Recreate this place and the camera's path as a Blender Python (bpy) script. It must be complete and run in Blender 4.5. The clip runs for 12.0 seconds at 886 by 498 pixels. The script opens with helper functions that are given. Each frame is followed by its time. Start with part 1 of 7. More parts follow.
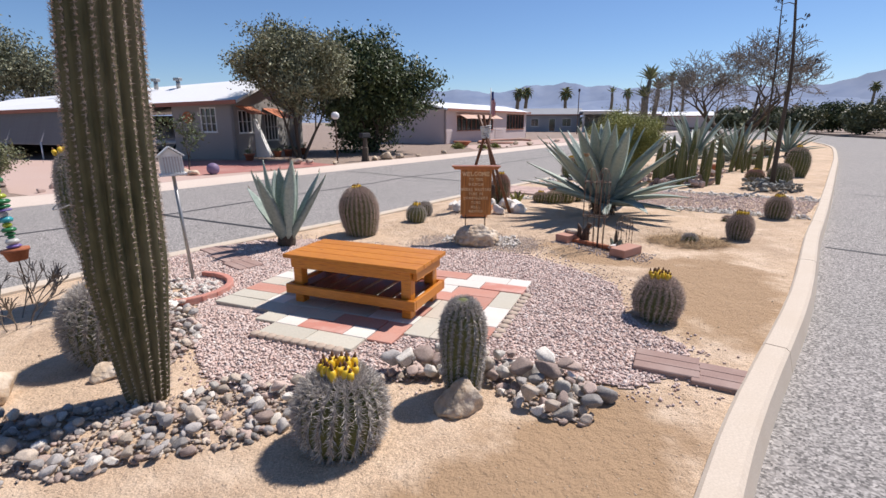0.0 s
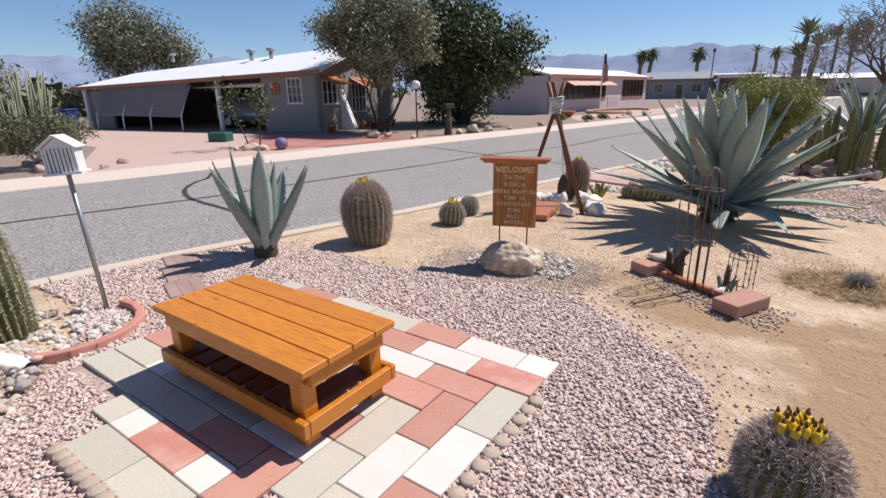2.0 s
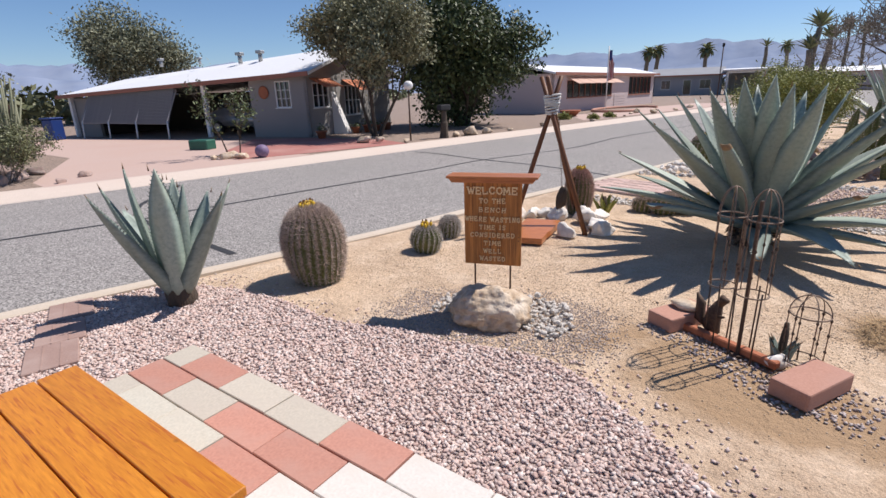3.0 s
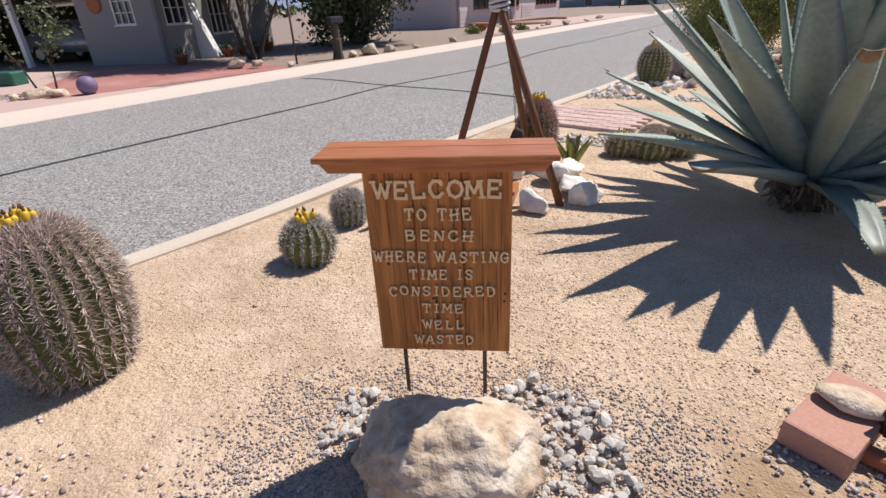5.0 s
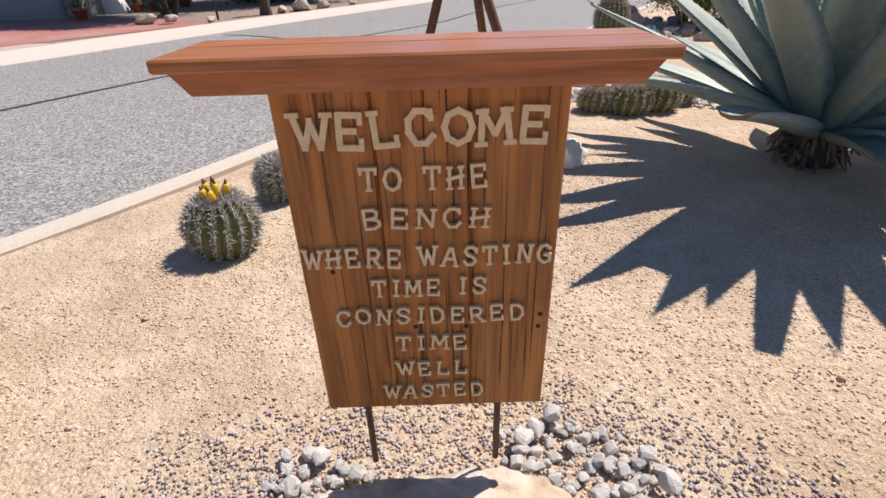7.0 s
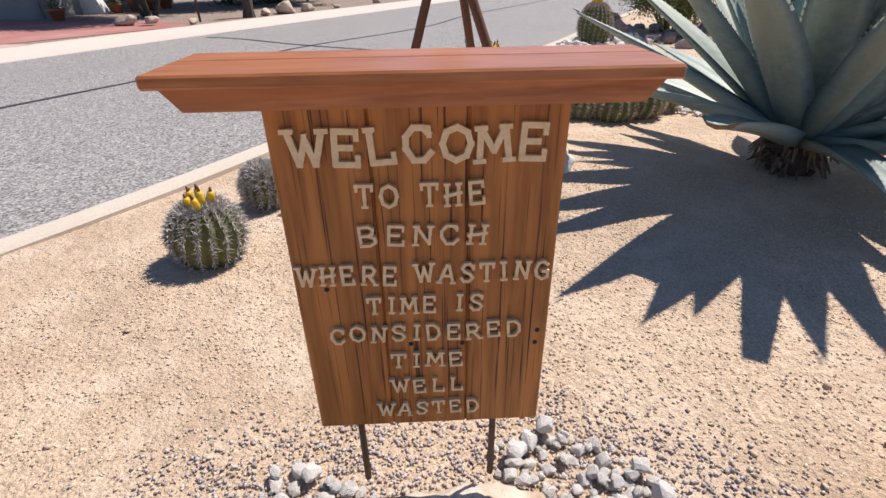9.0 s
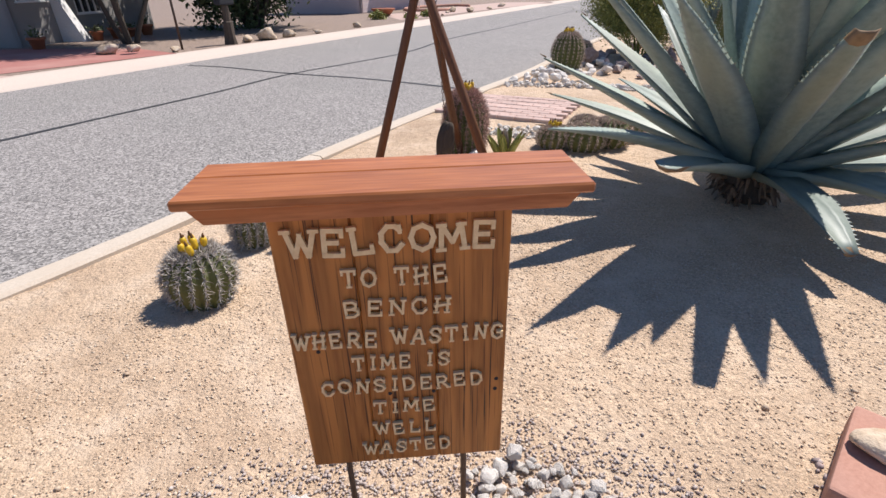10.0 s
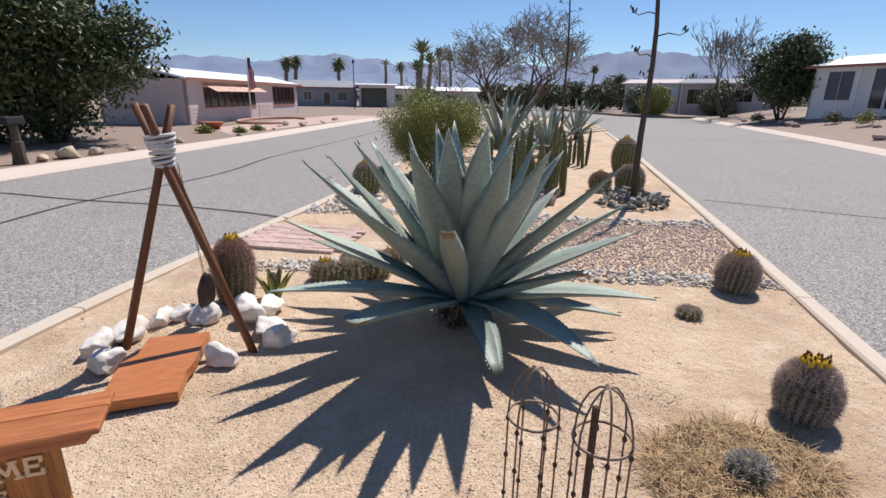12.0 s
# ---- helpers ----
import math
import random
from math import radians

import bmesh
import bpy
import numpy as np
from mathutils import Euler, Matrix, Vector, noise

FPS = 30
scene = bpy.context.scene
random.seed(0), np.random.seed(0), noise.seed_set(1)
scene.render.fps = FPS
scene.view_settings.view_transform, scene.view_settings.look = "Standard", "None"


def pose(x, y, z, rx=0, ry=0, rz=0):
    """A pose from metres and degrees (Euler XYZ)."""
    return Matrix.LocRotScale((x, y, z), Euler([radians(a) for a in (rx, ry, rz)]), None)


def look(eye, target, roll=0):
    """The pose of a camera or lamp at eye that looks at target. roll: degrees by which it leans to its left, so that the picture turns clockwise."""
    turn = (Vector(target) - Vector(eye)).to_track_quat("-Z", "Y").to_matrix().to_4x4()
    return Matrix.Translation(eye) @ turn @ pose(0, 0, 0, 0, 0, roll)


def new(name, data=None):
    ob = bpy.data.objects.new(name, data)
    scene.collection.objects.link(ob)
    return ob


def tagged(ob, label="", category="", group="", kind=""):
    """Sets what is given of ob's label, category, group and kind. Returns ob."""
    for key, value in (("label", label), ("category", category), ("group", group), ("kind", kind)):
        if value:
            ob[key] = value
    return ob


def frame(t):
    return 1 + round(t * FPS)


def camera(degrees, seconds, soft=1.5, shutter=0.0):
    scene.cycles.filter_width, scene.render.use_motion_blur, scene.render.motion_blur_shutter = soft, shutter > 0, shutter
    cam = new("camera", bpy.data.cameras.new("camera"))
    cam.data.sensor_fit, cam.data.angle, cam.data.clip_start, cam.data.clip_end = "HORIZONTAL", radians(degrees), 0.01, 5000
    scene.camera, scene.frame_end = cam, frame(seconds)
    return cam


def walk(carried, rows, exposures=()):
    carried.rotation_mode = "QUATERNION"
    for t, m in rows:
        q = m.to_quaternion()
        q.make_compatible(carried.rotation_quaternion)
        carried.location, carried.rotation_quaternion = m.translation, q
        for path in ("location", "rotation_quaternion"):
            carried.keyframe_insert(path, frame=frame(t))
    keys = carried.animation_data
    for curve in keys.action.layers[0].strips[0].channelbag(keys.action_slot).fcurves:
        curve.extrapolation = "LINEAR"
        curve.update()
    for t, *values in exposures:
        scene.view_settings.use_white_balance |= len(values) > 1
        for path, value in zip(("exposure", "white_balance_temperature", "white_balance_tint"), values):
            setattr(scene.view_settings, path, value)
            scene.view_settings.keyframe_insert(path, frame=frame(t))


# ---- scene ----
cam = camera(83.7, 12.0)
PATH = [
    (0, (0.281, -1.298, 1.589), (0.168, 0.636, 1.092), -0.1),
    (0.5, (0.519, -0.785, 1.581), (0.312, 1.129, 1.038), 0.1),
    (1, (0.757, -0.23, 1.535), (0.435, 1.657, 0.956), 0.0),
    (1.5, (0.857, 0.304, 1.552), (0.416, 2.159, 0.95), -0.2),
    (2, (0.97, 0.768, 1.627), (0.44, 2.597, 1.017), -0.8),
    (2.5, (1.118, 1.321, 1.637), (0.541, 3.138, 1.03), -1.4),
    (2.7, (1.103, 1.561, 1.601), (0.518, 3.377, 1.003), -1.6),
    (3, (1.009, 1.997, 1.591), (0.449, 3.819, 0.986), -1.9),
    (3.2, (0.995, 2.202, 1.582), (0.447, 4.027, 0.975), -2.2),
    (4.8, (0.512, 3.944, 1.431), (0.284, 5.739, 0.579), -1.7),
    (5, (0.501, 4.129, 1.372), (0.289, 5.907, 0.482), -2.8),
    (5.5, (0.439, 4.481, 1.25), (0.312, 6.231, 0.289), -2.7),
    (6, (0.391, 4.63, 1.151), (0.323, 6.363, 0.156), -2.4),
    (6.5, (0.374, 4.692, 1.122), (0.344, 6.421, 0.117), -2.1),
    (8.5, (0.339, 4.765, 1.103), (0.399, 6.5, 0.11), -1.0),
    (9, (0.344, 4.751, 1.126), (0.408, 6.486, 0.133), -0.9),
    (9.5, (0.345, 4.732, 1.163), (0.423, 6.473, 0.183), -1.1),
    (10, (0.37, 4.652, 1.294), (0.497, 6.414, 0.355), -1.2),
    (10.5, (0.457, 4.447, 1.518), (0.704, 6.238, 0.663), -1.0),
    (11, (0.692, 4.212, 1.676), (1.101, 6.019, 0.923), -0.7),
    (11.5, (0.909, 4.066, 1.776), (1.48, 5.865, 1.116), -0.0),
    (12, (1.058, 4.109, 1.803), (1.764, 5.884, 1.211), 0.9),
]
EXPOSURES = [(0.0, 0.16, 6500, 14), (1.5, 0.14, 6500, 14), (2.5, 0.10, 6500, 14), (4.0, 0.12, 6550, 14), (5.2, 0.18, 6600, 13), (8.5, 0.27, 6500, 13), (9.8, 0.26, 6500, 13), (11.0, 0.17, 6450, 13), (12.0, 0.11, 6500, 13)]
walk(cam, [(t, look(eye, target, roll)) for t, eye, target, roll in PATH], EXPOSURES)

# ---- light ----
SUN = Vector((0.52, 0.42, 1.0)).normalized()
world = bpy.data.worlds.new("desert sky")
scene.world = world
world.use_nodes = True
sky = world.node_tree.nodes.new("ShaderNodeTexSky")
sky.sky_type, sky.sun_disc = "NISHITA", False
sky.sun_elevation, sky.sun_rotation = math.asin(SUN.z), math.atan2(SUN.x, SUN.y)
sky.altitude, sky.air_density, sky.dust_density, sky.ozone_density = 900, 1.0, 0.12, 8.0
background = world.node_tree.nodes["Background"]
background.inputs["Strength"].default_value = 0.098
world.node_tree.links.new(sky.outputs["Color"], background.inputs["Color"])
sun = new("sun", bpy.data.lights.new("sun", "SUN"))
sun.data.energy, sun.data.angle, sun.data.color = 5.0, radians(0.55), (1.0, 0.955, 0.89)
sun.matrix_world = look(SUN * 40, (0, 0, 0))


# ---- materials ----
def mix(nt, a, b, fac):
    n = nt.nodes.new("ShaderNodeMix")
    n.data_type = "RGBA"
    for socket, value in ((n.inputs[0], fac), (n.inputs[6], a), (n.inputs[7], b)):
        if isinstance(value, bpy.types.NodeSocket):
            nt.links.new(value, socket)
        else:
            socket.default_value = value if isinstance(value, float) else (*value[:3], 1)
    return n.outputs[2]


def ramp(nt, value, lo, hi):
    n = nt.nodes.new("ShaderNodeMapRange")
    nt.links.new(value, n.inputs[0])
    n.inputs[1].default_value, n.inputs[2].default_value = lo, hi
    return n.outputs[0]


def grain(nt, scale, detail=4.0, stretch=(1, 1, 1), rough=0.55, coords="Object"):
    tc = nt.nodes.new("ShaderNodeTexCoord")
    mp = nt.nodes.new("ShaderNodeMapping")
    mp.inputs["Scale"].default_value = stretch
    n = nt.nodes.new("ShaderNodeTexNoise")
    n.inputs["Scale"].default_value, n.inputs["Detail"].default_value, n.inputs["Roughness"].default_value = scale, detail, rough
    nt.links.new(tc.outputs[coords], mp.inputs[0])
    nt.links.new(mp.outputs[0], n.inputs[0])
    return n.outputs[0]


def material(name, a, b=None, c=None, rough=0.85, metal=0.0, fine=60.0, broad=3.0, bump=0.3, depth=0.004, stretch=(1, 1, 1), vary=0.0, island=0.0, spec=0.4, cells=0.0, cell=80.0, lumps=None):
    """Base colours a to b by fine grain, c in broad stains, with relief; vary: by object, island: by loose piece."""
    m = bpy.data.materials.new(name)
    m.use_nodes = True
    nt = m.node_tree
    p = nt.nodes["Principled BSDF"]
    b = b or tuple(v * 0.75 for v in a)
    c = c or tuple(v * 0.85 for v in a)
    g = grain(nt, fine, 5.0, stretch)
    s = grain(nt, broad, 3.0, stretch)
    col = mix(nt, a, b, ramp(nt, g, 0.35, 0.68))
    col = mix(nt, col, c, ramp(nt, s, 0.45, 0.75))
    if cells:
        tc = nt.nodes.new("ShaderNodeTexCoord")
        vo = nt.nodes.new("ShaderNodeTexVoronoi")
        vo.inputs["Scale"].default_value = cell
        nt.links.new(tc.outputs["Object"], vo.inputs["Vector"])
        sep = nt.nodes.new("ShaderNodeSeparateColor")
        nt.links.new(vo.outputs["Color"], sep.inputs[0])
        gain = nt.nodes.new("ShaderNodeMapRange")
        nt.links.new(sep.outputs[0], gain.inputs[0])
        gain.inputs[3].default_value, gain.inputs[4].default_value = 1 - cells, 1 + cells
        hv = nt.nodes.new("ShaderNodeHueSaturation")
        nt.links.new(gain.outputs[0], hv.inputs["Value"])
        nt.links.new(col, hv.inputs["Color"])
        col = hv.outputs[0]
    for amount, node, out in ((vary, "ShaderNodeObjectInfo", "Random"), (island, "ShaderNodeNewGeometry", "Random Per Island")):
        if amount:
            info = nt.nodes.new(node)
            hs = nt.nodes.new("ShaderNodeHueSaturation")
            mr = nt.nodes.new("ShaderNodeMapRange")
            nt.links.new(info.outputs[out], mr.inputs[0])
            mr.inputs[3].default_value, mr.inputs[4].default_value = 1 - amount, 1 + amount
            nt.links.new(mr.outputs[0], hs.inputs["Value"])
            nt.links.new(col, hs.inputs["Color"])
            col = hs.outputs[0]
    nt.links.new(col, p.inputs["Base Color"])
    p.inputs["Roughness"].default_value, p.inputs["Metallic"].default_value = rough, metal
    p.inputs["Specular IOR Level"].default_value = spec
    if bump:
        bn = nt.nodes.new("ShaderNodeBump")
        bn.inputs["Strength"].default_value, bn.inputs["Distance"].default_value = bump, depth
        nt.links.new(g, bn.inputs["Height"])
        nt.links.new(bn.outputs[0], p.inputs["Normal"])
        if lumps:
            wide = nt.nodes.new("ShaderNodeBump")
            wide.inputs["Strength"].default_value, wide.inputs["Distance"].default_value = 1.0, lumps[1]
            nt.links.new(grain(nt, lumps[0], 6.0, rough=0.65), wide.inputs["Height"])
            nt.links.new(wide.outputs[0], bn.inputs["Normal"])
    return m


def stones(name, colours, scale=1.0, rough=0.85, spec=0.3):
    """Stone whose colour goes by loose piece through a list of colours, with grain on it."""
    m = bpy.data.materials.new(name)
    m.use_nodes = True
    nt = m.node_tree
    p = nt.nodes["Principled BSDF"]
    geo = nt.nodes.new("ShaderNodeNewGeometry")
    cr = nt.nodes.new("ShaderNodeValToRGB")
    el = cr.color_ramp.elements
    while len(el) < len(colours):
        el.new(0.5)
    for i, c in enumerate(colours):
        el[i].position, el[i].color = i / (len(colours) - 1), (*c, 1)
    nt.links.new(geo.outputs["Random Per Island"], cr.inputs[0])
    g = grain(nt, 55 * scale, 5.0)
    dark = mix(nt, (0.72, 0.72, 0.72), (1.1, 1.08, 1.05), ramp(nt, g, 0.3, 0.7))
    mul = nt.nodes.new("ShaderNodeMix")
    mul.data_type, mul.blend_type = "RGBA", "MULTIPLY"
    mul.inputs[0].default_value = 1
    nt.links.new(cr.outputs[0], mul.inputs[6])
    nt.links.new(dark, mul.inputs[7])
    nt.links.new(mul.outputs[2], p.inputs["Base Color"])
    bn = nt.nodes.new("ShaderNodeBump")
    bn.inputs["Strength"].default_value, bn.inputs["Distance"].default_value = 0.4, 0.004 / scale
    nt.links.new(g, bn.inputs["Height"])
    nt.links.new(bn.outputs[0], p.inputs["Normal"])
    p.inputs["Roughness"].default_value, p.inputs["Specular IOR Level"].default_value = rough, spec
    return m


M_GROUND = material("desert_ground", (0.36, 0.28, 0.21), (0.26, 0.20, 0.15), (0.30, 0.25, 0.19), fine=8, broad=0.2)
M_ASPHALT = material("asphalt", (0.335, 0.31, 0.288), (0.215, 0.20, 0.188), (0.26, 0.245, 0.227), fine=30, broad=0.5, bump=0.8, depth=0.012, rough=0.9, cells=0.62, cell=75)
M_SAND = material("sand", (0.67, 0.497, 0.34), (0.47, 0.34, 0.235), (0.43, 0.305, 0.205), fine=75, broad=0.8, bump=1.0, depth=0.007, rough=0.95, cells=0.24, cell=230, lumps=(14, 0.03))
def damp_patches(m, spots, colour):
    """Mixes brown patches of finer damp soil into a sand; spots: (x, y, turn, half length, half width)."""
    nt = m.node_tree
    hue = [n for n in nt.nodes if n.type == "BSDF_PRINCIPLED"][0].inputs["Base Color"]
    old = hue.links[0].from_socket
    edge = grain(nt, 2.6, 4.0, (1, 1, 1))
    for x, y, turn, a, b in spots:
        tc, mp = nt.nodes.new("ShaderNodeTexCoord"), nt.nodes.new("ShaderNodeMapping")
        mp.vector_type = "TEXTURE"
        mp.inputs["Location"].default_value, mp.inputs["Rotation"].default_value, mp.inputs["Scale"].default_value = (x, y, 0), (0, 0, radians(turn)), (a, b, 1)
        size, add, mul = nt.nodes.new("ShaderNodeVectorMath"), nt.nodes.new("ShaderNodeMath"), nt.nodes.new("ShaderNodeMath")
        size.operation, add.operation, mul.operation = "LENGTH", "ADD", "MULTIPLY"
        mul.inputs[1].default_value = 1.3
        nt.links.new(tc.outputs["Object"], mp.inputs[0])
        nt.links.new(mp.outputs[0], size.inputs[0])
        nt.links.new(edge, mul.inputs[0])
        nt.links.new(size.outputs["Value"], add.inputs[0])
        nt.links.new(mul.outputs[0], add.inputs[1])
        old = mix(nt, old, colour, ramp(nt, add.outputs[0], 1.75, 1.35))
    nt.links.new(old, hue)


def mottled(m, light, scale):
    """Mixes paler wind-cleaned patches into a sand."""
    nt = m.node_tree
    hue = nt.nodes["Principled BSDF"].inputs["Base Color"]
    nt.links.new(mix(nt, hue.links[0].from_socket, light, ramp(nt, grain(nt, scale, 7.0, rough=0.7), 0.48, 0.78)), hue)


mottled(M_SAND, (0.74, 0.585, 0.435), 2.6)
damp_patches(M_SAND, ((3.25, 5.46, 0, 0.62, 0.5), (2.7, 3.45, 67, 1.55, 0.66), (1.95, 4.72, -28, 1.05, 0.45), (0.85, 0.85, 56, 0.95, 0.5), (0.15, 0.35, 40, 0.6, 0.35)), (0.385, 0.255, 0.148))
M_CURB = material("curb_concrete", (0.62, 0.53, 0.43), (0.52, 0.44, 0.35), (0.55, 0.46, 0.36), fine=90, broad=2.5, bump=0.3, depth=0.003)
M_WALK = material("gutter_concrete", (0.64, 0.54, 0.46), (0.54, 0.45, 0.38), (0.58, 0.47, 0.40), fine=60, broad=0.7, bump=0.2)
M_TAR = material("tar", (0.045, 0.045, 0.047), rough=0.7, fine=40)
M_WOOD = material("varnished_pine", (0.67, 0.255, 0.024), (0.49, 0.165, 0.014), (0.58, 0.205, 0.018), rough=0.38, fine=9, broad=3, stretch=(1.2, 14, 14), bump=0.15, depth=0.002, vary=0.12, spec=0.5)
M_WOOD_DARK = material("redwood_slat", (0.19, 0.05, 0.02), (0.12, 0.03, 0.012), rough=0.5, fine=9, stretch=(14, 1.2, 14), bump=0.15, vary=0.15)
def cracked_wood(name, a, b, crack):
    """Old board: long grain along z, dark drying cracks, a different shift for each board."""
    m = material(name, a, b, tuple(v * 0.8 for v in a), rough=0.5, fine=9, broad=3, stretch=(13, 13, 0.9), bump=0.35, depth=0.003, vary=0.10)
    nt = m.node_tree
    p = nt.nodes["Principled BSDF"]
    old = p.inputs["Base Color"].links[0].from_socket
    fine = grain(nt, 210, 2.5, (1, 1, 0.014), 0.6)
    lines = ramp(nt, fine, 0.57, 0.66)
    ring = grain(nt, 5, 1.0, (7, 1, 0.5), 0.3)
    old = mix(nt, old, tuple(v * 1.25 for v in a), ramp(nt, ring, 0.5, 0.62))
    nt.links.new(mix(nt, old, crack, lines), p.inputs["Base Color"])
    return m


def knotted(m, dark):
    """Adds small dark knots to a board's colour."""
    nt = m.node_tree
    p = nt.nodes["Principled BSDF"]
    old = p.inputs["Base Color"].links[0].from_socket
    tc, mp, vo = nt.nodes.new("ShaderNodeTexCoord"), nt.nodes.new("ShaderNodeMapping"), nt.nodes.new("ShaderNodeTexVoronoi")
    mp.inputs["Scale"].default_value = (1, 1.5, 1)
    vo.inputs["Scale"].default_value = 4.2
    nt.links.new(tc.outputs["Object"], mp.inputs[0])
    nt.links.new(mp.outputs[0], vo.inputs["Vector"])
    near = ramp(nt, vo.outputs["Distance"], 0.085, 0.035)
    lines = ramp(nt, grain(nt, 16, 2.0, (0.6, 9, 9), 0.4), 0.55, 0.7)
    old = mix(nt, old, tuple(v * 2.2 for v in dark), lines)
    nt.links.new(mix(nt, old, dark, near), p.inputs["Base Color"])


knotted(M_WOOD, (0.20, 0.055, 0.008))
M_SIGN = cracked_wood("stained_cedar", (0.40, 0.155, 0.034), (0.27, 0.092, 0.018), (0.045, 0.014, 0.006))
M_CAP = material("stained_cedar_cap", (0.52, 0.195, 0.07), (0.31, 0.10, 0.032), (0.43, 0.15, 0.05), rough=0.33, fine=8, stretch=(1, 13, 13), bump=0.25, depth=0.002, vary=0.1)
M_LETTER = material("cream_letters", (0.86, 0.66, 0.38), (0.74, 0.53, 0.28), rough=0.7, fine=80)
M_AGAVE = material("agave_leaf", (0.29, 0.35, 0.305), (0.205, 0.26, 0.225), (0.335, 0.36, 0.275), rough=0.5, fine=22, broad=2.2, bump=0.12, depth=0.003, stretch=(0.35, 1.6, 1.6), vary=0.2)
M_DEADLEAF = material("dead_agave_leaf", (0.22, 0.15, 0.10), (0.11, 0.07, 0.045), fine=30, island=0.5, bump=0.3)
M_AGAVE_TIP = material("agave_tip", (0.30, 0.20, 0.11), (0.16, 0.10, 0.06), fine=25)
M_CACTUS = material("cactus_skin", (0.145, 0.16, 0.05), (0.085, 0.098, 0.03), (0.185, 0.17, 0.065), rough=0.7, fine=25, broad=5, bump=0.3)
M_SPINE = material("cactus_spine", (0.58, 0.47, 0.40), (0.40, 0.31, 0.25), rough=0.6, fine=30, island=0.5, bump=0)
M_SPINE_RED = material("reddish_spine", (0.54, 0.35, 0.29), (0.36, 0.22, 0.18), rough=0.6, fine=30, island=0.5, bump=0)
M_SPINE_GREY = material("grey_spine", (0.55, 0.50, 0.45), (0.38, 0.34, 0.30), rough=0.6, fine=30, island=0.45, bump=0)
M_FRUIT = material("cactus_fruit", (0.75, 0.50, 0.03), (0.60, 0.36, 0.02), rough=0.45, fine=30, vary=0.1)
M_FRUIT_DRY = material("dry_fruit_tip", (0.16, 0.07, 0.03), (0.10, 0.05, 0.02), fine=60)
M_STUCCO = material("grey_siding_paint", (0.29, 0.275, 0.26), (0.25, 0.24, 0.228), (0.265, 0.25, 0.235), fine=40, broad=0.8, bump=0.2)
M_WHITE = material("white_paint", (0.78, 0.77, 0.75), (0.70, 0.69, 0.67), (0.72, 0.70, 0.67), fine=30, broad=1, rough=0.55, bump=0.08)
M_ROOF = material("white_roof_coating", (0.80, 0.81, 0.82), (0.74, 0.75, 0.76), (0.76, 0.76, 0.76), fine=12, broad=0.5, rough=0.6, bump=0.1)
M_TERRACOTTA = material("terracotta", (0.42, 0.15, 0.075), (0.33, 0.11, 0.055), fine=30, vary=0.1)
M_AWNING = material("orange_awning", (0.55, 0.20, 0.10), (0.46, 0.16, 0.08), fine=20, rough=0.6)
# very dark brown: the carport's inner shade is put into this wall colour
M_CARPORT_SHADE = material("carport_shade_brown", (0.11, 0.09, 0.075), (0.08, 0.065, 0.055), fine=20, broad=1.5)
M_AWNING_GREY = material("grey_corrugated", (0.30, 0.32, 0.345), (0.25, 0.27, 0.295), fine=20, rough=0.5, metal=0.2)
M_FASCIA = material("rust_fascia", (0.36, 0.16, 0.11), (0.30, 0.13, 0.09), fine=20)
M_DARK = material("dark_shade_cloth", (0.035, 0.035, 0.04), (0.025, 0.025, 0.028), fine=50)
M_METAL = material("galvanised_steel", (0.42, 0.42, 0.41), (0.34, 0.34, 0.33), rough=0.45, metal=0.8, fine=60, bump=0.05)
M_RUST = material("rusty_iron", (0.13, 0.085, 0.06), (0.07, 0.045, 0.035), rough=0.75, metal=0.4, fine=90, bump=0.3)
M_WIRE = material("rusty_wire", (0.26, 0.19, 0.145), (0.15, 0.105, 0.08), rough=0.6, metal=0.4, fine=90, bump=0.2)
M_POLE = material("stained_pole", (0.19, 0.075, 0.03), (0.12, 0.045, 0.018), rough=0.55, fine=10, stretch=(10, 10, 1), bump=0.3)
M_ROCKW = material("white_quartz", (0.80, 0.76, 0.70), (0.64, 0.59, 0.53), (0.70, 0.60, 0.50), fine=16, broad=6, bump=0.7, depth=0.012, vary=0.1)
M_ROCKT = material("tan_boulder", (0.60, 0.48, 0.35), (0.40, 0.28, 0.18), (0.66, 0.58, 0.48), fine=18, broad=7, bump=1.0, depth=0.022, vary=0.12)
M_BRICKP = material("pink_concrete_block", (0.50, 0.27, 0.20), (0.43, 0.22, 0.16), (0.46, 0.26, 0.20), fine=90, broad=5, bump=0.3, vary=0.08)
M_BARK = material("bark", (0.10, 0.075, 0.055), (0.06, 0.045, 0.033), fine=18, stretch=(3, 3, 0.6), bump=0.8, depth=0.02)
M_LEAF = material("olive_leaves", (0.17, 0.175, 0.085), (0.10, 0.11, 0.05), rough=0.5, fine=2, bump=0, island=0.5)
M_LEAF_DARK = material("dark_green_leaves", (0.105, 0.13, 0.05), (0.05, 0.07, 0.026), rough=0.55, fine=2, bump=0, island=0.6)
M_LEAF_OLIVE = material("silver_olive_leaves", (0.26, 0.255, 0.15), (0.16, 0.165, 0.085), rough=0.65, fine=2, bump=0, island=0.5)
M_LEAF_DUST = material("dusty_leaves", (0.23, 0.235, 0.15), (0.15, 0.16, 0.095), rough=0.6, fine=2, bump=0, island=0.4)
M_LEAF_LIGHT = material("yellow_green_leaves", (0.33, 0.33, 0.095), (0.22, 0.235, 0.06), rough=0.6, fine=2, bump=0, island=0.4)
M_TWIG = material("grey_twigs", (0.24, 0.205, 0.17), (0.15, 0.125, 0.105), fine=20, bump=0.3)
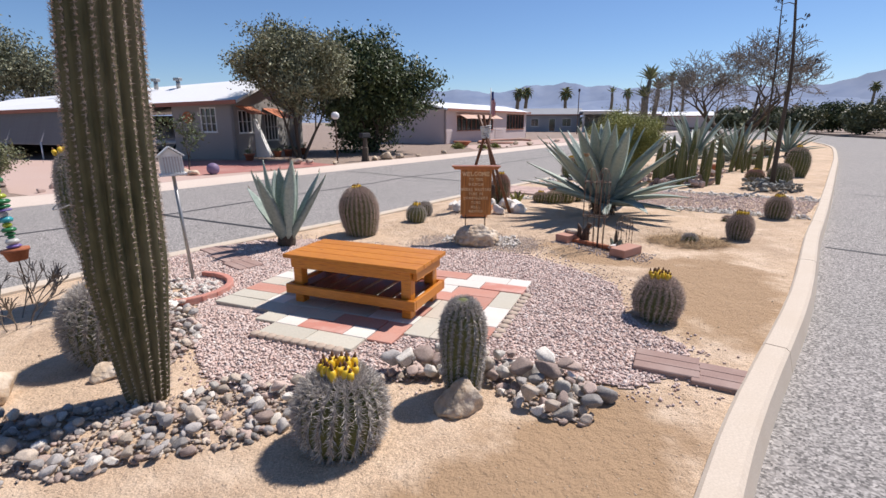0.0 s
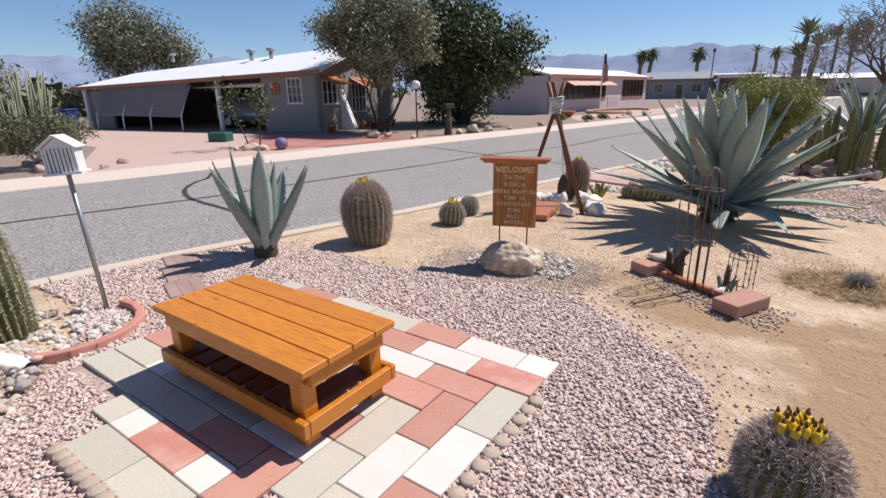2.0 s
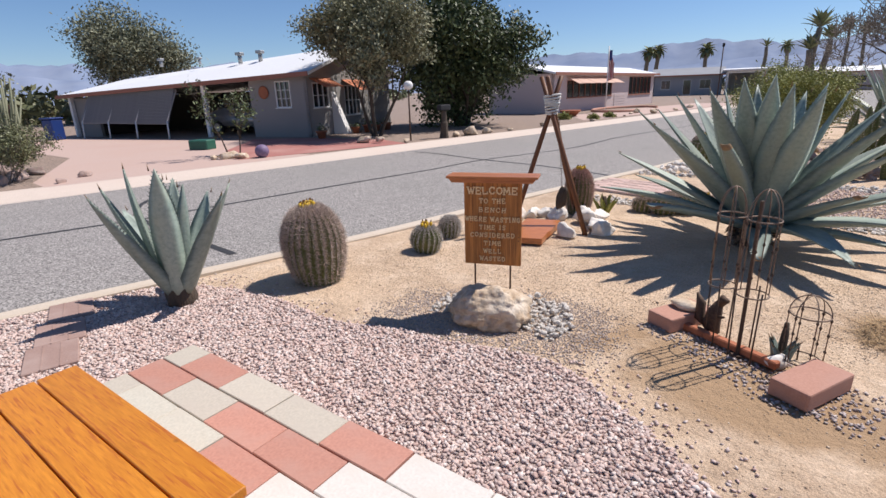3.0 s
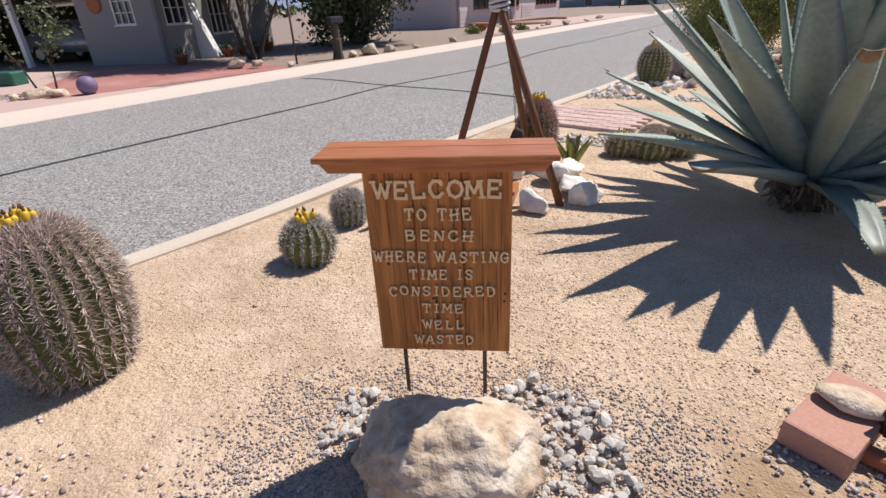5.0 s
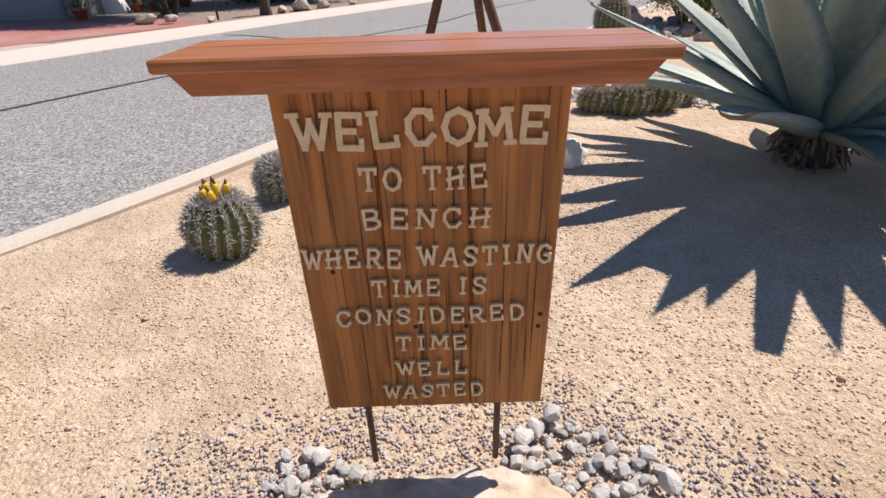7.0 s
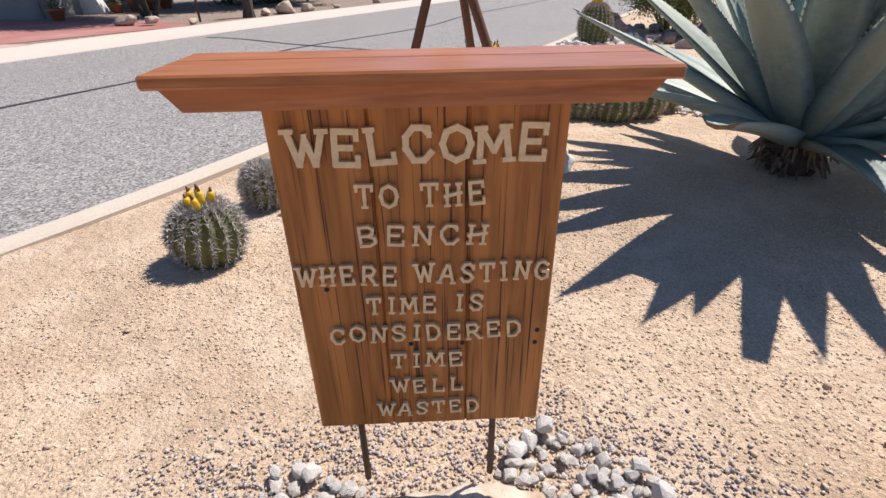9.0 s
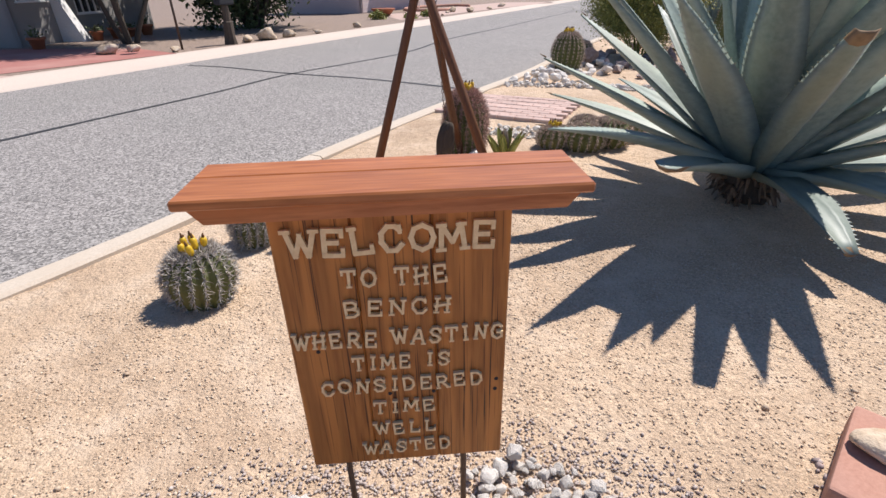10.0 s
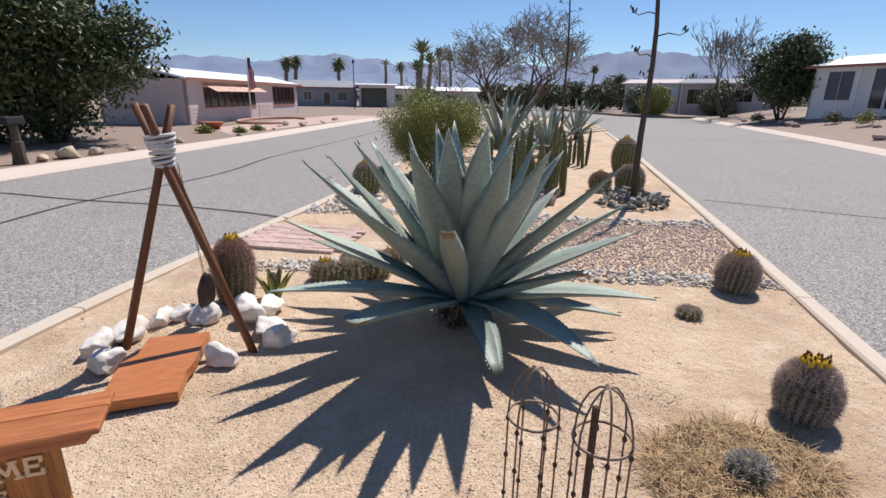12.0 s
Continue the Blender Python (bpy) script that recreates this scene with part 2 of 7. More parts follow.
M_GLASS = material("window_glass", (0.03, 0.032, 0.036), (0.025, 0.026, 0.03), rough=0.08, fine=3, bump=0, spec=0.8)
M_RED_PAVE = material("red_paving", (0.42, 0.18, 0.15), (0.34, 0.14, 0.12), (0.46, 0.25, 0.21), fine=30, broad=0.8)
M_DRIVE = material("pale_pink_drive", (0.54, 0.40, 0.34), (0.46, 0.33, 0.28), (0.50, 0.35, 0.29), fine=30, broad=0.4)
M_YARD = material("brown_yard_gravel", (0.33, 0.25, 0.20), (0.21, 0.155, 0.12), (0.28, 0.205, 0.16), fine=25, broad=0.5, bump=0.6, depth=0.02, cells=0.3, cell=25)
# blue of the distant air mixed straight into the rock's base colour
M_MOUNTAIN = material("haze_tinted_mountain", (0.215, 0.265, 0.365), (0.165, 0.215, 0.325), (0.235, 0.275, 0.365), fine=0.01, broad=0.003, bump=0, rough=1)


M_GRAVEL = stones("pink_gravel", [(0.48, 0.33, 0.29), (0.74, 0.58, 0.51), (0.62, 0.44, 0.39), (0.82, 0.73, 0.68), (0.52, 0.40, 0.37), (0.76, 0.61, 0.55), (0.34, 0.26, 0.24)], 2)
M_GRAVELBED = material("gravel_dust", (0.55, 0.42, 0.37), (0.40, 0.30, 0.26), (0.47, 0.36, 0.31), fine=110, broad=1.5, bump=0.8, depth=0.01, cells=0.45, cell=70)
M_PEBBLE = stones("sand_pebbles", [(0.47, 0.345, 0.245), (0.60, 0.465, 0.335), (0.66, 0.53, 0.40), (0.54, 0.405, 0.29)], 3)
M_SMALLSTONE = stones("small_mixed_stones", [(0.30, 0.26, 0.235), (0.44, 0.35, 0.29), (0.37, 0.29, 0.25), (0.55, 0.48, 0.40)], 2)
M_WHITECHIP = stones("white_chips", [(0.60, 0.55, 0.49), (0.80, 0.76, 0.70), (0.72, 0.67, 0.60), (0.52, 0.46, 0.40)], 2)
M_LIGHTGRIT = stones("pale_grit", [(0.50, 0.37, 0.26), (0.68, 0.54, 0.40), (0.76, 0.64, 0.50), (0.58, 0.44, 0.32)], 3)
M_PALEBRICK = material("pale_paving_brick", (0.58, 0.42, 0.36), (0.47, 0.31, 0.26), (0.62, 0.50, 0.44), fine=70, broad=4, bump=0.3, vary=0.15)
M_GRIT = stones("mauve_grit", [(0.40, 0.32, 0.285), (0.55, 0.46, 0.41), (0.47, 0.39, 0.355), (0.66, 0.58, 0.52), (0.36, 0.29, 0.265)], 3)
M_MAUVE = stones("mauve_gravel", [(0.40, 0.31, 0.30), (0.60, 0.52, 0.49), (0.34, 0.27, 0.26), (0.70, 0.62, 0.57)], 2)
M_RIVERS = [material(n, a, tuple(v * 0.68 for v in a), tuple(v * 1.25 for v in a), fine=35, broad=9, bump=0.5, depth=0.005, vary=0.38, rough=0.78) for n, a in (("grey_river_stone", (0.38, 0.35, 0.325)), ("pinkish_river_stone", (0.43, 0.325, 0.275)), ("tan_river_stone", (0.53, 0.44, 0.35)), ("pale_river_stone", (0.64, 0.59, 0.52)))]
M_DARKROCK = material("dark_green_rock", (0.25, 0.25, 0.225), (0.15, 0.155, 0.145), (0.34, 0.325, 0.29), fine=20, broad=6, bump=0.7, depth=0.01, vary=0.35)
M_PINKROCK = material("pink_boulder", (0.40, 0.29, 0.25), (0.28, 0.20, 0.17), (0.48, 0.40, 0.36), fine=14, broad=5, bump=0.7, depth=0.015, vary=0.3)
M_PAVERS = [material("cream_paver", (0.56, 0.50, 0.41), (0.48, 0.43, 0.35), (0.52, 0.46, 0.38), fine=70, broad=5, bump=0.2, vary=0.06),
            material("pink_paver", (0.54, 0.27, 0.20), (0.46, 0.22, 0.165), (0.50, 0.28, 0.22), fine=70, broad=5, bump=0.2, vary=0.08),
            material("grey_green_paver", (0.56, 0.52, 0.43), (0.48, 0.45, 0.37), (0.52, 0.475, 0.385), fine=70, broad=5, bump=0.2, vary=0.08),
            material("white_paver", (0.72, 0.675, 0.61), (0.64, 0.595, 0.535), (0.66, 0.60, 0.525), fine=70, broad=5, bump=0.2, vary=0.05),
            material("red_paver", (0.55, 0.20, 0.15), (0.50, 0.26, 0.20), (0.60, 0.36, 0.30), fine=70, broad=7, bump=0.2, vary=0.08)]
M_STEP = material("mauve_concrete_step", (0.36, 0.24, 0.20), (0.29, 0.19, 0.16), (0.40, 0.29, 0.25), fine=80, broad=4, bump=0.3, vary=0.08)
M_STRAW = material("dry_straw", (0.44, 0.30, 0.155), (0.24, 0.145, 0.07), rough=0.8, fine=14, bump=0, island=0.65)
M_ROPE = material("white_rope", (0.66, 0.65, 0.62), (0.52, 0.51, 0.49), fine=120, bump=0.4)
M_SAGUARO = material("saguaro_skin", (0.12, 0.108, 0.05), (0.065, 0.062, 0.028), (0.165, 0.14, 0.08), rough=0.75, fine=22, broad=3, stretch=(1, 1, 0.4), bump=0.35)
M_PALM = material("palm_frond", (0.23, 0.245, 0.125), (0.15, 0.165, 0.08), fine=4, bump=0, island=0.3)
M_PALM_TRUNK = material("palm_trunk", (0.26, 0.21, 0.15), (0.16, 0.125, 0.09), fine=6, stretch=(1, 1, 3), bump=0.8, depth=0.03)
M_FLAG_RED = material("flag_red", (0.45, 0.04, 0.05), rough=0.7, fine=30)
M_FLAG_BLUE = material("flag_blue", (0.04, 0.06, 0.20), rough=0.7, fine=30)
M_GREEN = material("green_planter", (0.03, 0.13, 0.09), (0.02, 0.09, 0.06), rough=0.5, fine=20)
M_PURPLE = material("purple_paint", (0.22, 0.16, 0.26), (0.18, 0.12, 0.21), rough=0.6, fine=20)
M_BLUEBIN = material("blue_plastic", (0.02, 0.05, 0.20), rough=0.4, fine=20)
M_CAR = material("silver_car_paint", (0.40, 0.41, 0.42), rough=0.3, metal=0.5, fine=5, bump=0)
M_RUBBER = material("tyre_rubber", (0.02, 0.02, 0.02), rough=0.8, fine=40)
M_BEADS = [material(n, c, rough=0.25, fine=15, bump=0.05) for n, c in (("turquoise_glaze", (0.05, 0.35, 0.40)), ("yellow_green_glaze", (0.40, 0.45, 0.05)), ("violet_glaze", (0.22, 0.16, 0.42)), ("green_glaze", (0.04, 0.20, 0.08)), ("white_glaze", (0.6, 0.6, 0.58)))]
M_SIDING = material("pale_pink_siding", (0.62, 0.52, 0.50), (0.56, 0.47, 0.45), (0.58, 0.48, 0.46), fine=20, broad=0.8, bump=0.1)
M_TAN_AWNING = material("tan_awning", (0.62, 0.40, 0.30), (0.55, 0.35, 0.26), fine=20, rough=0.6)
M_GREYHOUSE = material("grey_blue_siding", (0.30, 0.31, 0.33), (0.26, 0.27, 0.29), fine=15, broad=0.8)


# ---- mesh helpers ----
def mesh_of(name, verts, faces, mat=None, smooth=False):
    me = bpy.data.meshes.new(name)
    me.from_pydata([tuple(map(float, v)) for v in verts], [], [tuple(map(int, f)) for f in faces])
    if mat:
        me.materials.append(mat)
    if smooth:
        me.polygons.foreach_set("use_smooth", [True] * len(me.polygons))
    me.update()
    return me


def part(name, bm, mat, parent=None, label="", smooth=False):
    me = bpy.data.meshes.new(name)
    bm.to_mesh(me)
    bm.free()
    me.materials.append(mat)
    if smooth:
        me.polygons.foreach_set("use_smooth", [True] * len(me.polygons))
    ob = new(name, me)
    ob.parent = parent
    return tagged(ob, label)


def piece(name, me, parent=None, m=None, label=""):
    ob = new(name, me)
    ob.parent = parent
    if m is not None:
        ob.matrix_basis = m
    return tagged(ob, label)


def thing(name, m, label, category, group="", kind=""):
    ob = new(name)
    ob.empty_display_size = 0.1
    ob.matrix_basis = m
    return tagged(ob, label, category, group, kind)


def box(size, m=None, bevel=0.0, bm=None, segments=1):
    bm = bm or bmesh.new()
    made = bmesh.ops.create_cube(bm, size=1)["verts"]
    bmesh.ops.transform(bm, matrix=(m or Matrix()) @ Matrix.Diagonal((*size, 1)), verts=made)
    if bevel:
        edges = {e for v in made for e in v.link_edges}
        bmesh.ops.bevel(bm, geom=list(edges), offset=bevel, segments=segments, affect="EDGES", profile=0.6)
    return bm


def tube_data(points, radii, sides=8, cap=True):
    """Vertices and faces of a tube along points."""
    pts = [Vector(p) for p in points]
    verts, faces = [], []
    first = (pts[1] - pts[0]).normalized()
    a = first.cross(Vector((0, 0, 1)) if abs(first.z) < 0.9 else Vector((1, 0, 0))).normalized()
    for i, p in enumerate(pts):
        d = (pts[min(i + 1, len(pts) - 1)] - pts[max(i - 1, 0)]).normalized()
        a = (a - d * a.dot(d)).normalized()
        b = d.cross(a)
        r = radii[i] if not isinstance(radii, (int, float)) else radii
        for k in range(sides):
            w = 2 * math.pi * k / sides
            verts.append(p + a * (r * math.cos(w)) + b * (r * math.sin(w)))
    for i in range(len(pts) - 1):
        for k in range(sides):
            n = (k + 1) % sides
            faces.append((i * sides + k, i * sides + n, (i + 1) * sides + n, (i + 1) * sides + k))
    if cap:
        faces.append(tuple(range(sides))[::-1])
        faces.append(tuple((len(pts) - 1) * sides + k for k in range(sides)))
    return verts, faces


def joined(sets):
    verts, faces = [], []
    for v, f in sets:
        o = len(verts)
        verts.extend(v)
        faces.extend([tuple(i + o for i in q) for q in f])
    return verts, faces


def tube(name, points, radii, mat, parent=None, sides=8, label="", smooth=True):
    return piece(name, mesh_of(name, *tube_data(points, radii, sides), mat, smooth), parent, None, label)


def lathe_data(profile, sides=24, wobble=None):
    """profile: (radius, height) from bottom to top."""
    verts, faces = [], []
    for r, z in profile:
        for k in range(sides):
            w = 2 * math.pi * k / sides
            f = wobble(w, z) if wobble else 1
            verts.append((r * f * math.cos(w), r * f * math.sin(w), z))
    n = len(profile)
    for i in range(n - 1):
        for k in range(sides):
            q = (k + 1) % sides
            faces.append((i * sides + k, i * sides + q, (i + 1) * sides + q, (i + 1) * sides + k))
    faces.append(tuple(range(sides))[::-1])
    faces.append(tuple((n - 1) * sides + k for k in range(sides)))
    return verts, faces


def polygon(name, pts, z, mat, thick=0.0, label="", kind="structure", category="", parent=None):
    bm = bmesh.new()
    top = bm.faces.new([bm.verts.new((x, y, z)) for x, y in pts])
    if top.normal.z < 0:
        top.normal_flip()
    bm.normal_update()
    if top.normal.z < 0:
        top.normal_flip()
    if thick:
        ex = bmesh.ops.extrude_face_region(bm, geom=[top])
        bmesh.ops.translate(bm, vec=(0, 0, -thick), verts=[v for v in ex["geom"] if isinstance(v, bmesh.types.BMVert)])
        bmesh.ops.recalc_face_normals(bm, faces=bm.faces)
    ob = part(name, bm, mat, parent)
    return tagged(ob, label, category, "", kind)


def inside(x, y, poly):
    hit, j = False, len(poly) - 1
    for i in range(len(poly)):
        (xa, ya), (xb, yb) = poly[i], poly[j]
        if (ya > y) != (yb > y) and x < (xb - xa) * (y - ya) / (yb - ya) + xa:
            hit = not hit
        j = i
    return hit


def along(pts, step):
    """Points every step metres along a polyline, with the direction."""
    out, left = [], 0.0
    for a, b in zip(pts, pts[1:]):
        a, b = Vector(a), Vector(b)
        d = (b - a).length
        s = left
        while s < d:
            out.append((a + (b - a) * (s / d), (b - a).normalized()))
            s += step
        left = s - d
    return out


def offset_line(pts, d):
    """The polyline moved d metres to its right."""
    out = []
    for i, p in enumerate(pts):
        a, b = Vector(pts[max(i - 1, 0)]), Vector(pts[min(i + 1, len(pts) - 1)])
        t = (b - a).normalized()
        out.append((p[0] + t.y * d, p[1] - t.x * d))
    return out


# ---- the large structure ----
LEFT_CURB = [(-6.6, -1.4), (-5.3, 1.0), (-4.03, 3.17), (-3.2, 4.6), (-2.1, 6.13), (-1.18, 7.45), (-0.14, 9.2), (1.5, 11.65), (2.5, 13.1), (4.42, 16.3), (12.0, 28.6), (22.0, 45.0)]
RIGHT_CURB = [(-0.9, -2.7), (0.25, -1.0), (1.29, 0.58), (1.9, 1.45), (3.33, 3.34), (4.97, 5.75), (5.9, 7.05), (7.46, 9.25), (11.1, 14.45), (17.3, 23.4), (23.6, 33.1), (27.5, 41.0)]
TIP = [(-0.9, -2.7), (-1.8, -3.7), (-3.2, -4.2), (-4.8, -3.9), (-6.0, -2.7), (-6.6, -1.4)]
END = [(22.0, 45.0), (23.5, 46.3), (25.4, 46.4), (27.0, 44.8), (27.5, 41.0)]
FAR_CURB = [(-26.0, -20.0), (-14.0, 0.4), (-9.78, 7.71), (-8.85, 9.15), (-6.9, 12.67), (-3.82, 18.1), (-0.36, 23.9), (4.63, 32.67), (13.7, 49.0), (34.0, 86.0), (75.0, 160.0)]
RIGHT_FAR = [(2.0, -14.0), (14.0, 3.0), (23.6, 15.6), (29.5, 23.3), (42.9, 41.5), (47.0, 46.0), (60.0, 52.0), (110.0, 66.0)]

polygon("ground", [(-3200, -3200), (3200, -3200), (3200, 3200), (-3200, 3200)], -0.16, M_GROUND, 0, "flat dusty brown desert ground to the horizon", category="ground")
polygon("road", FAR_CURB + [(150, 160), (150, 80)] + RIGHT_FAR[::-1], -0.14, M_ASPHALT, 0.012, "worn grey asphalt street round a planted median", category="road")


def strip(name, line, profile, mat, label, category="kerb"):
    """A profile of (offset to the right, height) swept along a line in plan."""
    verts, faces = [], []
    n = len(profile)
    lines = [offset_line(line, d) for d, z in profile]
    for i in range(len(line)):
        for k, (d, z) in enumerate(profile):
            verts.append((*lines[k][i], z))
    for i in range(len(line) - 1):
        for k in range(n - 1):
            faces.append((i * n + k, i * n + k + 1, (i + 1) * n + k + 1, (i + 1) * n + k))
    faces += [tuple(range(n)), tuple((len(line) - 1) * n + k for k in range(n))[::-1]]
    ob = new(name, mesh_of(name, verts, faces, mat))
    return tagged(ob, label, category, "", "structure")


def smooth_line(pts, n=4):
    out = []
    for i in range(len(pts) - 1):
        p0, p1, p2, p3 = (Vector(pts[max(0, min(len(pts) - 1, i + k))]) for k in (-1, 0, 1, 2))
        for k in range(n):
            t = k / n
            out.append(tuple(0.5 * (2 * p1 + (p2 - p0) * t + (2 * p0 - 5 * p1 + 4 * p2 - p3) * t * t + (3 * p1 - p0 - 3 * p2 + p3) * t ** 3)))
    return out + [tuple(pts[-1])]


edge = smooth_line(RIGHT_CURB)
CURB = [(-0.02, -0.15), (-0.02, 0.018), (0.0, 0.035), (0.125, 0.035), (0.15, 0.015), (0.19, -0.15)]
LOW = [(-0.19, -0.15), (-0.135, 0.012), (-0.115, 0.028), (0.0, 0.028), (0.02, 0.012), (0.02, -0.15)]


def in_lengths(line, size):
    """The line cut into lengths, for kerb stones with joints between them."""
    out, cur, run = [], [line[0]], 0.0
    for a, b in zip(line, line[1:]):
        d = (Vector(b) - Vector(a)).length
        while run + d >= size:
            f = (size - run) / d
            q = Vector(a).lerp(Vector(b), f)
            step = (Vector(b) - Vector(a)).normalized() * 0.006
            out.append(cur + [tuple(q - step)])
            cur, a = [tuple(q + step)], tuple(q)
            d, run = (Vector(b) - q).length, 0.0
        cur.append(b)
        run += d
    return out + [cur]


for piece_line in in_lengths(edge, 2.93):
    if len(piece_line) > 1:
        strip("kerb_right", piece_line, CURB, M_CURB, "pale concrete kerb along the planted median")
for piece_line in in_lengths(smooth_line(LEFT_CURB), 3.0):
    if len(piece_line) > 1:
        strip("kerb_left", piece_line, LOW, M_CURB, "narrow pale concrete kerb along the planted median")
strip("kerb_tip", smooth_line(TIP)[::-1], CURB, M_CURB, "rounded concrete kerb at the end of the median")
strip("kerb_end", smooth_line(END)[::-1], [(-d, z) for d, z in CURB][::-1], M_CURB, "rounded concrete kerb at the far end of the median")
strip("gutter_left", smooth_line(FAR_CURB, 3), [(-0.75, -0.15), (-0.75, 0.004), (-0.55, 0.0), (-0.25, -0.09), (0.0, -0.125), (0.02, -0.15)], M_WALK, "pale pinkish rolled concrete gutter along the street")
strip("gutter_right", smooth_line(RIGHT_FAR, 3), [(-0.02, -0.15), (0.0, -0.125), (0.25, -0.06), (0.5, 0.004), (0.7, 0.008), (0.7, -0.15)], M_WALK, "pale rolled concrete gutter along the wide street")

# the yards behind the gutters
yard = offset_line(FAR_CURB, -0.74)
polygon("yard_left", yard + [(75, 300), (-200, 300), (-200, -20)], 0.0, M_YARD, 0.14, "brown gravel front yards", category="ground")
yard_r = offset_line(RIGHT_FAR, 12.5)
BANK = [(0.69, 0.006), (2.5, 0.16), (5.0, 0.62), (8.5, 1.22), (12.5, 1.36)]


def bank(x, y):
    """Height of the bank beside the wide street."""
    best = 99.0
    for a, b in zip(RIGHT_FAR, RIGHT_FAR[1:]):
        a, b, p = Vector(a), Vector(b), Vector((x, y))
        f = max(0.0, min(1.0, (p - a).dot(b - a) / (b - a).length_squared))
        best = min(best, (p - a.lerp(b, f)).length)
    return float(np.interp(best, [q[0] for q in BANK], [q[1] for q in BANK]))


strip("yard_bank", smooth_line(RIGHT_FAR, 3), [(0.69, -0.12), *BANK, (12.5, -0.12)], M_YARD, "brown gravel bank rising from the wide street", "ground")
polygon("yard_right", yard_r + [(200, 60), (200, -60), (10, -60)], 1.36, M_YARD, 1.5, "brown gravel yards above the wide street", category="ground")

polygon("yard_far", [(1.06 + r * math.sin(radians(a)), 4.11 + r * math.cos(radians(a))) for a, r in ((33.5, 86), (37, 70), (40.5, 62), (46, 59), (51, 64), (56, 90), (56, 230), (33.5, 230))], 0.1, M_YARD, 0.24, "pale brown gravel yards beyond the side street", category="ground")

# the median's sandy bed, gently uneven, closed by the kerbs
island = smooth_line(LEFT_CURB) + smooth_line(END)[1:] + smooth_line(RIGHT_CURB)[::-1][1:] + smooth_line(TIP)[1:-1]


def lie(x, y):
    """Height of the sandy bed."""
    return -0.012 + 0.022 * noise.noise((x * 0.8, y * 0.8, 3)) + 0.010 * noise.noise((x * 3.1, y * 3.1, 7)) + 0.005 * noise.noise((x * 8, y * 8, 2))


def bed(name, poly, cell, mat, lift, label, height=lie):
    xs, ys = [p[0] for p in poly], [p[1] for p in poly]
    nx, ny = int((max(xs) - min(xs)) / cell) + 1, int((max(ys) - min(ys)) / cell) + 1
    index, verts, faces = {}, [], []
    for i in range(nx):
        for j in range(ny):
            x, y = min(xs) + (i + 0.5) * cell, min(ys) + (j + 0.5) * cell
            if not inside(x, y, poly):
                continue
            quad = []
            for a, b in ((0, 0), (1, 0), (1, 1), (0, 1)):
                key = (i + a, j + b)
                if key not in index:
                    px, py = min(xs) + key[0] * cell, min(ys) + key[1] * cell
                    index[key] = len(verts)
                    verts.append((px, py, height(px, py) + lift))
                quad.append(index[key])
            faces.append(quad)
    ob = new(name, mesh_of(name, verts, faces, mat, True))
    return tagged(ob, label, "ground", "", "structure")


wide = smooth_line(offset_line(LEFT_CURB, -0.06)) + smooth_line(END)[1:] + smooth_line(offset_line(RIGHT_CURB, 0.06))[::-1][1:] + smooth_line(TIP)[1:-1]
bed("median_bed", wide, 0.085, M_SAND, 0.0, "sandy tan planting bed of the median")

# far mountains, in two ridges with the haze put into their colour
for row, (dist, tall, seed) in enumerate(((3000, 172, 3), (2700, 105, 9))):
    verts, faces = [], []
    steps = 260
    for i in range(steps + 1):
        a = radians(-75 + 150 * i / steps)
        ridge = 0.98 + 0.30 * noise.fractal((a * 5.2, seed, 0.3), 0.9, 2.1, 6)
        if row == 0:
            ridge += 0.52 * math.exp(-((a - radians(42.0)) / 0.10) ** 2) + 0.18 * math.exp(-((a - radians(10.5)) / 0.055) ** 2) + 0.10 * noise.fractal((a * 30, seed, 2.3), 0.8, 2.1, 4)
        for k in range(7):
            f = k / 6
            r = dist - 600 * (1 - f)
            z = tall * max(0.15, ridge) * f ** 1.15 * (1 + (0.22 * noise.fractal((a * 26, f * 3, seed), 0.8, 2.2, 4) if 0 < k < 6 else 0))
            verts.append((r * math.sin(a), r * math.cos(a), z - 0.5))
    for i in range(steps):
        for k in range(6):
            faces.append((i * 7 + k, (i + 1) * 7 + k, (i + 1) * 7 + k + 1, i * 7 + k + 1))
    tagged(new("backdrop", mesh_of("mountain_ridge", verts, faces, M_MOUNTAIN, True)), "mountain ridge on the horizon, tinted blue for haze", "mountain", "", "structure")

# tar lines over the street's cracks
def tar(pts, w):
    bm = bmesh.new()
    line = smooth_line(pts, 6)
    for s in (-1, 1):
        for p in offset_line(line, s * w * 0.5):
            bm.verts.new((p[0] + random.uniform(-0.006, 0.006), p[1] + random.uniform(-0.006, 0.006), -0.136))
    bm.verts.ensure_lookup_table()
    n = len(line)
    for i in range(n - 1):
        bm.faces.new((bm.verts[i], bm.verts[n + i], bm.verts[n + i + 1], bm.verts[i + 1]))
    bmesh.ops.recalc_face_normals(bm, faces=bm.faces)
    tagged(part("tar_seam", bm, M_TAR), "black tar line over a crack in the asphalt", "tar seam", "tar seams", "structure")


tar([(-9.0, 3.0), (-7.0, 5.96), (-5.67, 7.75), (-4.75, 9.4), (-3.79, 11.06), (-2.6, 13.1), (-1.75, 14.8), (0.4, 17.6), (1.89, 21.0), (4.6, 25.5), (10, 35)], 0.085)
tar([(-4.25, 16.5), (-3.43, 16.1), (-1.91, 14.95), (-0.3, 13.95), (0.9, 13.0), (1.6, 12.3)], 0.085)
tar([(-7.5, 10.5), (-7.0, 9.75), (-6.9, 9.3), (-6.5, 8.55), (-5.75, 7.85), (-4.6, 7.3), (-2.95, 6.55)], 0.09)
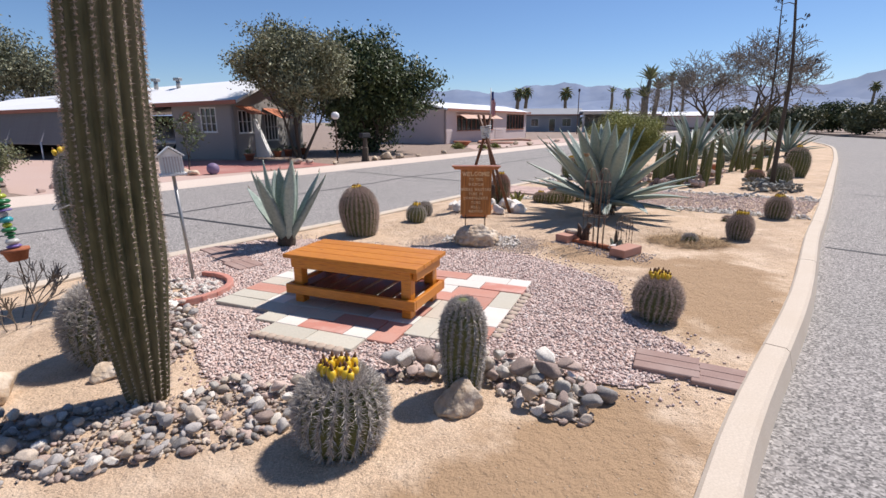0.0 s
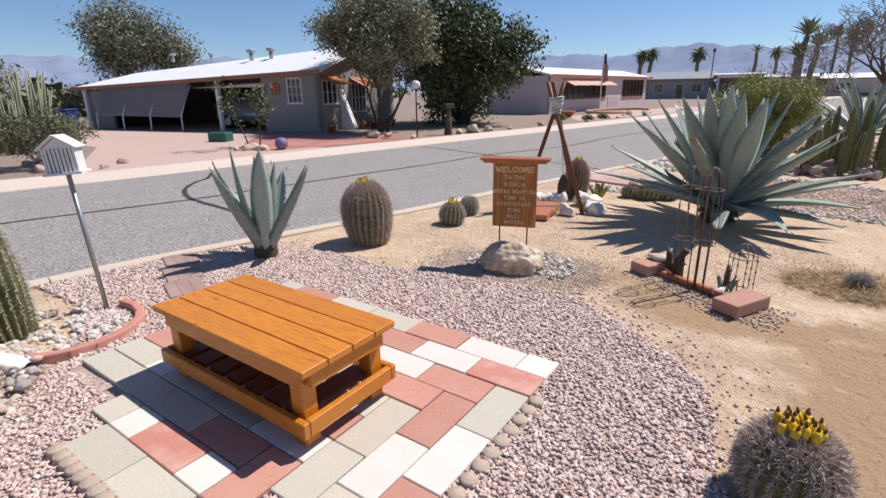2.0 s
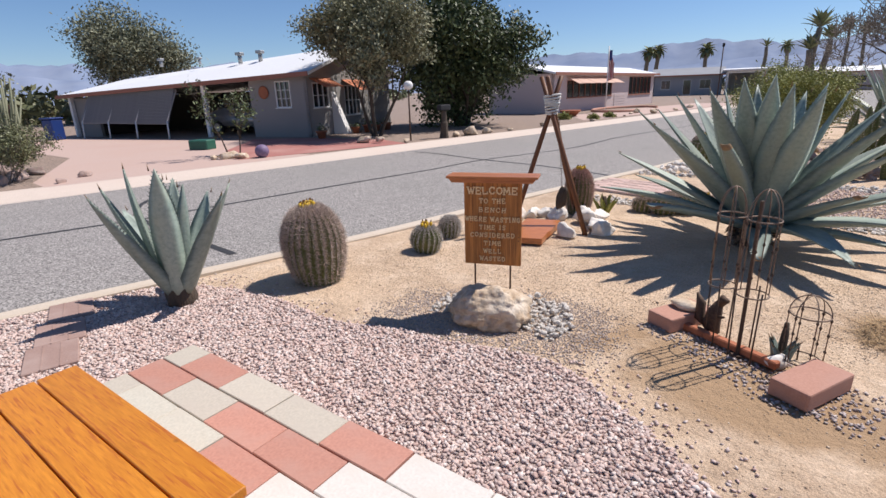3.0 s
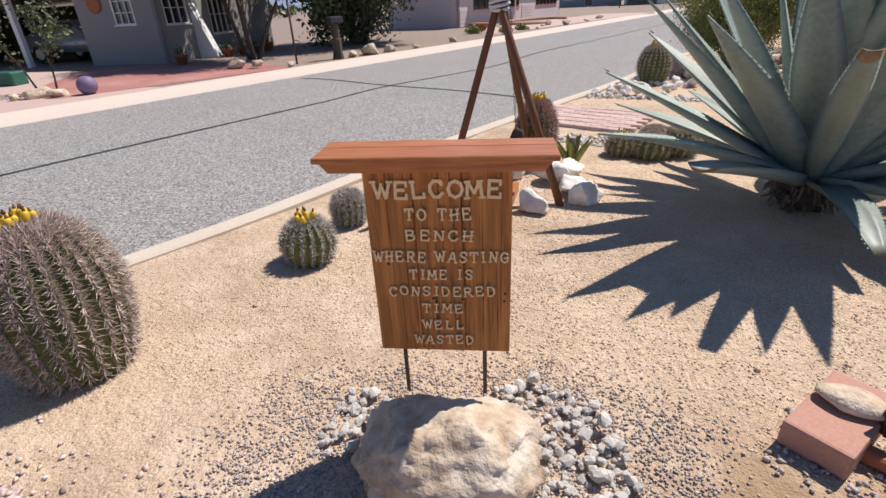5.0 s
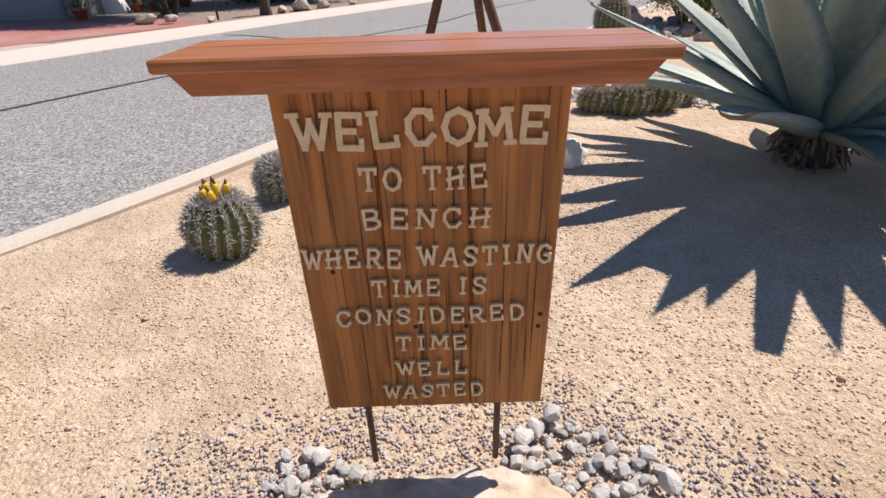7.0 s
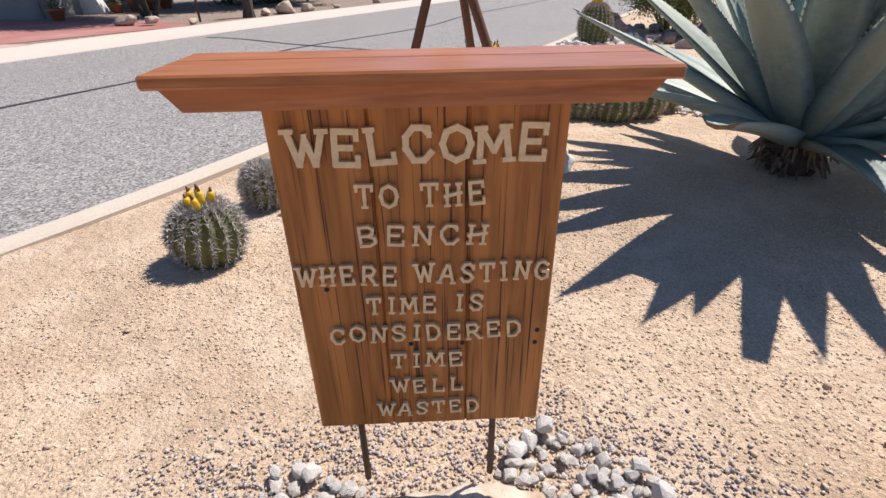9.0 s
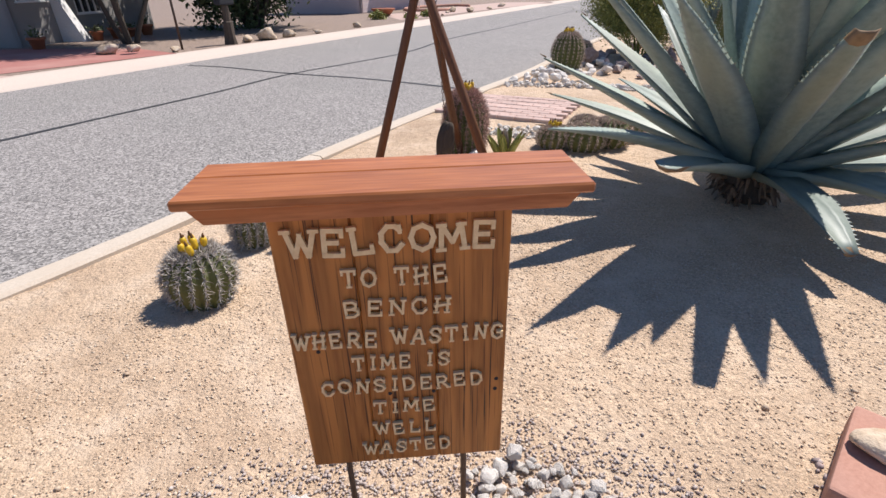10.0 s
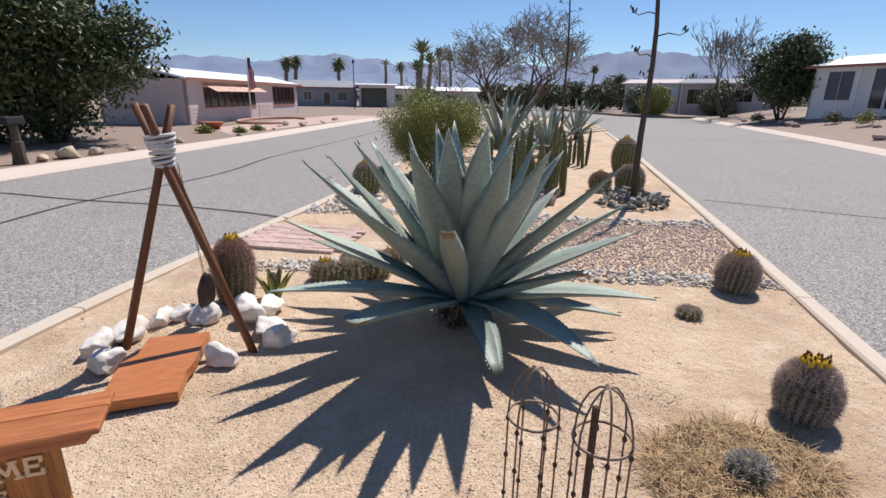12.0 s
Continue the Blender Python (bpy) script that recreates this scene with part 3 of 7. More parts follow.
tar([(9.6, 11.4), (11.4, 9.1), (14.5, 5.5)], 0.05)
tar([(19.9, 24.4), (24.5, 22.0), (30.4, 19.2)], 0.14)
tar([(5.3, 5.8), (7.5, 4.0), (10.5, 1.8)], 0.07)


polygon("driveway", [(-9.6, 9.2), (-6.6, 14.6), (-9.5, 15.2), (-12.5, 19.0), (-24.0, 20.6), (-24.0, 17.0), (-14.5, 13.5), (-10.5, 9.6)], 0.004, M_DRIVE, 0, "pale pinkish concrete driveway to the carport", category="paving")
polygon("front_path", [(-8.2, 13.4), (-4.9, 17.6), (-6.4, 19.0), (-9.6, 19.8), (-12.2, 19.4), (-10.4, 15.6), (-9.4, 14.2)], 0.008, M_RED_PAVE, 0, "worn red painted paving before the house", category="paving")
polygon("street_bed", [(0.5, 28.5), (6.0, 37.5), (12.8, 48.0), (9.0, 50.0), (3.5, 41.5), (-0.5, 33.5)], 0.006, M_DRIVE, 0, "pinkish gravel bed with low edging in a front yard", category="ground")

# ---- the bench ----
BENCH = pose(-0.66, 2.9, 0.0, 0, 0, -19)


def build_bench():
    b = thing("wooden_bench_table", BENCH @ pose(0, 0, 0.022), "low orange-varnished pine bench table with a slatted lower shelf", "bench table")
    w = 0.157
    for i in range(4):
        part("top_board", box((1.30, w - 0.007, 0.036), pose(0, (i - 1.5) * w, 0.43), 0.003), M_WOOD, b)
    for s in (-1, 1):
        part("apron", box((1.17, 0.038, 0.085), pose(0, s * 0.265, 0.368), 0.004), M_WOOD, b)
        part("end_apron", box((0.038, 0.49, 0.085), pose(s * 0.604, 0, 0.368), 0.004), M_WOOD, b)
        part("shelf_rail", box((1.27, 0.036, 0.085), pose(0, s * 0.302, 0.135), 0.005), M_WOOD, b)
        part("end_rail", box((0.036, 0.566, 0.085), pose(s * 0.617, 0, 0.135), 0.005), M_WOOD, b)
        for q in (-1, 1):
            part("leg", box((0.088, 0.088, 0.412), pose(s * 0.535, q * 0.225, 0.206), 0.006), M_WOOD, b)
    for i in range(7):
        part("shelf_slat", box((0.125, 0.52, 0.03), pose((i - 3) * 0.163, 0, 0.155), 0.004), M_WOOD_DARK, b, "dark red shelf slat" if i == 0 else "")


build_bench()


# ---- the welcome sign ----
GLYPHS = {
    "W": [[(0, 1), (0.26, 0), (0.5, 0.75), (0.74, 0), (1, 1)]], "E": [[(0.12, 0), (0.12, 1)], [(0.12, 1), (0.85, 1)], [(0.12, 0.52), (0.65, 0.52)], [(0.12, 0), (0.88, 0)]],
    "L": [[(0.15, 1), (0.15, 0), (0.9, 0)]], "C": [[(0.9, 0.78), (0.72, 0.97), (0.4, 1), (0.12, 0.75), (0.08, 0.4), (0.3, 0.03), (0.65, 0), (0.92, 0.22)]],
    "O": [[(0.5, 1), (0.15, 0.85), (0.02, 0.5), (0.15, 0.15), (0.5, 0), (0.85, 0.15), (0.98, 0.5), (0.85, 0.85), (0.5, 1)]], "M": [[(0.06, 0), (0.14, 1), (0.5, 0.3), (0.86, 1), (0.94, 0)]],
    "T": [[(0.02, 1), (0.98, 1)], [(0.5, 1), (0.5, 0)]], "H": [[(0.12, 0), (0.2, 1)], [(0.8, 0), (0.88, 1)], [(0.02, 0.45), (0.98, 0.58)]],
    "B": [[(0.12, 0), (0.12, 1), (0.6, 1), (0.82, 0.85), (0.75, 0.6), (0.5, 0.53), (0.12, 0.53)], [(0.5, 0.53), (0.85, 0.4), (0.88, 0.15), (0.6, 0), (0.12, 0)]],
    "N": [[(0.1, 0), (0.16, 1), (0.82, 0.05), (0.9, 1)]], "R": [[(0.12, 0), (0.12, 1), (0.62, 1), (0.85, 0.8), (0.72, 0.55), (0.12, 0.48)], [(0.45, 0.5), (0.92, 0)]],
    "A": [[(0, 0), (0.45, 1), (0.6, 1), (0.95, 0)], [(0.2, 0.4), (0.8, 0.4)]], "S": [[(0.88, 0.8), (0.65, 1), (0.3, 0.98), (0.12, 0.76), (0.3, 0.56), (0.7, 0.44), (0.9, 0.24), (0.68, 0.02), (0.3, 0), (0.1, 0.2)]],
    "I": [[(0.5, 0), (0.5, 1)], [(0.25, 1), (0.75, 1)], [(0.25, 0), (0.75, 0)]], "G": [[(0.9, 0.8), (0.65, 1), (0.3, 0.95), (0.08, 0.6), (0.15, 0.2), (0.5, 0), (0.88, 0.12), (0.9, 0.45), (0.55, 0.45)]],
    "D": [[(0.12, 0), (0.12, 1), (0.55, 1), (0.88, 0.75), (0.9, 0.3), (0.6, 0), (0.12, 0)]]}
SERIF = {"W": ((0, 1), (1, 1), (0.5, 0.75)), "E": ((0.85, 0.9), (0.88, 0.12)), "L": ((0.15, 1), (0.88, 0.12)), "M": ((0.06, 0), (0.94, 0), (0.14, 1), (0.86, 1)), "T": ((0.5, 0), (0.05, 0.9), (0.95, 0.9)),
         "H": ((0.12, 0), (0.2, 1), (0.8, 0), (0.88, 1)), "N": ((0.1, 0), (0.16, 1), (0.9, 1)), "R": ((0.12, 0), (0.95, 0)), "A": ((0, 0), (0.95, 0)), "B": (), "C": ((0.9, 0.85),), "S": ((0.9, 0.85),)}


def letter_mesh(ch, w, h, stroke, depth):
    """One carved slab letter in the xz plane, its lower left corner at the origin, proud towards -y."""
    bm = bmesh.new()
    lift = [0.0]

    def bar(a, b, wide):
        a, b = Vector((a[0] * w, 0, a[1] * h)), Vector((b[0] * w, 0, b[1] * h))
        d = b - a
        lift[0] += 0.00018
        ang = math.degrees(math.atan2(d.z, d.x))
        box((d.length + wide * 0.75, depth + lift[0], wide), Matrix.Translation((a + b) / 2 + Vector((0, -(depth + lift[0]) / 2, 0))) @ pose(0, 0, 0, 0, -ang, 0), 0, bm)
    for line in GLYPHS[ch]:
        for a, b in zip(line, line[1:]):
            bar(a, b, stroke)
    for x, z in SERIF.get(ch, ()):
        up = 0.13
        if z in (0, 1):
            bar((x - 0.14, z), (x + 0.14, z), stroke * 0.8)
        else:
            bar((x, z - up), (x, z + up), stroke * 0.8)
    me = bpy.data.meshes.new("letter")
    bm.to_mesh(me)
    bm.free()
    me.materials.append(M_LETTER)
    return me


def write_line(parent, text, width, height, z, y):
    slots = [0.55 if c == " " else 0.62 if c == "I" else 1.15 if c in "WM" else 1.0 for c in text]
    gap = 0.24 if height > 0.045 else 0.42
    unit = width / (sum(slots) + gap * (len(text) - 1))
    x = -width / 2
    rnd = random.Random(len(text) * 7 + ord(text[0]))
    for c, s in zip(text, slots):
        if c != " ":
            piece("letter", letter_mesh(c, s * unit, height, height * (0.19 if height > 0.045 else 0.155), 0.007), parent, pose(x, y, z - height / 2 + rnd.uniform(-0.002, 0.002), 0, rnd.uniform(-5, 5), 0))
        x += (s + gap) * unit


SIGN_LINES = [("WELCOME", 0.358, 0.047, 0.912), ("TO THE", 0.19, 0.033, 0.838), ("BENCH", 0.195, 0.031, 0.772), ("WHERE WASTING", 0.40, 0.032, 0.703), ("TIME IS", 0.19, 0.030, 0.643),
              ("CONSIDERED", 0.325, 0.030, 0.584), ("TIME", 0.128, 0.029, 0.523), ("WELL", 0.128, 0.029, 0.461), ("WASTED", 0.188, 0.029, 0.404)]


def build_sign():
    s = thing("welcome_sign", pose(0.338, 5.435, 0.0), "brown-stained cedar board sign with cream letters on two iron rods", "sign")
    for i in range(3):
        part("sign_board", box((0.1387, 0.03, 0.648), pose((i - 1) * 0.139, 0, 0.679), 0.003), M_SIGN, s)
    part("cap_board", box((0.648, 0.105, 0.017), pose(0.0, -0.027, 1.0125), 0.003), M_CAP, s)
    part("cap_board", box((0.648, 0.072, 0.017), pose(0.0, 0.0635, 1.0125), 0.003), M_CAP, s)
    bm = bmesh.new()
    out = [(-0.311, 1.003), (0.311, 1.003), (0.287, 0.974), (-0.287, 0.974)]
    front, back = ([bm.verts.new((x, y, z)) for x, z in out] for y in (-0.062, -0.018))
    bm.faces.new(front[::-1]), bm.faces.new(back)
    for i in range(4):
        j = (i + 1) % 4
        bm.faces.new((front[i], front[j], back[j], back[i]))
    bmesh.ops.recalc_face_normals(bm, faces=bm.faces)
    part("cap_moulding", bm, M_CAP, s)
    for x in (-0.14, 0.128):
        tube("rod", [(x, 0.02, 0.15), (x, 0.02, 0.55)], 0.007, M_RUST, s, 8, "rusty iron rod")
    for text, w, h, z in SIGN_LINES:
        write_line(s, text, w, h, z, -0.0155)
    for x, z in ((-0.158, 0.675), (-0.028, 0.555), (0.062, 0.553), (0.118, 0.57), (0.192, 0.575), (0.19, 0.548)):
        piece("knot", mesh_of("knot", *lathe_data([(0.0045, 0), (0.004, 0.0012)], 8), M_DARK), s, pose(x, -0.0153, z, 90, 0, 0), "dark knot hole")


build_sign()


# ---- stones ----
def rock_mesh(name, size, mat, seed, cuts=3, rough=0.25, flat=0.0):
    """A stone broken along a few flat faces, with grit on them."""
    r = random.Random(seed)
    planes = [(Vector((r.gauss(0, 1), r.gauss(0, 1), r.gauss(0, 1))).normalized(), 1 - rough * r.uniform(0.7, 1.7)) for k in range(11)]
    bm = bmesh.new()
    bmesh.ops.create_icosphere(bm, subdivisions=cuts, radius=1)
    for v in bm.verts:
        p = v.co.copy()
        for n, d in planes:
            over = p.dot(n) - d
            if over > 0:
                p -= n * over * 0.9
        p *= 1 + rough * (0.5 * noise.fractal(p * 1.3 + Vector((seed * 7.1, seed, 0)), 0.7, 2.0, 4) + 0.16 * noise.fractal(p * 5 + Vector((0, seed, 0)), 0.8, 2.0, 3))
        v.co = Vector((p.x * size[0], p.y * size[1], p.z * size[2]))
        if flat and v.co.z < -flat * size[2]:
            v.co.z = -flat * size[2]
    me = bpy.data.meshes.new(name)
    bm.to_mesh(me)
    bm.free()
    me.materials.append(mat)
    if cuts > 2:
        me.polygons.foreach_set("use_smooth", [True] * len(me.polygons))
    return me


def rock(name, x, y, size, mat, seed, label, turn=0, group="", sink=0.55, z=None, cuts=3):
    ob = new(name, rock_mesh(name, size, mat, seed, cuts, 0.34))
    ob.matrix_basis = pose(x, y, (lie(x, y) if z is None else z) + size[2] * sink, 0, 0, turn)
    return tagged(ob, label, "rock", group)


def split_boulder():
    """A long low boulder broken along flat faces."""
    bm = bmesh.new()
    bmesh.ops.create_icosphere(bm, subdivisions=5, radius=1)
    cuts = [(Vector(n).normalized(), d) for n, d in (((0.15, -0.9, 0.75), 0.70), ((-0.9, -0.15, 0.55), 0.72), ((0.1, 0.5, 1.0), 0.72), ((0.95, -0.3, 0.45), 0.76), ((0.5, -1.0, 0.1), 0.80), ((-0.5, -0.9, 0.4), 0.78), ((0.6, 0.3, 0.9), 0.78), ((-0.3, 0.9, 0.5), 0.8), ((-0.25, 0.0, 1.0), 0.74))]
    for v in bm.verts:
        p = v.co.copy()
        for n, d in cuts:
            over = p.dot(n) - d
            if over > 0:
                p -= n * over * 0.92
        grit = 0.11 * noise.fractal(p * 2.3 + Vector((4, 1, 2)), 0.75, 2.1, 4) - 0.10 * abs(noise.noise(p * 4.2 + Vector((1, 7, 2)))) + 0.05 * noise.fractal(p * 10, 0.8, 2.0, 3)
        p *= 1 + grit
        v.co = Vector((p.x * 0.315, p.y * 0.225, p.z * 0.20))
    ob = part("boulder", bm, M_ROCKT, None, "pale ochre and white broken boulder at the foot of the sign", True)
    ob.matrix_basis = pose(0.345, 5.23, 0.10, 0, 0, -4)
    tagged(ob, "", "rock")


split_boulder()


# ---- cacti ----
def ribbed(r, h, ribs, deep, belly=0.45, rows=16, turns=0.0):
    """A ribbed cactus body; also gives a function from (rib, 0..1 height) to place and normal on a rib's crest."""
    def radius(f):
        if f < belly:
            return r * (0.72 + 0.28 * math.sin(0.5 * math.pi * f / belly))
        q = (f - belly) / (1 - belly)
        return r * math.sqrt(max(0.0, 1 - q ** 2.1)) + 0.004
    sides = ribs * 6
    verts, faces = [], []
    for i in range(rows + 1):
        f = i / rows
        f = f if f < 0.5 else 0.5 + 0.5 * math.sin((f - 0.5) * math.pi)
        R = radius(min(f, 0.998))
        for k in range(sides):
            w = 2 * math.pi * k / sides + turns * f
            c = abs(math.cos(0.5 * ribs * (2 * math.pi * k / sides)))
            q = R * (1 - deep + deep * c ** 0.8)
            verts.append((q * math.cos(w), q * math.sin(w), h * f))
    for i in range(rows):
        for k in range(sides):
            n = (k + 1) % sides
            faces.append((i * sides + k, i * sides + n, (i + 1) * sides + n, (i + 1) * sides + k))
    faces.append(tuple(rows * sides + k for k in range(sides)))

    def crest(rib, f):
        w = 2 * math.pi * rib / ribs + turns * f
        R = radius(f)
        slope = (radius(min(f + 0.02, 1)) - radius(max(f - 0.02, 0))) / (0.04 * h)
        return Vector((R * math.cos(w), R * math.sin(w), h * f)), Vector((math.cos(w), math.sin(w), -slope)).normalized()
    return verts, faces, crest


def spines(crest, ribs, count, length, each, seed, thick=0.0030, lo=0.04, hi=0.99):
    rnd = random.Random(seed)
    verts, faces = [], []
    for rib in range(ribs):
        for i in range(count):
            f = lo + (hi - lo) * (i + rnd.random() * 0.3) / count
            p, n = crest(rib, f)
            side = n.cross(Vector((0, 0, 1)))
            side = side.normalized() if side.length > 0.01 else Vector((1, 0, 0))
            up = side.cross(n)
            some = max(3, round(each * (0.3 + 1.05 * f)))
            for k in range(some):
                a = 2 * math.pi * (k + rnd.random()) / some
                lean = rnd.uniform(0.35, 1.25) if k else 0.15
                d = (n + (side * math.cos(a) + up * math.sin(a)) * lean).normalized()
                L = length * rnd.uniform(0.6, 1.25) * (0.85 + 0.3 * f)
                t = d.cross(n + Vector((0.01, 0.02, 0.03))).normalized() * thick
                b = d.cross(t).normalized() * thick
                o = len(verts)
                verts += [p + t, p - t * 0.5 + b, p - t * 0.5 - b, p + d * L + n * (-0.15 * L)]
                faces += [(o, o + 1, o + 3), (o + 1, o + 2, o + 3), (o + 2, o, o + 3)]
    return verts, faces


FRUIT = mesh_of("fruit", *lathe_data([(0.008, 0), (0.014, 0.012), (0.015, 0.028), (0.010, 0.038)], 8), M_FRUIT, True)
TIPM = mesh_of("dry_tip", *lathe_data([(0.007, 0.036), (0.006, 0.044), (0.003, 0.054)], 6), M_FRUIT_DRY, True)


def barrel(x, y, r, h, label, ribs=20, mat=None, fruits=0, seed=1, lean=(0, 0), length=0.055, each=14, belly=0.45, big=1.0, count=19, group="barrel cacti of the median", z=None):
    c = thing("barrel_cactus", pose(x, y, (lie(x, y) if z is None else z) - 0.015, lean[0], lean[1], seed * 37 % 360), label, "cactus", group)
    r = r - 0.026 if r > 0.12 else r
    v, f, crest = ribbed(r, h, ribs, 0.13, belly, turns=0.25)
    piece("body", mesh_of("body", v, f, M_CACTUS, True), c)
    coat = joined([spines(crest, ribs, count, length, each, seed), spines(crest, ribs, 5, length * 0.8, max(5, each // 2), seed + 50, 0.003, 0.88, 1.0)])
    piece("spine_coat", mesh_of("spine_coat", *coat, mat or M_SPINE), c, None, "dense hooked spines")["kind"] = "stuff"
    rnd = random.Random(seed)
    for i in range(fruits):
        a, q = 2.4 * i, (0.35 + 0.65 * (i / fruits)) * min(0.075, 0.42 * r) * big
        m = pose(q * math.cos(a), q * math.sin(a), h + 0.006 - q * q * 2.2, 0, 0, 0) @ pose(0, 0, 0, rnd.uniform(-14, 14), rnd.uniform(-14, 14)) @ Matrix.Diagonal((big, big, big * rnd.uniform(0.95, 1.35), 1))
        o = piece("fruit", FRUIT, c, m, "yellow cactus fruit" if i == 0 else "")
        piece("dry_tip", TIPM, o)
    return c


barrel(-0.37, 0.91, 0.245, 0.41, "round grey-spined barrel cactus with a crown of yellow fruits", 22, M_SPINE_GREY, 24, 1, each=14, big=1.35, length=0.062, count=20)
barrel(0.24, 1.41, 0.15, 0.62, "narrow columnar barrel cactus with pale grey spines", 18, M_SPINE_GREY, 0, 2, belly=0.6, length=0.036, count=26)
barrel(1.85, 2.71, 0.205, 0.37, "round barrel cactus with a crown of yellow fruits on sand", 22, M_SPINE, 20, 3, big=1.15, count=16)
barrel(-1.31, 5.72, 0.28, 0.70, "tall leaning barrel cactus topped with yellow fruits", 24, M_SPINE, 16, 4, (-2, 6), belly=0.5, count=24, each=18, length=0.065)
barrel(-0.63, 6.74, 0.18, 0.285, "small green barrel cactus with a few yellow fruits", 17, M_SPINE_GREY, 7, 5, count=11, length=0.045, each=10, big=1.1)
barrel(-0.54, 7.33, 0.135, 0.25, "small plain barrel cactus close to the kerb", 16, M_SPINE_GREY, 0, 6, count=11)
barrel(0.86, 8.63, 0.19, 0.60, "reddish-spined barrel cactus behind the pole tripod", 20, M_SPINE_RED, 9, 7, belly=0.5, count=18)
barrel(4.02, 5.68, 0.175, 0.36, "dark-spined barrel cactus with yellow fruits on bare sand", 22, M_SPINE, 18, 8, big=1.15)
barrel(5.48, 7.32, 0.205, 0.38, "wide barrel cactus with a yellow crown beside the kerb", 22, M_SPINE, 16, 9, big=1.1)
barrel(8.15, 11.9, 0.30, 0.58, "large round barrel cactus near the kerb", 24, M_SPINE, 0, 10, count=12)
barrel(9.9, 14.1, 0.34, 0.88, "tall barrel cactus with a dried crown near the kerb", 24, M_SPINE, 10, 11, big=1.3, count=14)
barrel(7.75, 12.3, 0.24, 0.38, "reddish barrel cactus among rocks", 20, M_SPINE_RED, 8, 12, count=10)
barrel(3.12, 13.2, 0.28, 0.62, "barrel cactus with yellow fruits beside the narrow kerb", 20, M_SPINE, 12, 13, big=1.2, count=12)
barrel(3.6, 14.0, 0.26, 0.42, "rounded barrel cactus beside the narrow kerb", 20, M_SPINE, 0, 14, count=10)


# ---- agaves ----
def leaf_data(length, width, rise, droop, thick=0.018, curl=0.0, seed=0, steps=12, base=0.55, teeth=True, cut=1.0, taper=1.9):
    """A lance-shaped agave leaf that starts along +x at the angle rise and bends down by droop (degrees); cut: the share left of a broken leaf."""
    rnd = random.Random(seed)
    verts, faces = [], []
    p, ang = Vector((0, 0, 0)), radians(rise)
    ds = length / steps
    rows = []
    for i in range(steps + 1):
        f = cut * i / steps
        w = width * (base + (1 - base) * math.sin(math.pi * min(1, f / 0.5) * 0.5)) if f < 0.5 else width * max(0.015, (1 - ((f - 0.5) / 0.5) ** taper))
        th = thick * (1.9 - 1.6 * f) + 0.002
        t = Vector((math.cos(ang), 0, math.sin(ang)))
        n = Vector((-math.sin(ang), 0, math.cos(ang)))
        cup = 0.26 * w * (1 - 0.5 * f)
        sway = curl * f * f * length
        rows.append((p.copy(), t, n, w))
        ring = [(-0.5, cup, 0.0), (-0.28, 0.25 * cup, 0), (0, 0, 0), (0.28, 0.25 * cup, 0), (0.5, cup, 0.0), (0.27, 0.25 * cup, -th), (0, 0, -th * 1.25), (-0.27, 0.25 * cup, -th)]
        for s, c, d in ring:
            q = p + n * (c + d)
            verts.append(Vector((q.x, s * w + sway, q.z)))
        ang -= radians(droop) * (0.4 + 1.2 * f) / steps
        p = p + Vector((math.cos(ang), 0, math.sin(ang))) * ds
    k = 8
    for i in range(steps):
        for j in range(k):
            n = (j + 1) % k
            faces.append((i * k + j, (i + 1) * k + j, (i + 1) * k + n, i * k + n))
    faces.append(tuple(range(k)))
    faces.append(tuple(steps * k + j for j in range(k))[::-1])
    if teeth:
        for i in range(2, steps):
            for j, side in ((0, -1), (4, 1)):
                for q in (0.0, 0.33, 0.66):
                    a, b = verts[i * k + j], verts[min(i + 1, steps) * k + j]
                    s = a.lerp(b, q)
                    e = (b - a).normalized() * 0.006
                    tip = s + Vector((0, side * 0.013, 0.003)) + e * 1.5
                    o = len(verts)
                    verts += [s - e, s + e, tip]
                    faces.append((o, o + 1, o + 2))
    end, t = rows[-1][0], rows[-1][1]
    return verts, faces, (end, t)


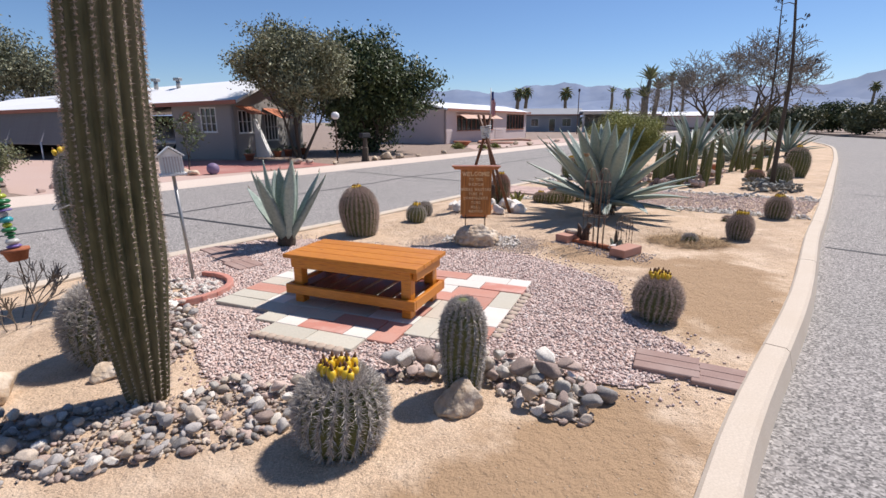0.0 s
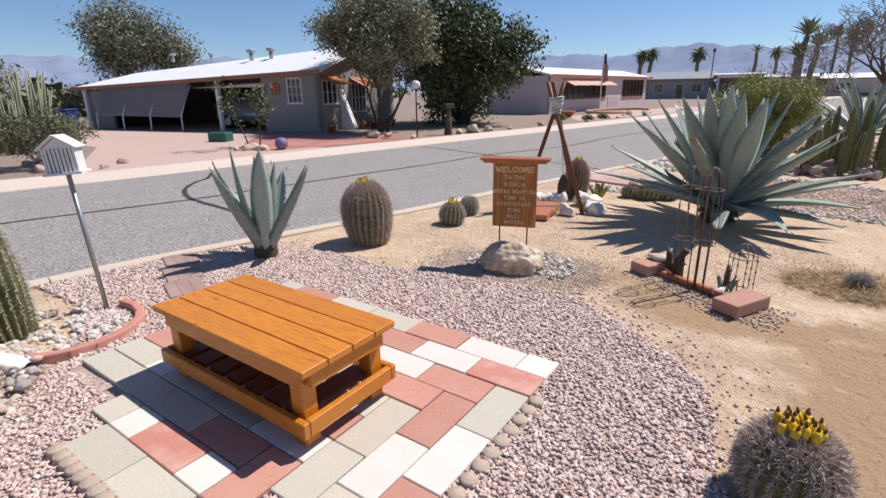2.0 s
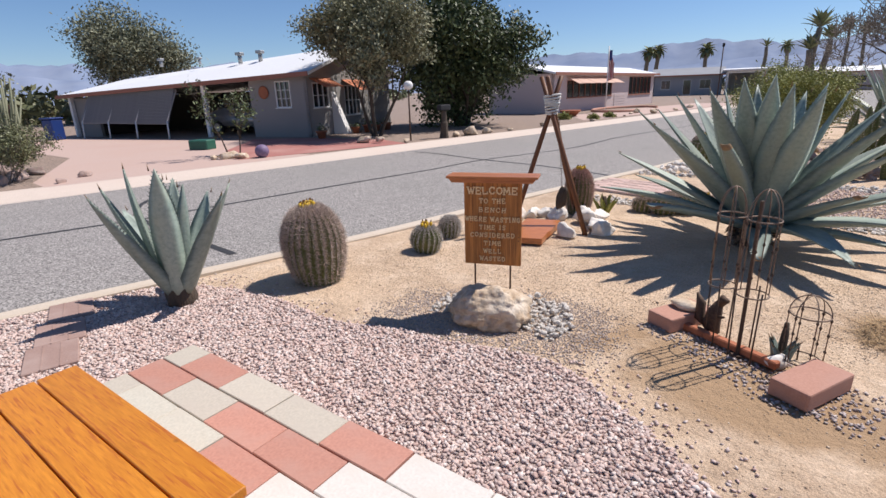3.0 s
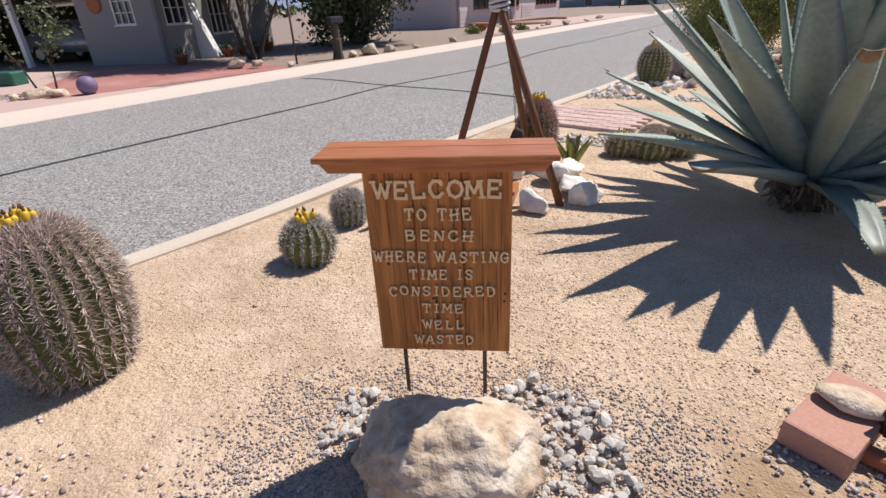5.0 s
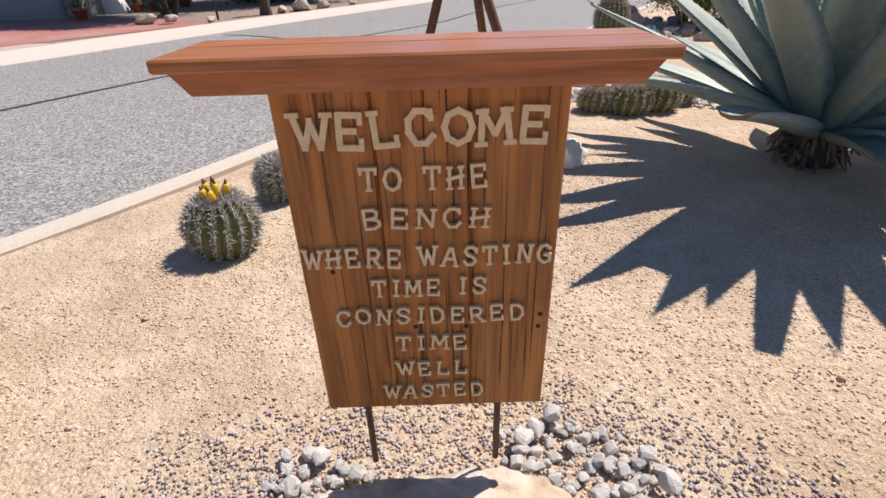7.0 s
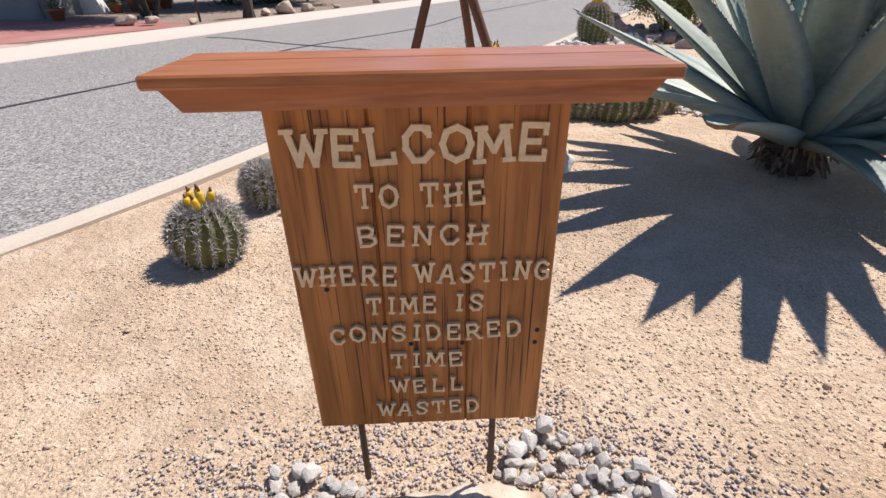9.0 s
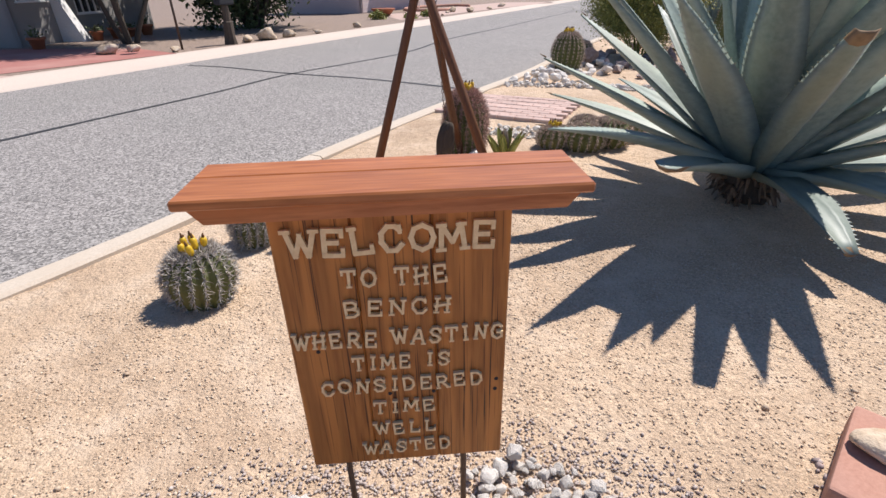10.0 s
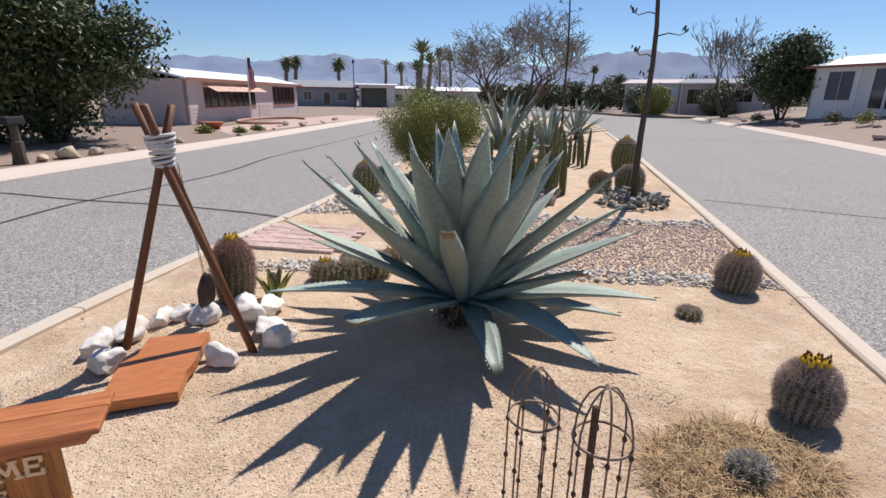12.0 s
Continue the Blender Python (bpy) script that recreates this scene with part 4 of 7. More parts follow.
def agave(name, x, y, leaves, label, mat, z=None, seed=1, group="", stem=0.12, taper=1.9):
    """leaves: (turn, rise, length, width, droop, foot height) and, for a broken leaf, the share that is left of it."""
    a = thing(name, pose(x, y, lie(x, y) if z is None else z), label, "agave", group)
    v, f = lathe_data([(stem * 0.9, -0.03), (stem * 1.05, 0.05), (stem, 0.16), (stem * 0.6, 0.24)], 14, lambda w, q: 1 + 0.08 * math.sin(7 * w + 30 * q))
    piece("stem", mesh_of("stem", v, f, M_BARK, True), a, None, "dry brown agave base")
    if stem > 0.13:
        r, sets = random.Random(seed), []
        for k in range(90):
            w, h = r.uniform(0, 6.28), r.uniform(0.02, 0.2)
            d = Vector((math.cos(w), math.sin(w), 0))
            q = d * stem * 0.9 + Vector((0, 0, h))
            sets.append(tube_data([q, q + d * r.uniform(0.03, 0.07) + Vector((0, 0, 0.01)), q + d * r.uniform(0.05, 0.12) - Vector((0, 0, r.uniform(0.02, 0.08)))], [0.014, 0.012, 0.004], 4))
        piece("dead_leaf_skirt", mesh_of("dead_leaf_skirt", *joined(sets), M_DEADLEAF), a, None, "ragged dry brown leaf stubs")["kind"] = "stuff"
    for i, (turn, rise, length, width, droop, up, *left) in enumerate(leaves):
        cut = left[0] if left else 1.0
        v, f, (end, t) = leaf_data(length, width, rise, droop, curl=0.0 if left else 0.05 * math.sin(5.3 * i + seed), seed=seed * 100 + i, base=0.8, cut=cut, taper=taper)
        m = pose(0, 0, up, 0, 0, turn) @ Matrix.Translation((stem * 0.55, 0, 0))
        o = piece("leaf", mesh_of("leaf", v, f, mat, True), a, m, "broken leaf with a brown end" if left else "")
        if left:
            mid = sum((Vector(q) for q in v[88:104]), Vector()) / 16
            scab = [mid + (Vector(q) - mid) * 1.03 for q in v[88:104]]
            scab[:8] = [p.lerp(q, 0.45) for p, q in zip(scab[:8], scab[8:])]
            piece("dry_end", mesh_of("dry_end", scab, [(k, (k + 1) % 8, 8 + (k + 1) % 8, 8 + k) for k in range(8)] + [tuple(range(8, 16))], M_AGAVE_TIP, True), o, None, "brown dried leaf end")
        else:
            piece("leaf_spine", mesh_of("leaf_spine", *tube_data([end - t * 0.015, end + t * 0.035], [0.006, 0.0008], 5), M_AGAVE_TIP, True), o)
    return a


rnd = random.Random(11)
# the century plant's leaves, by where their tips stand: turn, slope of the chord, length, width, droop, broken to
CENTURY = [(-164, 17, 1.67, 0.21, 12), (163, 28, 1.54, 0.22, 4), (176, 46, 1.67, 0.24, 2), (156, 49, 1.58, 0.22, 2), (-172, 59, 1.58, 0.25, 2), (-145, 40, 1.74, 0.25, 4),
           (-140, 15, 1.46, 0.20, 8, 0.74), (-118, 36, 1.66, 0.17, 4, 0.84), (-103, -1, 1.14, 0.20, 34, 0.88), (-76, 3, 1.40, 0.25, 30), (-30, -1, 1.24, 0.20, 10), (-44, 11, 1.47, 0.24, 16),
           (-14, 21, 1.55, 0.21, 5), (-52, 40, 1.54, 0.24, 5), (-58, 48, 1.68, 0.25, 3), (-66, 27, 1.18, 0.19, 4, 0.82), (-19, 45, 1.45, 0.23, 3), (13, 52, 1.55, 0.24, 2),
           (-131, 53, 1.75, 0.27, 2), (-126, 61, 1.70, 0.28, 2), (-112, 60, 1.74, 0.28, 2), (-101, 55, 1.74, 0.26, 2), (-87, 52, 1.75, 0.26, 3), (84, 70, 1.56, 0.25, 1), (89, 63, 1.6, 0.25, 2), (54, 57, 1.6, 0.25, 2),
           (120, 54, 1.6, 0.24, 2), (132, 36, 1.6, 0.22, 4), (100, 38, 1.6, 0.22, 4), (64, 36, 1.6, 0.22, 5), (28, 30, 1.6, 0.22, 5), (4, 13, 1.55, 0.2, 8), (50, 12, 1.5, 0.2, 8), (104, 16, 1.45, 0.2, 8), (138, 14, 1.5, 0.2, 9),
           (30, 72, 1.5, 0.22, 1), (150, 74, 1.45, 0.2, 1), (-10, 70, 1.45, 0.2, 1)]
LARGE = [(turn, rise + 0.4 * droop, length - 0.05, width * (0.98 if left else 1.02), droop, 0.19, *left) for turn, rise, length, width, droop, *left in CENTURY]
agave("century_plant", 2.64, 7.62, LARGE, "huge blue-grey century plant with toothed sword leaves, some broken", M_AGAVE, seed=2, stem=0.15, taper=1.55)
SMALL = []
for ring, (n, rise, length, width, up) in enumerate(((4, 54, 0.90, 0.19, 0.12), (4, 66, 0.98, 0.19, 0.12), (3, 79, 0.96, 0.16, 0.13))):
    for i in range(n):
        SMALL.append((360 * (i + 0.5 * (ring % 2) + rnd.uniform(-0.15, 0.15)) / n, rise + rnd.uniform(-5, 5), length * rnd.uniform(0.85, 1.1), width * rnd.uniform(0.9, 1.1), -rnd.uniform(2, 14), up))
agave("young_agave", -2.17, 4.98, SMALL, "young upright blue-green agave with broad leaves beside the narrow kerb", M_AGAVE, seed=3, stem=0.11)


# ---- houses ----
def wall_holes(name, length, height, holes, m, mat, parent, thick=0.14, label=""):
    """A wall along +x from 0 to length with openings (x0, z0, x1, z1) cut through."""
    xs = sorted({0.0, length, *[h[0] for h in holes], *[h[2] for h in holes]})
    zs = sorted({0.0, height, *[h[1] for h in holes], *[h[3] for h in holes]})
    bm = bmesh.new()
    for i in range(len(xs) - 1):
        for j in range(len(zs) - 1):
            cx, cz = (xs[i] + xs[i + 1]) / 2, (zs[j] + zs[j + 1]) / 2
            if any(h[0] < cx < h[2] and h[1] < cz < h[3] for h in holes):
                continue
            box((xs[i + 1] - xs[i], thick, zs[j + 1] - zs[j]), pose(cx, thick / 2, cz), 0, bm)
    bmesh.ops.remove_doubles(bm, verts=bm.verts, dist=0.001)
    ob = part(name, bm, mat, parent, label)
    ob.matrix_basis = m
    return ob


def window(parent, m, w, h, nx=3, ny=2, awning=None, deep=0.7, frame_mat=None):
    """A window at the wall's outer face (y = 0, outside is -y), its lower left corner at the origin of m."""
    win = new("window")
    win.parent = parent
    win.matrix_basis = m
    part("window_pane", box((w, 0.012, h), pose(w / 2, 0.06, h / 2)), M_GLASS, win)
    bm = bmesh.new()
    t = 0.045
    for i in range(nx + 1):
        box((t if i in (0, nx) else t * 0.5, 0.05, h), pose(w * i / nx, 0.02, h / 2), 0, bm)
    for j in range(ny + 1):
        box((w + t, 0.046, t if j in (0, ny) else t * 0.5), pose(w / 2, 0.02, h * j / ny), 0, bm)
    part("window_frame", bm, frame_mat or M_WHITE, win)
    part("window_sill", box((w + 0.12, 0.10, 0.035), pose(w / 2, -0.02, -0.035)), frame_mat or M_WHITE, win)
    if awning:
        n = 5 if w < 3 else 9
        slat = None
        for i in range(n):
            at = pose(-0.15 + (w + 0.3) * (i + 0.5) / n, -deep / 2, h + 0.02 + 0.012 * (i % 2), 26, 0, 0)
            if slat is None:
                slat = part("awning_slat", box(((w + 0.3) / n * 0.98, deep * 1.15, 0.02)), awning, win, "sloping metal awning slat")
                slat.matrix_basis = at
            else:
                piece("awning_slat", slat.data, win, at)
    return win


def gable_roof(parent, x0, x1, y0, y1, eave, ridge, over=0.45, mat=None, fascia=None, thick=0.12, sag=(0.0, 0.0)):
    """sag: how much lower the eave and the ridge lie at the x0 end."""
    ym = (y0 + y1) / 2
    for s, ya in ((0, y0 - over), (1, y1 + over)):
        bm = bmesh.new()
        slope = (ridge - eave) / (ym - y0)
        low = eave - slope * over
        pts = [(x0 - over, ya, low - sag[0]), (x1 + over, ya, low), (x1 + over, ym, ridge), (x0 - over, ym, ridge - sag[1])]
        up = [bm.verts.new((x, y, z + thick)) for x, y, z in pts]
        dn = [bm.verts.new((x, y, z)) for x, y, z in pts]
        bm.faces.new(up), bm.faces.new(dn[::-1])
        for i in range(4):
            j = (i + 1) % 4
            bm.faces.new((up[i], dn[i], dn[j], up[j]))
        bmesh.ops.recalc_face_normals(bm, faces=bm.faces)
        part("roof", bm, mat or M_ROOF, parent)
        part("fascia", box((x1 - x0 + 2 * over, 0.04, 0.17), pose((x0 + x1) / 2, ya - 0.023 if not s else ya + 0.023, low + 0.06 - sag[0] / 2, 0, -math.degrees(math.atan2(sag[0], x1 - x0 + 2 * over)))), fascia or M_FASCIA, parent)


def gable_wall(parent, x, y0, y1, eave, ridge, mat):
    bm = bmesh.new()
    pts = [(y0, eave), (y1, eave), ((y0 + y1) / 2, ridge - 0.02)]
    a, b = ([bm.verts.new((q, y, z)) for y, z in pts] for q in (x, x + 0.12))
    bm.faces.new(a), bm.faces.new(b[::-1])
    for i in range(3):
        j = (i + 1) % 3
        bm.faces.new((a[i], a[j], b[j], b[i]))
    bmesh.ops.recalc_face_normals(bm, faces=bm.faces)
    part("gable", bm, mat, parent)


# The first house: a long low home with a carport under the same white roof.
H1 = thing("house", pose(-24.6, 21.5, 0.0, 0, 0, -5.0), "long low grey house with white roof, carport and orange awnings", "house")
wall_holes("wall", 2.9, 2.45, [(1.35, 1.2, 2.05, 2.2)], pose(11.75, 0, 0), M_STUCCO, H1)
wall_holes("wall", 7.0, 2.45, [(0.35, 1.15, 1.45, 2.1), (2.7, 0.75, 4.0, 2.0)], pose(14.65, 0.0, 0, 0, 0, 90), M_STUCCO, H1)
# walls inside the carport wear the shade-darkened brown
wall_holes("wall", 5.0, 2.45, [], pose(11.75, 5.14, 0, 0, 0, -90), M_CARPORT_SHADE, H1)
wall_holes("wall", 11.3, 1.95, [(3.0, 0.9, 4.3, 1.8)], pose(0.7, 5.0, 0), M_CARPORT_SHADE, H1, 0.14, "carport wall coloured dark for the shade inside")
wall_holes("wall", 1.7, 1.85, [], pose(0.4, 0.06, 0), M_STUCCO, H1)
wall_holes("wall", 6.6, 1.9, [], pose(0.54, 0.2, 0, 0, 0, 90), M_CARPORT_SHADE, H1)
wall_holes("wall", 14.25, 1.95, [], pose(0.4, 6.86, 0), M_STUCCO, H1)
gable_roof(H1, 0.4, 14.65, 0, 7.0, 2.5, 3.6, 0.4, sag=(0.5, 0.9))
gable_wall(H1, 14.5, 0, 7.0, 2.45, 3.55, M_STUCCO)
gable_wall(H1, 0.4, 0, 7.0, 1.98, 2.66, M_STUCCO)
window(H1, pose(13.1, 0, 1.2), 0.7, 1.0, 3, 3)
window(H1, pose(14.65, 0.35, 1.15, 0, 0, 90), 1.1, 0.95, 3, 2, M_AWNING)
window(H1, pose(14.65, 2.7, 0.75, 0, 0, 90), 1.3, 1.25, 4, 2, M_AWNING, 0.9)
for x, tall in ((9.3, 2.25), (0.5, 1.9)):
    part("carport_post", box((0.17, 0.17, tall), pose(x, -0.05, tall / 2), 0.01), M_WHITE, H1)
shade = part("shade_slat", box((5.7, 0.02, 0.07), pose(0, 0, 0, 34, 0, 0)), M_AWNING_GREY, H1, "slanting grey carport shade slat")
shade.matrix_basis = pose(4.95, -0.2, 2.08, 0, -2, 0)
for i in range(1, 25):
    piece("shade_slat", shade.data, H1, pose(4.95, -0.2 - 0.027 * i, 2.08 - 0.058 * i, 0, -2 + 0.12 * i, 0))
for x in (2.2, 4.0, 5.8, 7.75):
    tube("shade_strut", [(x, -0.86, 0.72), (x, -0.1, 2.05)], 0.03, M_WHITE, H1, 6)
    tube("shade_strut", [(x, -0.86, 0.76), (x + 0.12, -1.0, 0.0)], 0.035, M_WHITE, H1, 6)
bm = bmesh.new()
pts = [(14.655, 1.62, 0.0), (15.35, 1.62, 0.0), (14.655, 1.62, 1.75)]
a, b = ([bm.verts.new((x, y + q, z)) for x, y, z in pts] for q in (0, 0.3))
bm.faces.new(a), bm.faces.new(b[::-1])
for i in range(3):
    bm.faces.new((a[i], a[(i + 1) % 3], b[(i + 1) % 3], b[i]))
bmesh.ops.recalc_face_normals(bm, faces=bm.faces)
part("buttress", bm, M_WHITE, H1, "pale sloping buttress")
piece("wall_ornament", mesh_of("wall_ornament", *lathe_data([(0.10, 0.0), (0.24, 0.0), (0.26, 0.03), (0.22, 0.05), (0.10, 0.02)], 18), M_TERRACOTTA, True), H1, pose(12.5, -0.01, 1.8, 90, 0, 0), "round red wall ornament")
for x, y, s in ((6.6, 2.6, 0.2), (9.5, 2.2, 0.3), (10.6, 2.3, 0.3), (4.0, 2.6, 0.25)):
    zr = 2.45 + 1.1 * y / 3.5
    tube("roof_vent", [(x, y, zr), (x, y, zr + s * 1.3)], s * 0.32, M_METAL, H1, 10)
    part("vent_cap", box((s, s, s * 0.45), pose(x, y, zr + s * 1.4), 0.02), M_METAL, H1)

# The second house: pale pink with lap siding, its long side on the street.
H2 = thing("house", pose(-1.7, 36.0, 0.0, 0, 0, 65.6), "pale pink house with lap siding, white roof and tan awning", "house")
wall_holes("wall", 18.4, 2.5, [(1.9, 0.95, 9.2, 2.05), (12.6, 0.9, 17.6, 2.3)], pose(0, 0, 0), M_SIDING, H2)
wall_holes("wall", 5.0, 2.5, [], pose(0.0, 5.0, 0, 0, 0, -90), M_SIDING, H2)
wall_holes("wall", 18.4, 2.5, [], pose(0, 4.9, 0), M_SIDING, H2)
wall_holes("wall", 5.0, 2.5, [], pose(18.4, 0.0, 0, 0, 0, 90), M_SIDING, H2)
gable_roof(H2, 0, 18.4, 0, 5.0, 2.5, 3.05, 0.35)
window(H2, pose(1.9, 0, 0.95), 7.3, 1.1, 8, 1, M_TAN_AWNING, 0.9, M_FASCIA)
window(H2, pose(12.6, 0, 0.9), 5.0, 1.4, 6, 1, None, 0.9, M_FASCIA)
for i in range(5):
    part("siding_board", box((1.6, 0.03, 0.17), pose(0.9, -0.016, 0.12 + 0.2 * i)), M_SIDING, H2)
    part("siding_board", box((2.2, 0.03, 0.17), pose(10.8, -0.016, 0.12 + 0.2 * i)), M_SIDING, H2)


# ---- trees ----
def limbs(rnd, base, direction, length, radius, depth, spread, out, tips, sides=6, bend=0.25, ratio=0.72, thin=0.004, lift=(-0.2, 0.9)):
    """Branching limbs: tapered tubes into out, ends into tips."""
    n = 4
    pts, rad = [Vector(base)], [radius]
    d = Vector(direction).normalized()
    for i in range(n):
        d = (d + Vector((rnd.uniform(-1, 1), rnd.uniform(-1, 1), rnd.uniform(-0.6, 1))) * bend * 0.5).normalized()
        pts.append(pts[-1] + d * (length / n))
        rad.append(max(thin, radius * (1 - 0.45 * (i + 1) / n)))
    out.append(tube_data(pts, rad, sides if depth > 1 else 4, False))
    if depth <= 0:
        tips.append(pts[-1])
        return
    if depth < 3:
        tips.append(pts[2])
    for k in range(rnd.choice((2, 3, 3))):
        side = Vector((rnd.uniform(-1, 1), rnd.uniform(-1, 1), rnd.uniform(*lift))).normalized()
        limbs(rnd, pts[-1] if k else pts[-2], d + side * spread, length * ratio * rnd.uniform(0.8, 1.15), rad[-1] * 0.8, depth - 1, spread, out, tips, sides, bend, ratio, thin, lift)


def leaf_cloud(rnd, tips, per, spread, size):
    """Many small folded leaves round the tips."""
    verts, faces = [], []
    for t in tips:
        for i in range(per):
            p = t + Vector((rnd.gauss(0, 1), rnd.gauss(0, 1), rnd.gauss(0, 0.8))) * spread
            a = Vector((rnd.uniform(-1, 1), rnd.uniform(-1, 1), rnd.uniform(-1, 1))).normalized()
            b = a.cross(Vector((rnd.uniform(-1, 1), rnd.uniform(-1, 1), rnd.uniform(-1, 1)))).normalized()
            s = size * rnd.uniform(0.6, 1.4)
            o = len(verts)
            verts += [p - a * s, p + b * s * 0.45, p + a * s, p - b * s * 0.45]
            faces.append((o, o + 1, o + 2, o + 3))
    return verts, faces


def tree(name, x, y, label, trunks, length, radius, depth, spread, leaf, per, cloud, size, seed, z=0.0, ratio=0.72, category="tree", bark=None, up=1.0, lean=0.35, group="", fill=None, thin=0.004, lift=(-0.2, 0.9)):
    rnd = random.Random(seed)
    t = thing(name, pose(x, y, z), label, category, group)
    out, tips = [], []
    for k in range(trunks):
        a = 2 * math.pi * (k + rnd.random() * 0.5) / trunks
        limbs(rnd, (0.12 * math.cos(a) * (trunks > 1), 0.12 * math.sin(a) * (trunks > 1), -0.05), (lean * math.cos(a), lean * math.sin(a), up), length, radius, depth, spread, out, tips, ratio=ratio, thin=thin, lift=lift)
    thick = [q for q in out if (Vector(q[0][0]) - Vector(q[0][len(q[0]) // 5 // 2])).length > max(0.03, 3 * thin)] if not leaf else out
    piece("trunk", mesh_of("trunk", *joined(thick), bark or M_BARK, True), t)
    if not leaf:
        piece("crown", mesh_of("crown", *joined([q for q in out if not any(q is k for k in thick)]), M_TWIG, True), t, None, "fine leafless twigs")["kind"] = "stuff"
    if fill:
        n, fz, fr, fh = fill
        while n:
            q = Vector((rnd.uniform(-1, 1), rnd.uniform(-1, 1), rnd.uniform(-1, 1)))
            edge_r = 0.76 + 0.55 * noise.noise(q.normalized() * 2.0 + Vector((seed, 0, 0))) + 0.28 * noise.noise(q.normalized() * 5.5 + Vector((seed, 3, 0)))
            if q.length < edge_r and (q.length > 0.45 or rnd.random() < 0.3):
                tips.append(Vector((q.x * fr, q.y * fr, fz + q.z * fh)))
                n -= 1
    if leaf:
        piece("crown", mesh_of("crown", *leaf_cloud(rnd, tips, per, cloud, size), leaf), t)["kind"] = "stuff"
    return t


tree("shade_tree", -7.3, 20.6, "rounded olive-green tree with several slim trunks in a front yard", 4, 1.9, 0.08, 4, 0.7, M_LEAF_OLIVE, 72, 0.22, 0.066, 5, lean=0.34, fill=(260, 3.7, 2.3, 1.9))
tree("shade_tree", -5.3, 26.3, "large dark green evergreen tree with low spreading branches", 6, 1.9, 0.12, 4, 0.85, M_LEAF_DARK, 58, 0.30, 0.10, 8, lean=0.6, fill=(560, 3.2, 3.7, 3.3))
tree("sapling", -8.9, 14.1, "thin young tree with sparse leaves", 2, 0.75, 0.025, 3, 0.6, M_LEAF_DARK, 14, 0.10, 0.05, 9)
tree("mesquite_tree", 17.4, 33.2, "bare spreading mesquite tree with many fine grey twigs", 4, 2.3, 0.27, 7, 1.0, None, 0, 0, 0, 13, bark=M_BARK, lean=1.15, ratio=0.77, thin=0.013, lift=(-0.45, 0.62))
tree("bare_tree", 45.6, 41.2, "leafless dark-limbed tree beside the wide street", 3, 2.7, 0.2, 6, 0.8, None, 0, 0, 0, 21, z=0.2, bark=M_BARK, lean=0.6, ratio=0.76, thin=0.02)
tree("citrus_tree", 40.3, 31.8, "rounded dark green tree before a house", 3, 1.6, 0.12, 3, 0.8, M_LEAF_DARK, 90, 0.42, 0.13, 23, z=0.35, lean=0.5, fill=(190, 3.9, 2.6, 2.35))
tree("pine_tree", -36.4, 36.4, "tall dusty grey-green tree behind the house", 4, 2.6, 0.2, 4, 0.7, M_LEAF_DUST, 60, 0.6, 0.12, 25, lean=0.5, fill=(170, 6.4, 3.6, 2.8))
tree("pine_tree", -39.5, 25.5, "rounded green tree behind the driveway", 3, 1.5, 0.15, 3, 0.7, M_LEAF_DUST, 90, 0.6, 0.14, 26, lean=0.4)
tree("shrub", 44.0, 48.9, "bright yellow-green rounded shrub in a yard", 6, 0.9, 0.05, 2, 0.7, M_LEAF_LIGHT, 120, 0.3, 0.13, 27, z=0.1, lean=0.5, category="shrub", fill=(60, 1.5, 1.25, 1.3))
tree("palo_verde_bush", 5.05, 14.7, "feathery yellow-green bush with fine stems on the median", 16, 0.7, 0.02, 3, 0.55, M_LEAF_LIGHT, 110, 0.12, 0.02, 28, fill=(420, 0.9, 0.96, 0.8), lean=0.5, category="shrub", bark=M_LEAF_LIGHT)
tree("grey_bush", -11.3, 9.6, "dry grey-green bush beside the driveway", 16, 0.5, 0.012, 3, 0.6, M_LEAF, 22, 0.10, 0.03, 29, lean=0.7, category="shrub", bark=M_TWIG)
tree("dry_shrub", -3.45, 2.25, "small leafless twiggy shrub in the median", 10, 0.22, 0.006, 3, 0.6, None, 0, 0, 0, 30, lean=0.7, category="shrub", bark=M_TWIG)


for az, r, tall, wide, leaf, seed in ((30.5, 96, 2.2, 2.6, M_LEAF, 61), (33.0, 80, 2.0, 2.4, M_LEAF, 62), (35.6, 86, 2.3, 2.6, M_LEAF_DARK, 63), (38.3, 72, 1.9, 2.2, M_LEAF, 64), (40.4, 88, 2.9, 3.0, M_LEAF, 65), (46.0, 76, 2.2, 2.4, M_LEAF, 66), (47.8, 84, 2.8, 2.6, M_LEAF_DARK, 67), (27.0, 104, 2.3, 2.8, M_LEAF, 68), (42.4, 67, 1.1, 0.9, M_LEAF_DUST, 69), (49.5, 66, 1.9, 1.5, M_LEAF_DUST, 71), (51.5, 72, 2.4, 2.0, M_LEAF_DUST, 72)):
    tree("desert_tree", 1.06 + r * math.sin(radians(az)), 4.11 + r * math.cos(radians(az)), "dusty green desert tree along a far street", 4, 1.1, 0.1, 3, 0.8, leaf, 60, 0.35, 0.17, seed, lean=0.5, fill=(120, tall, wide, tall * 0.85), group="far desert trees")


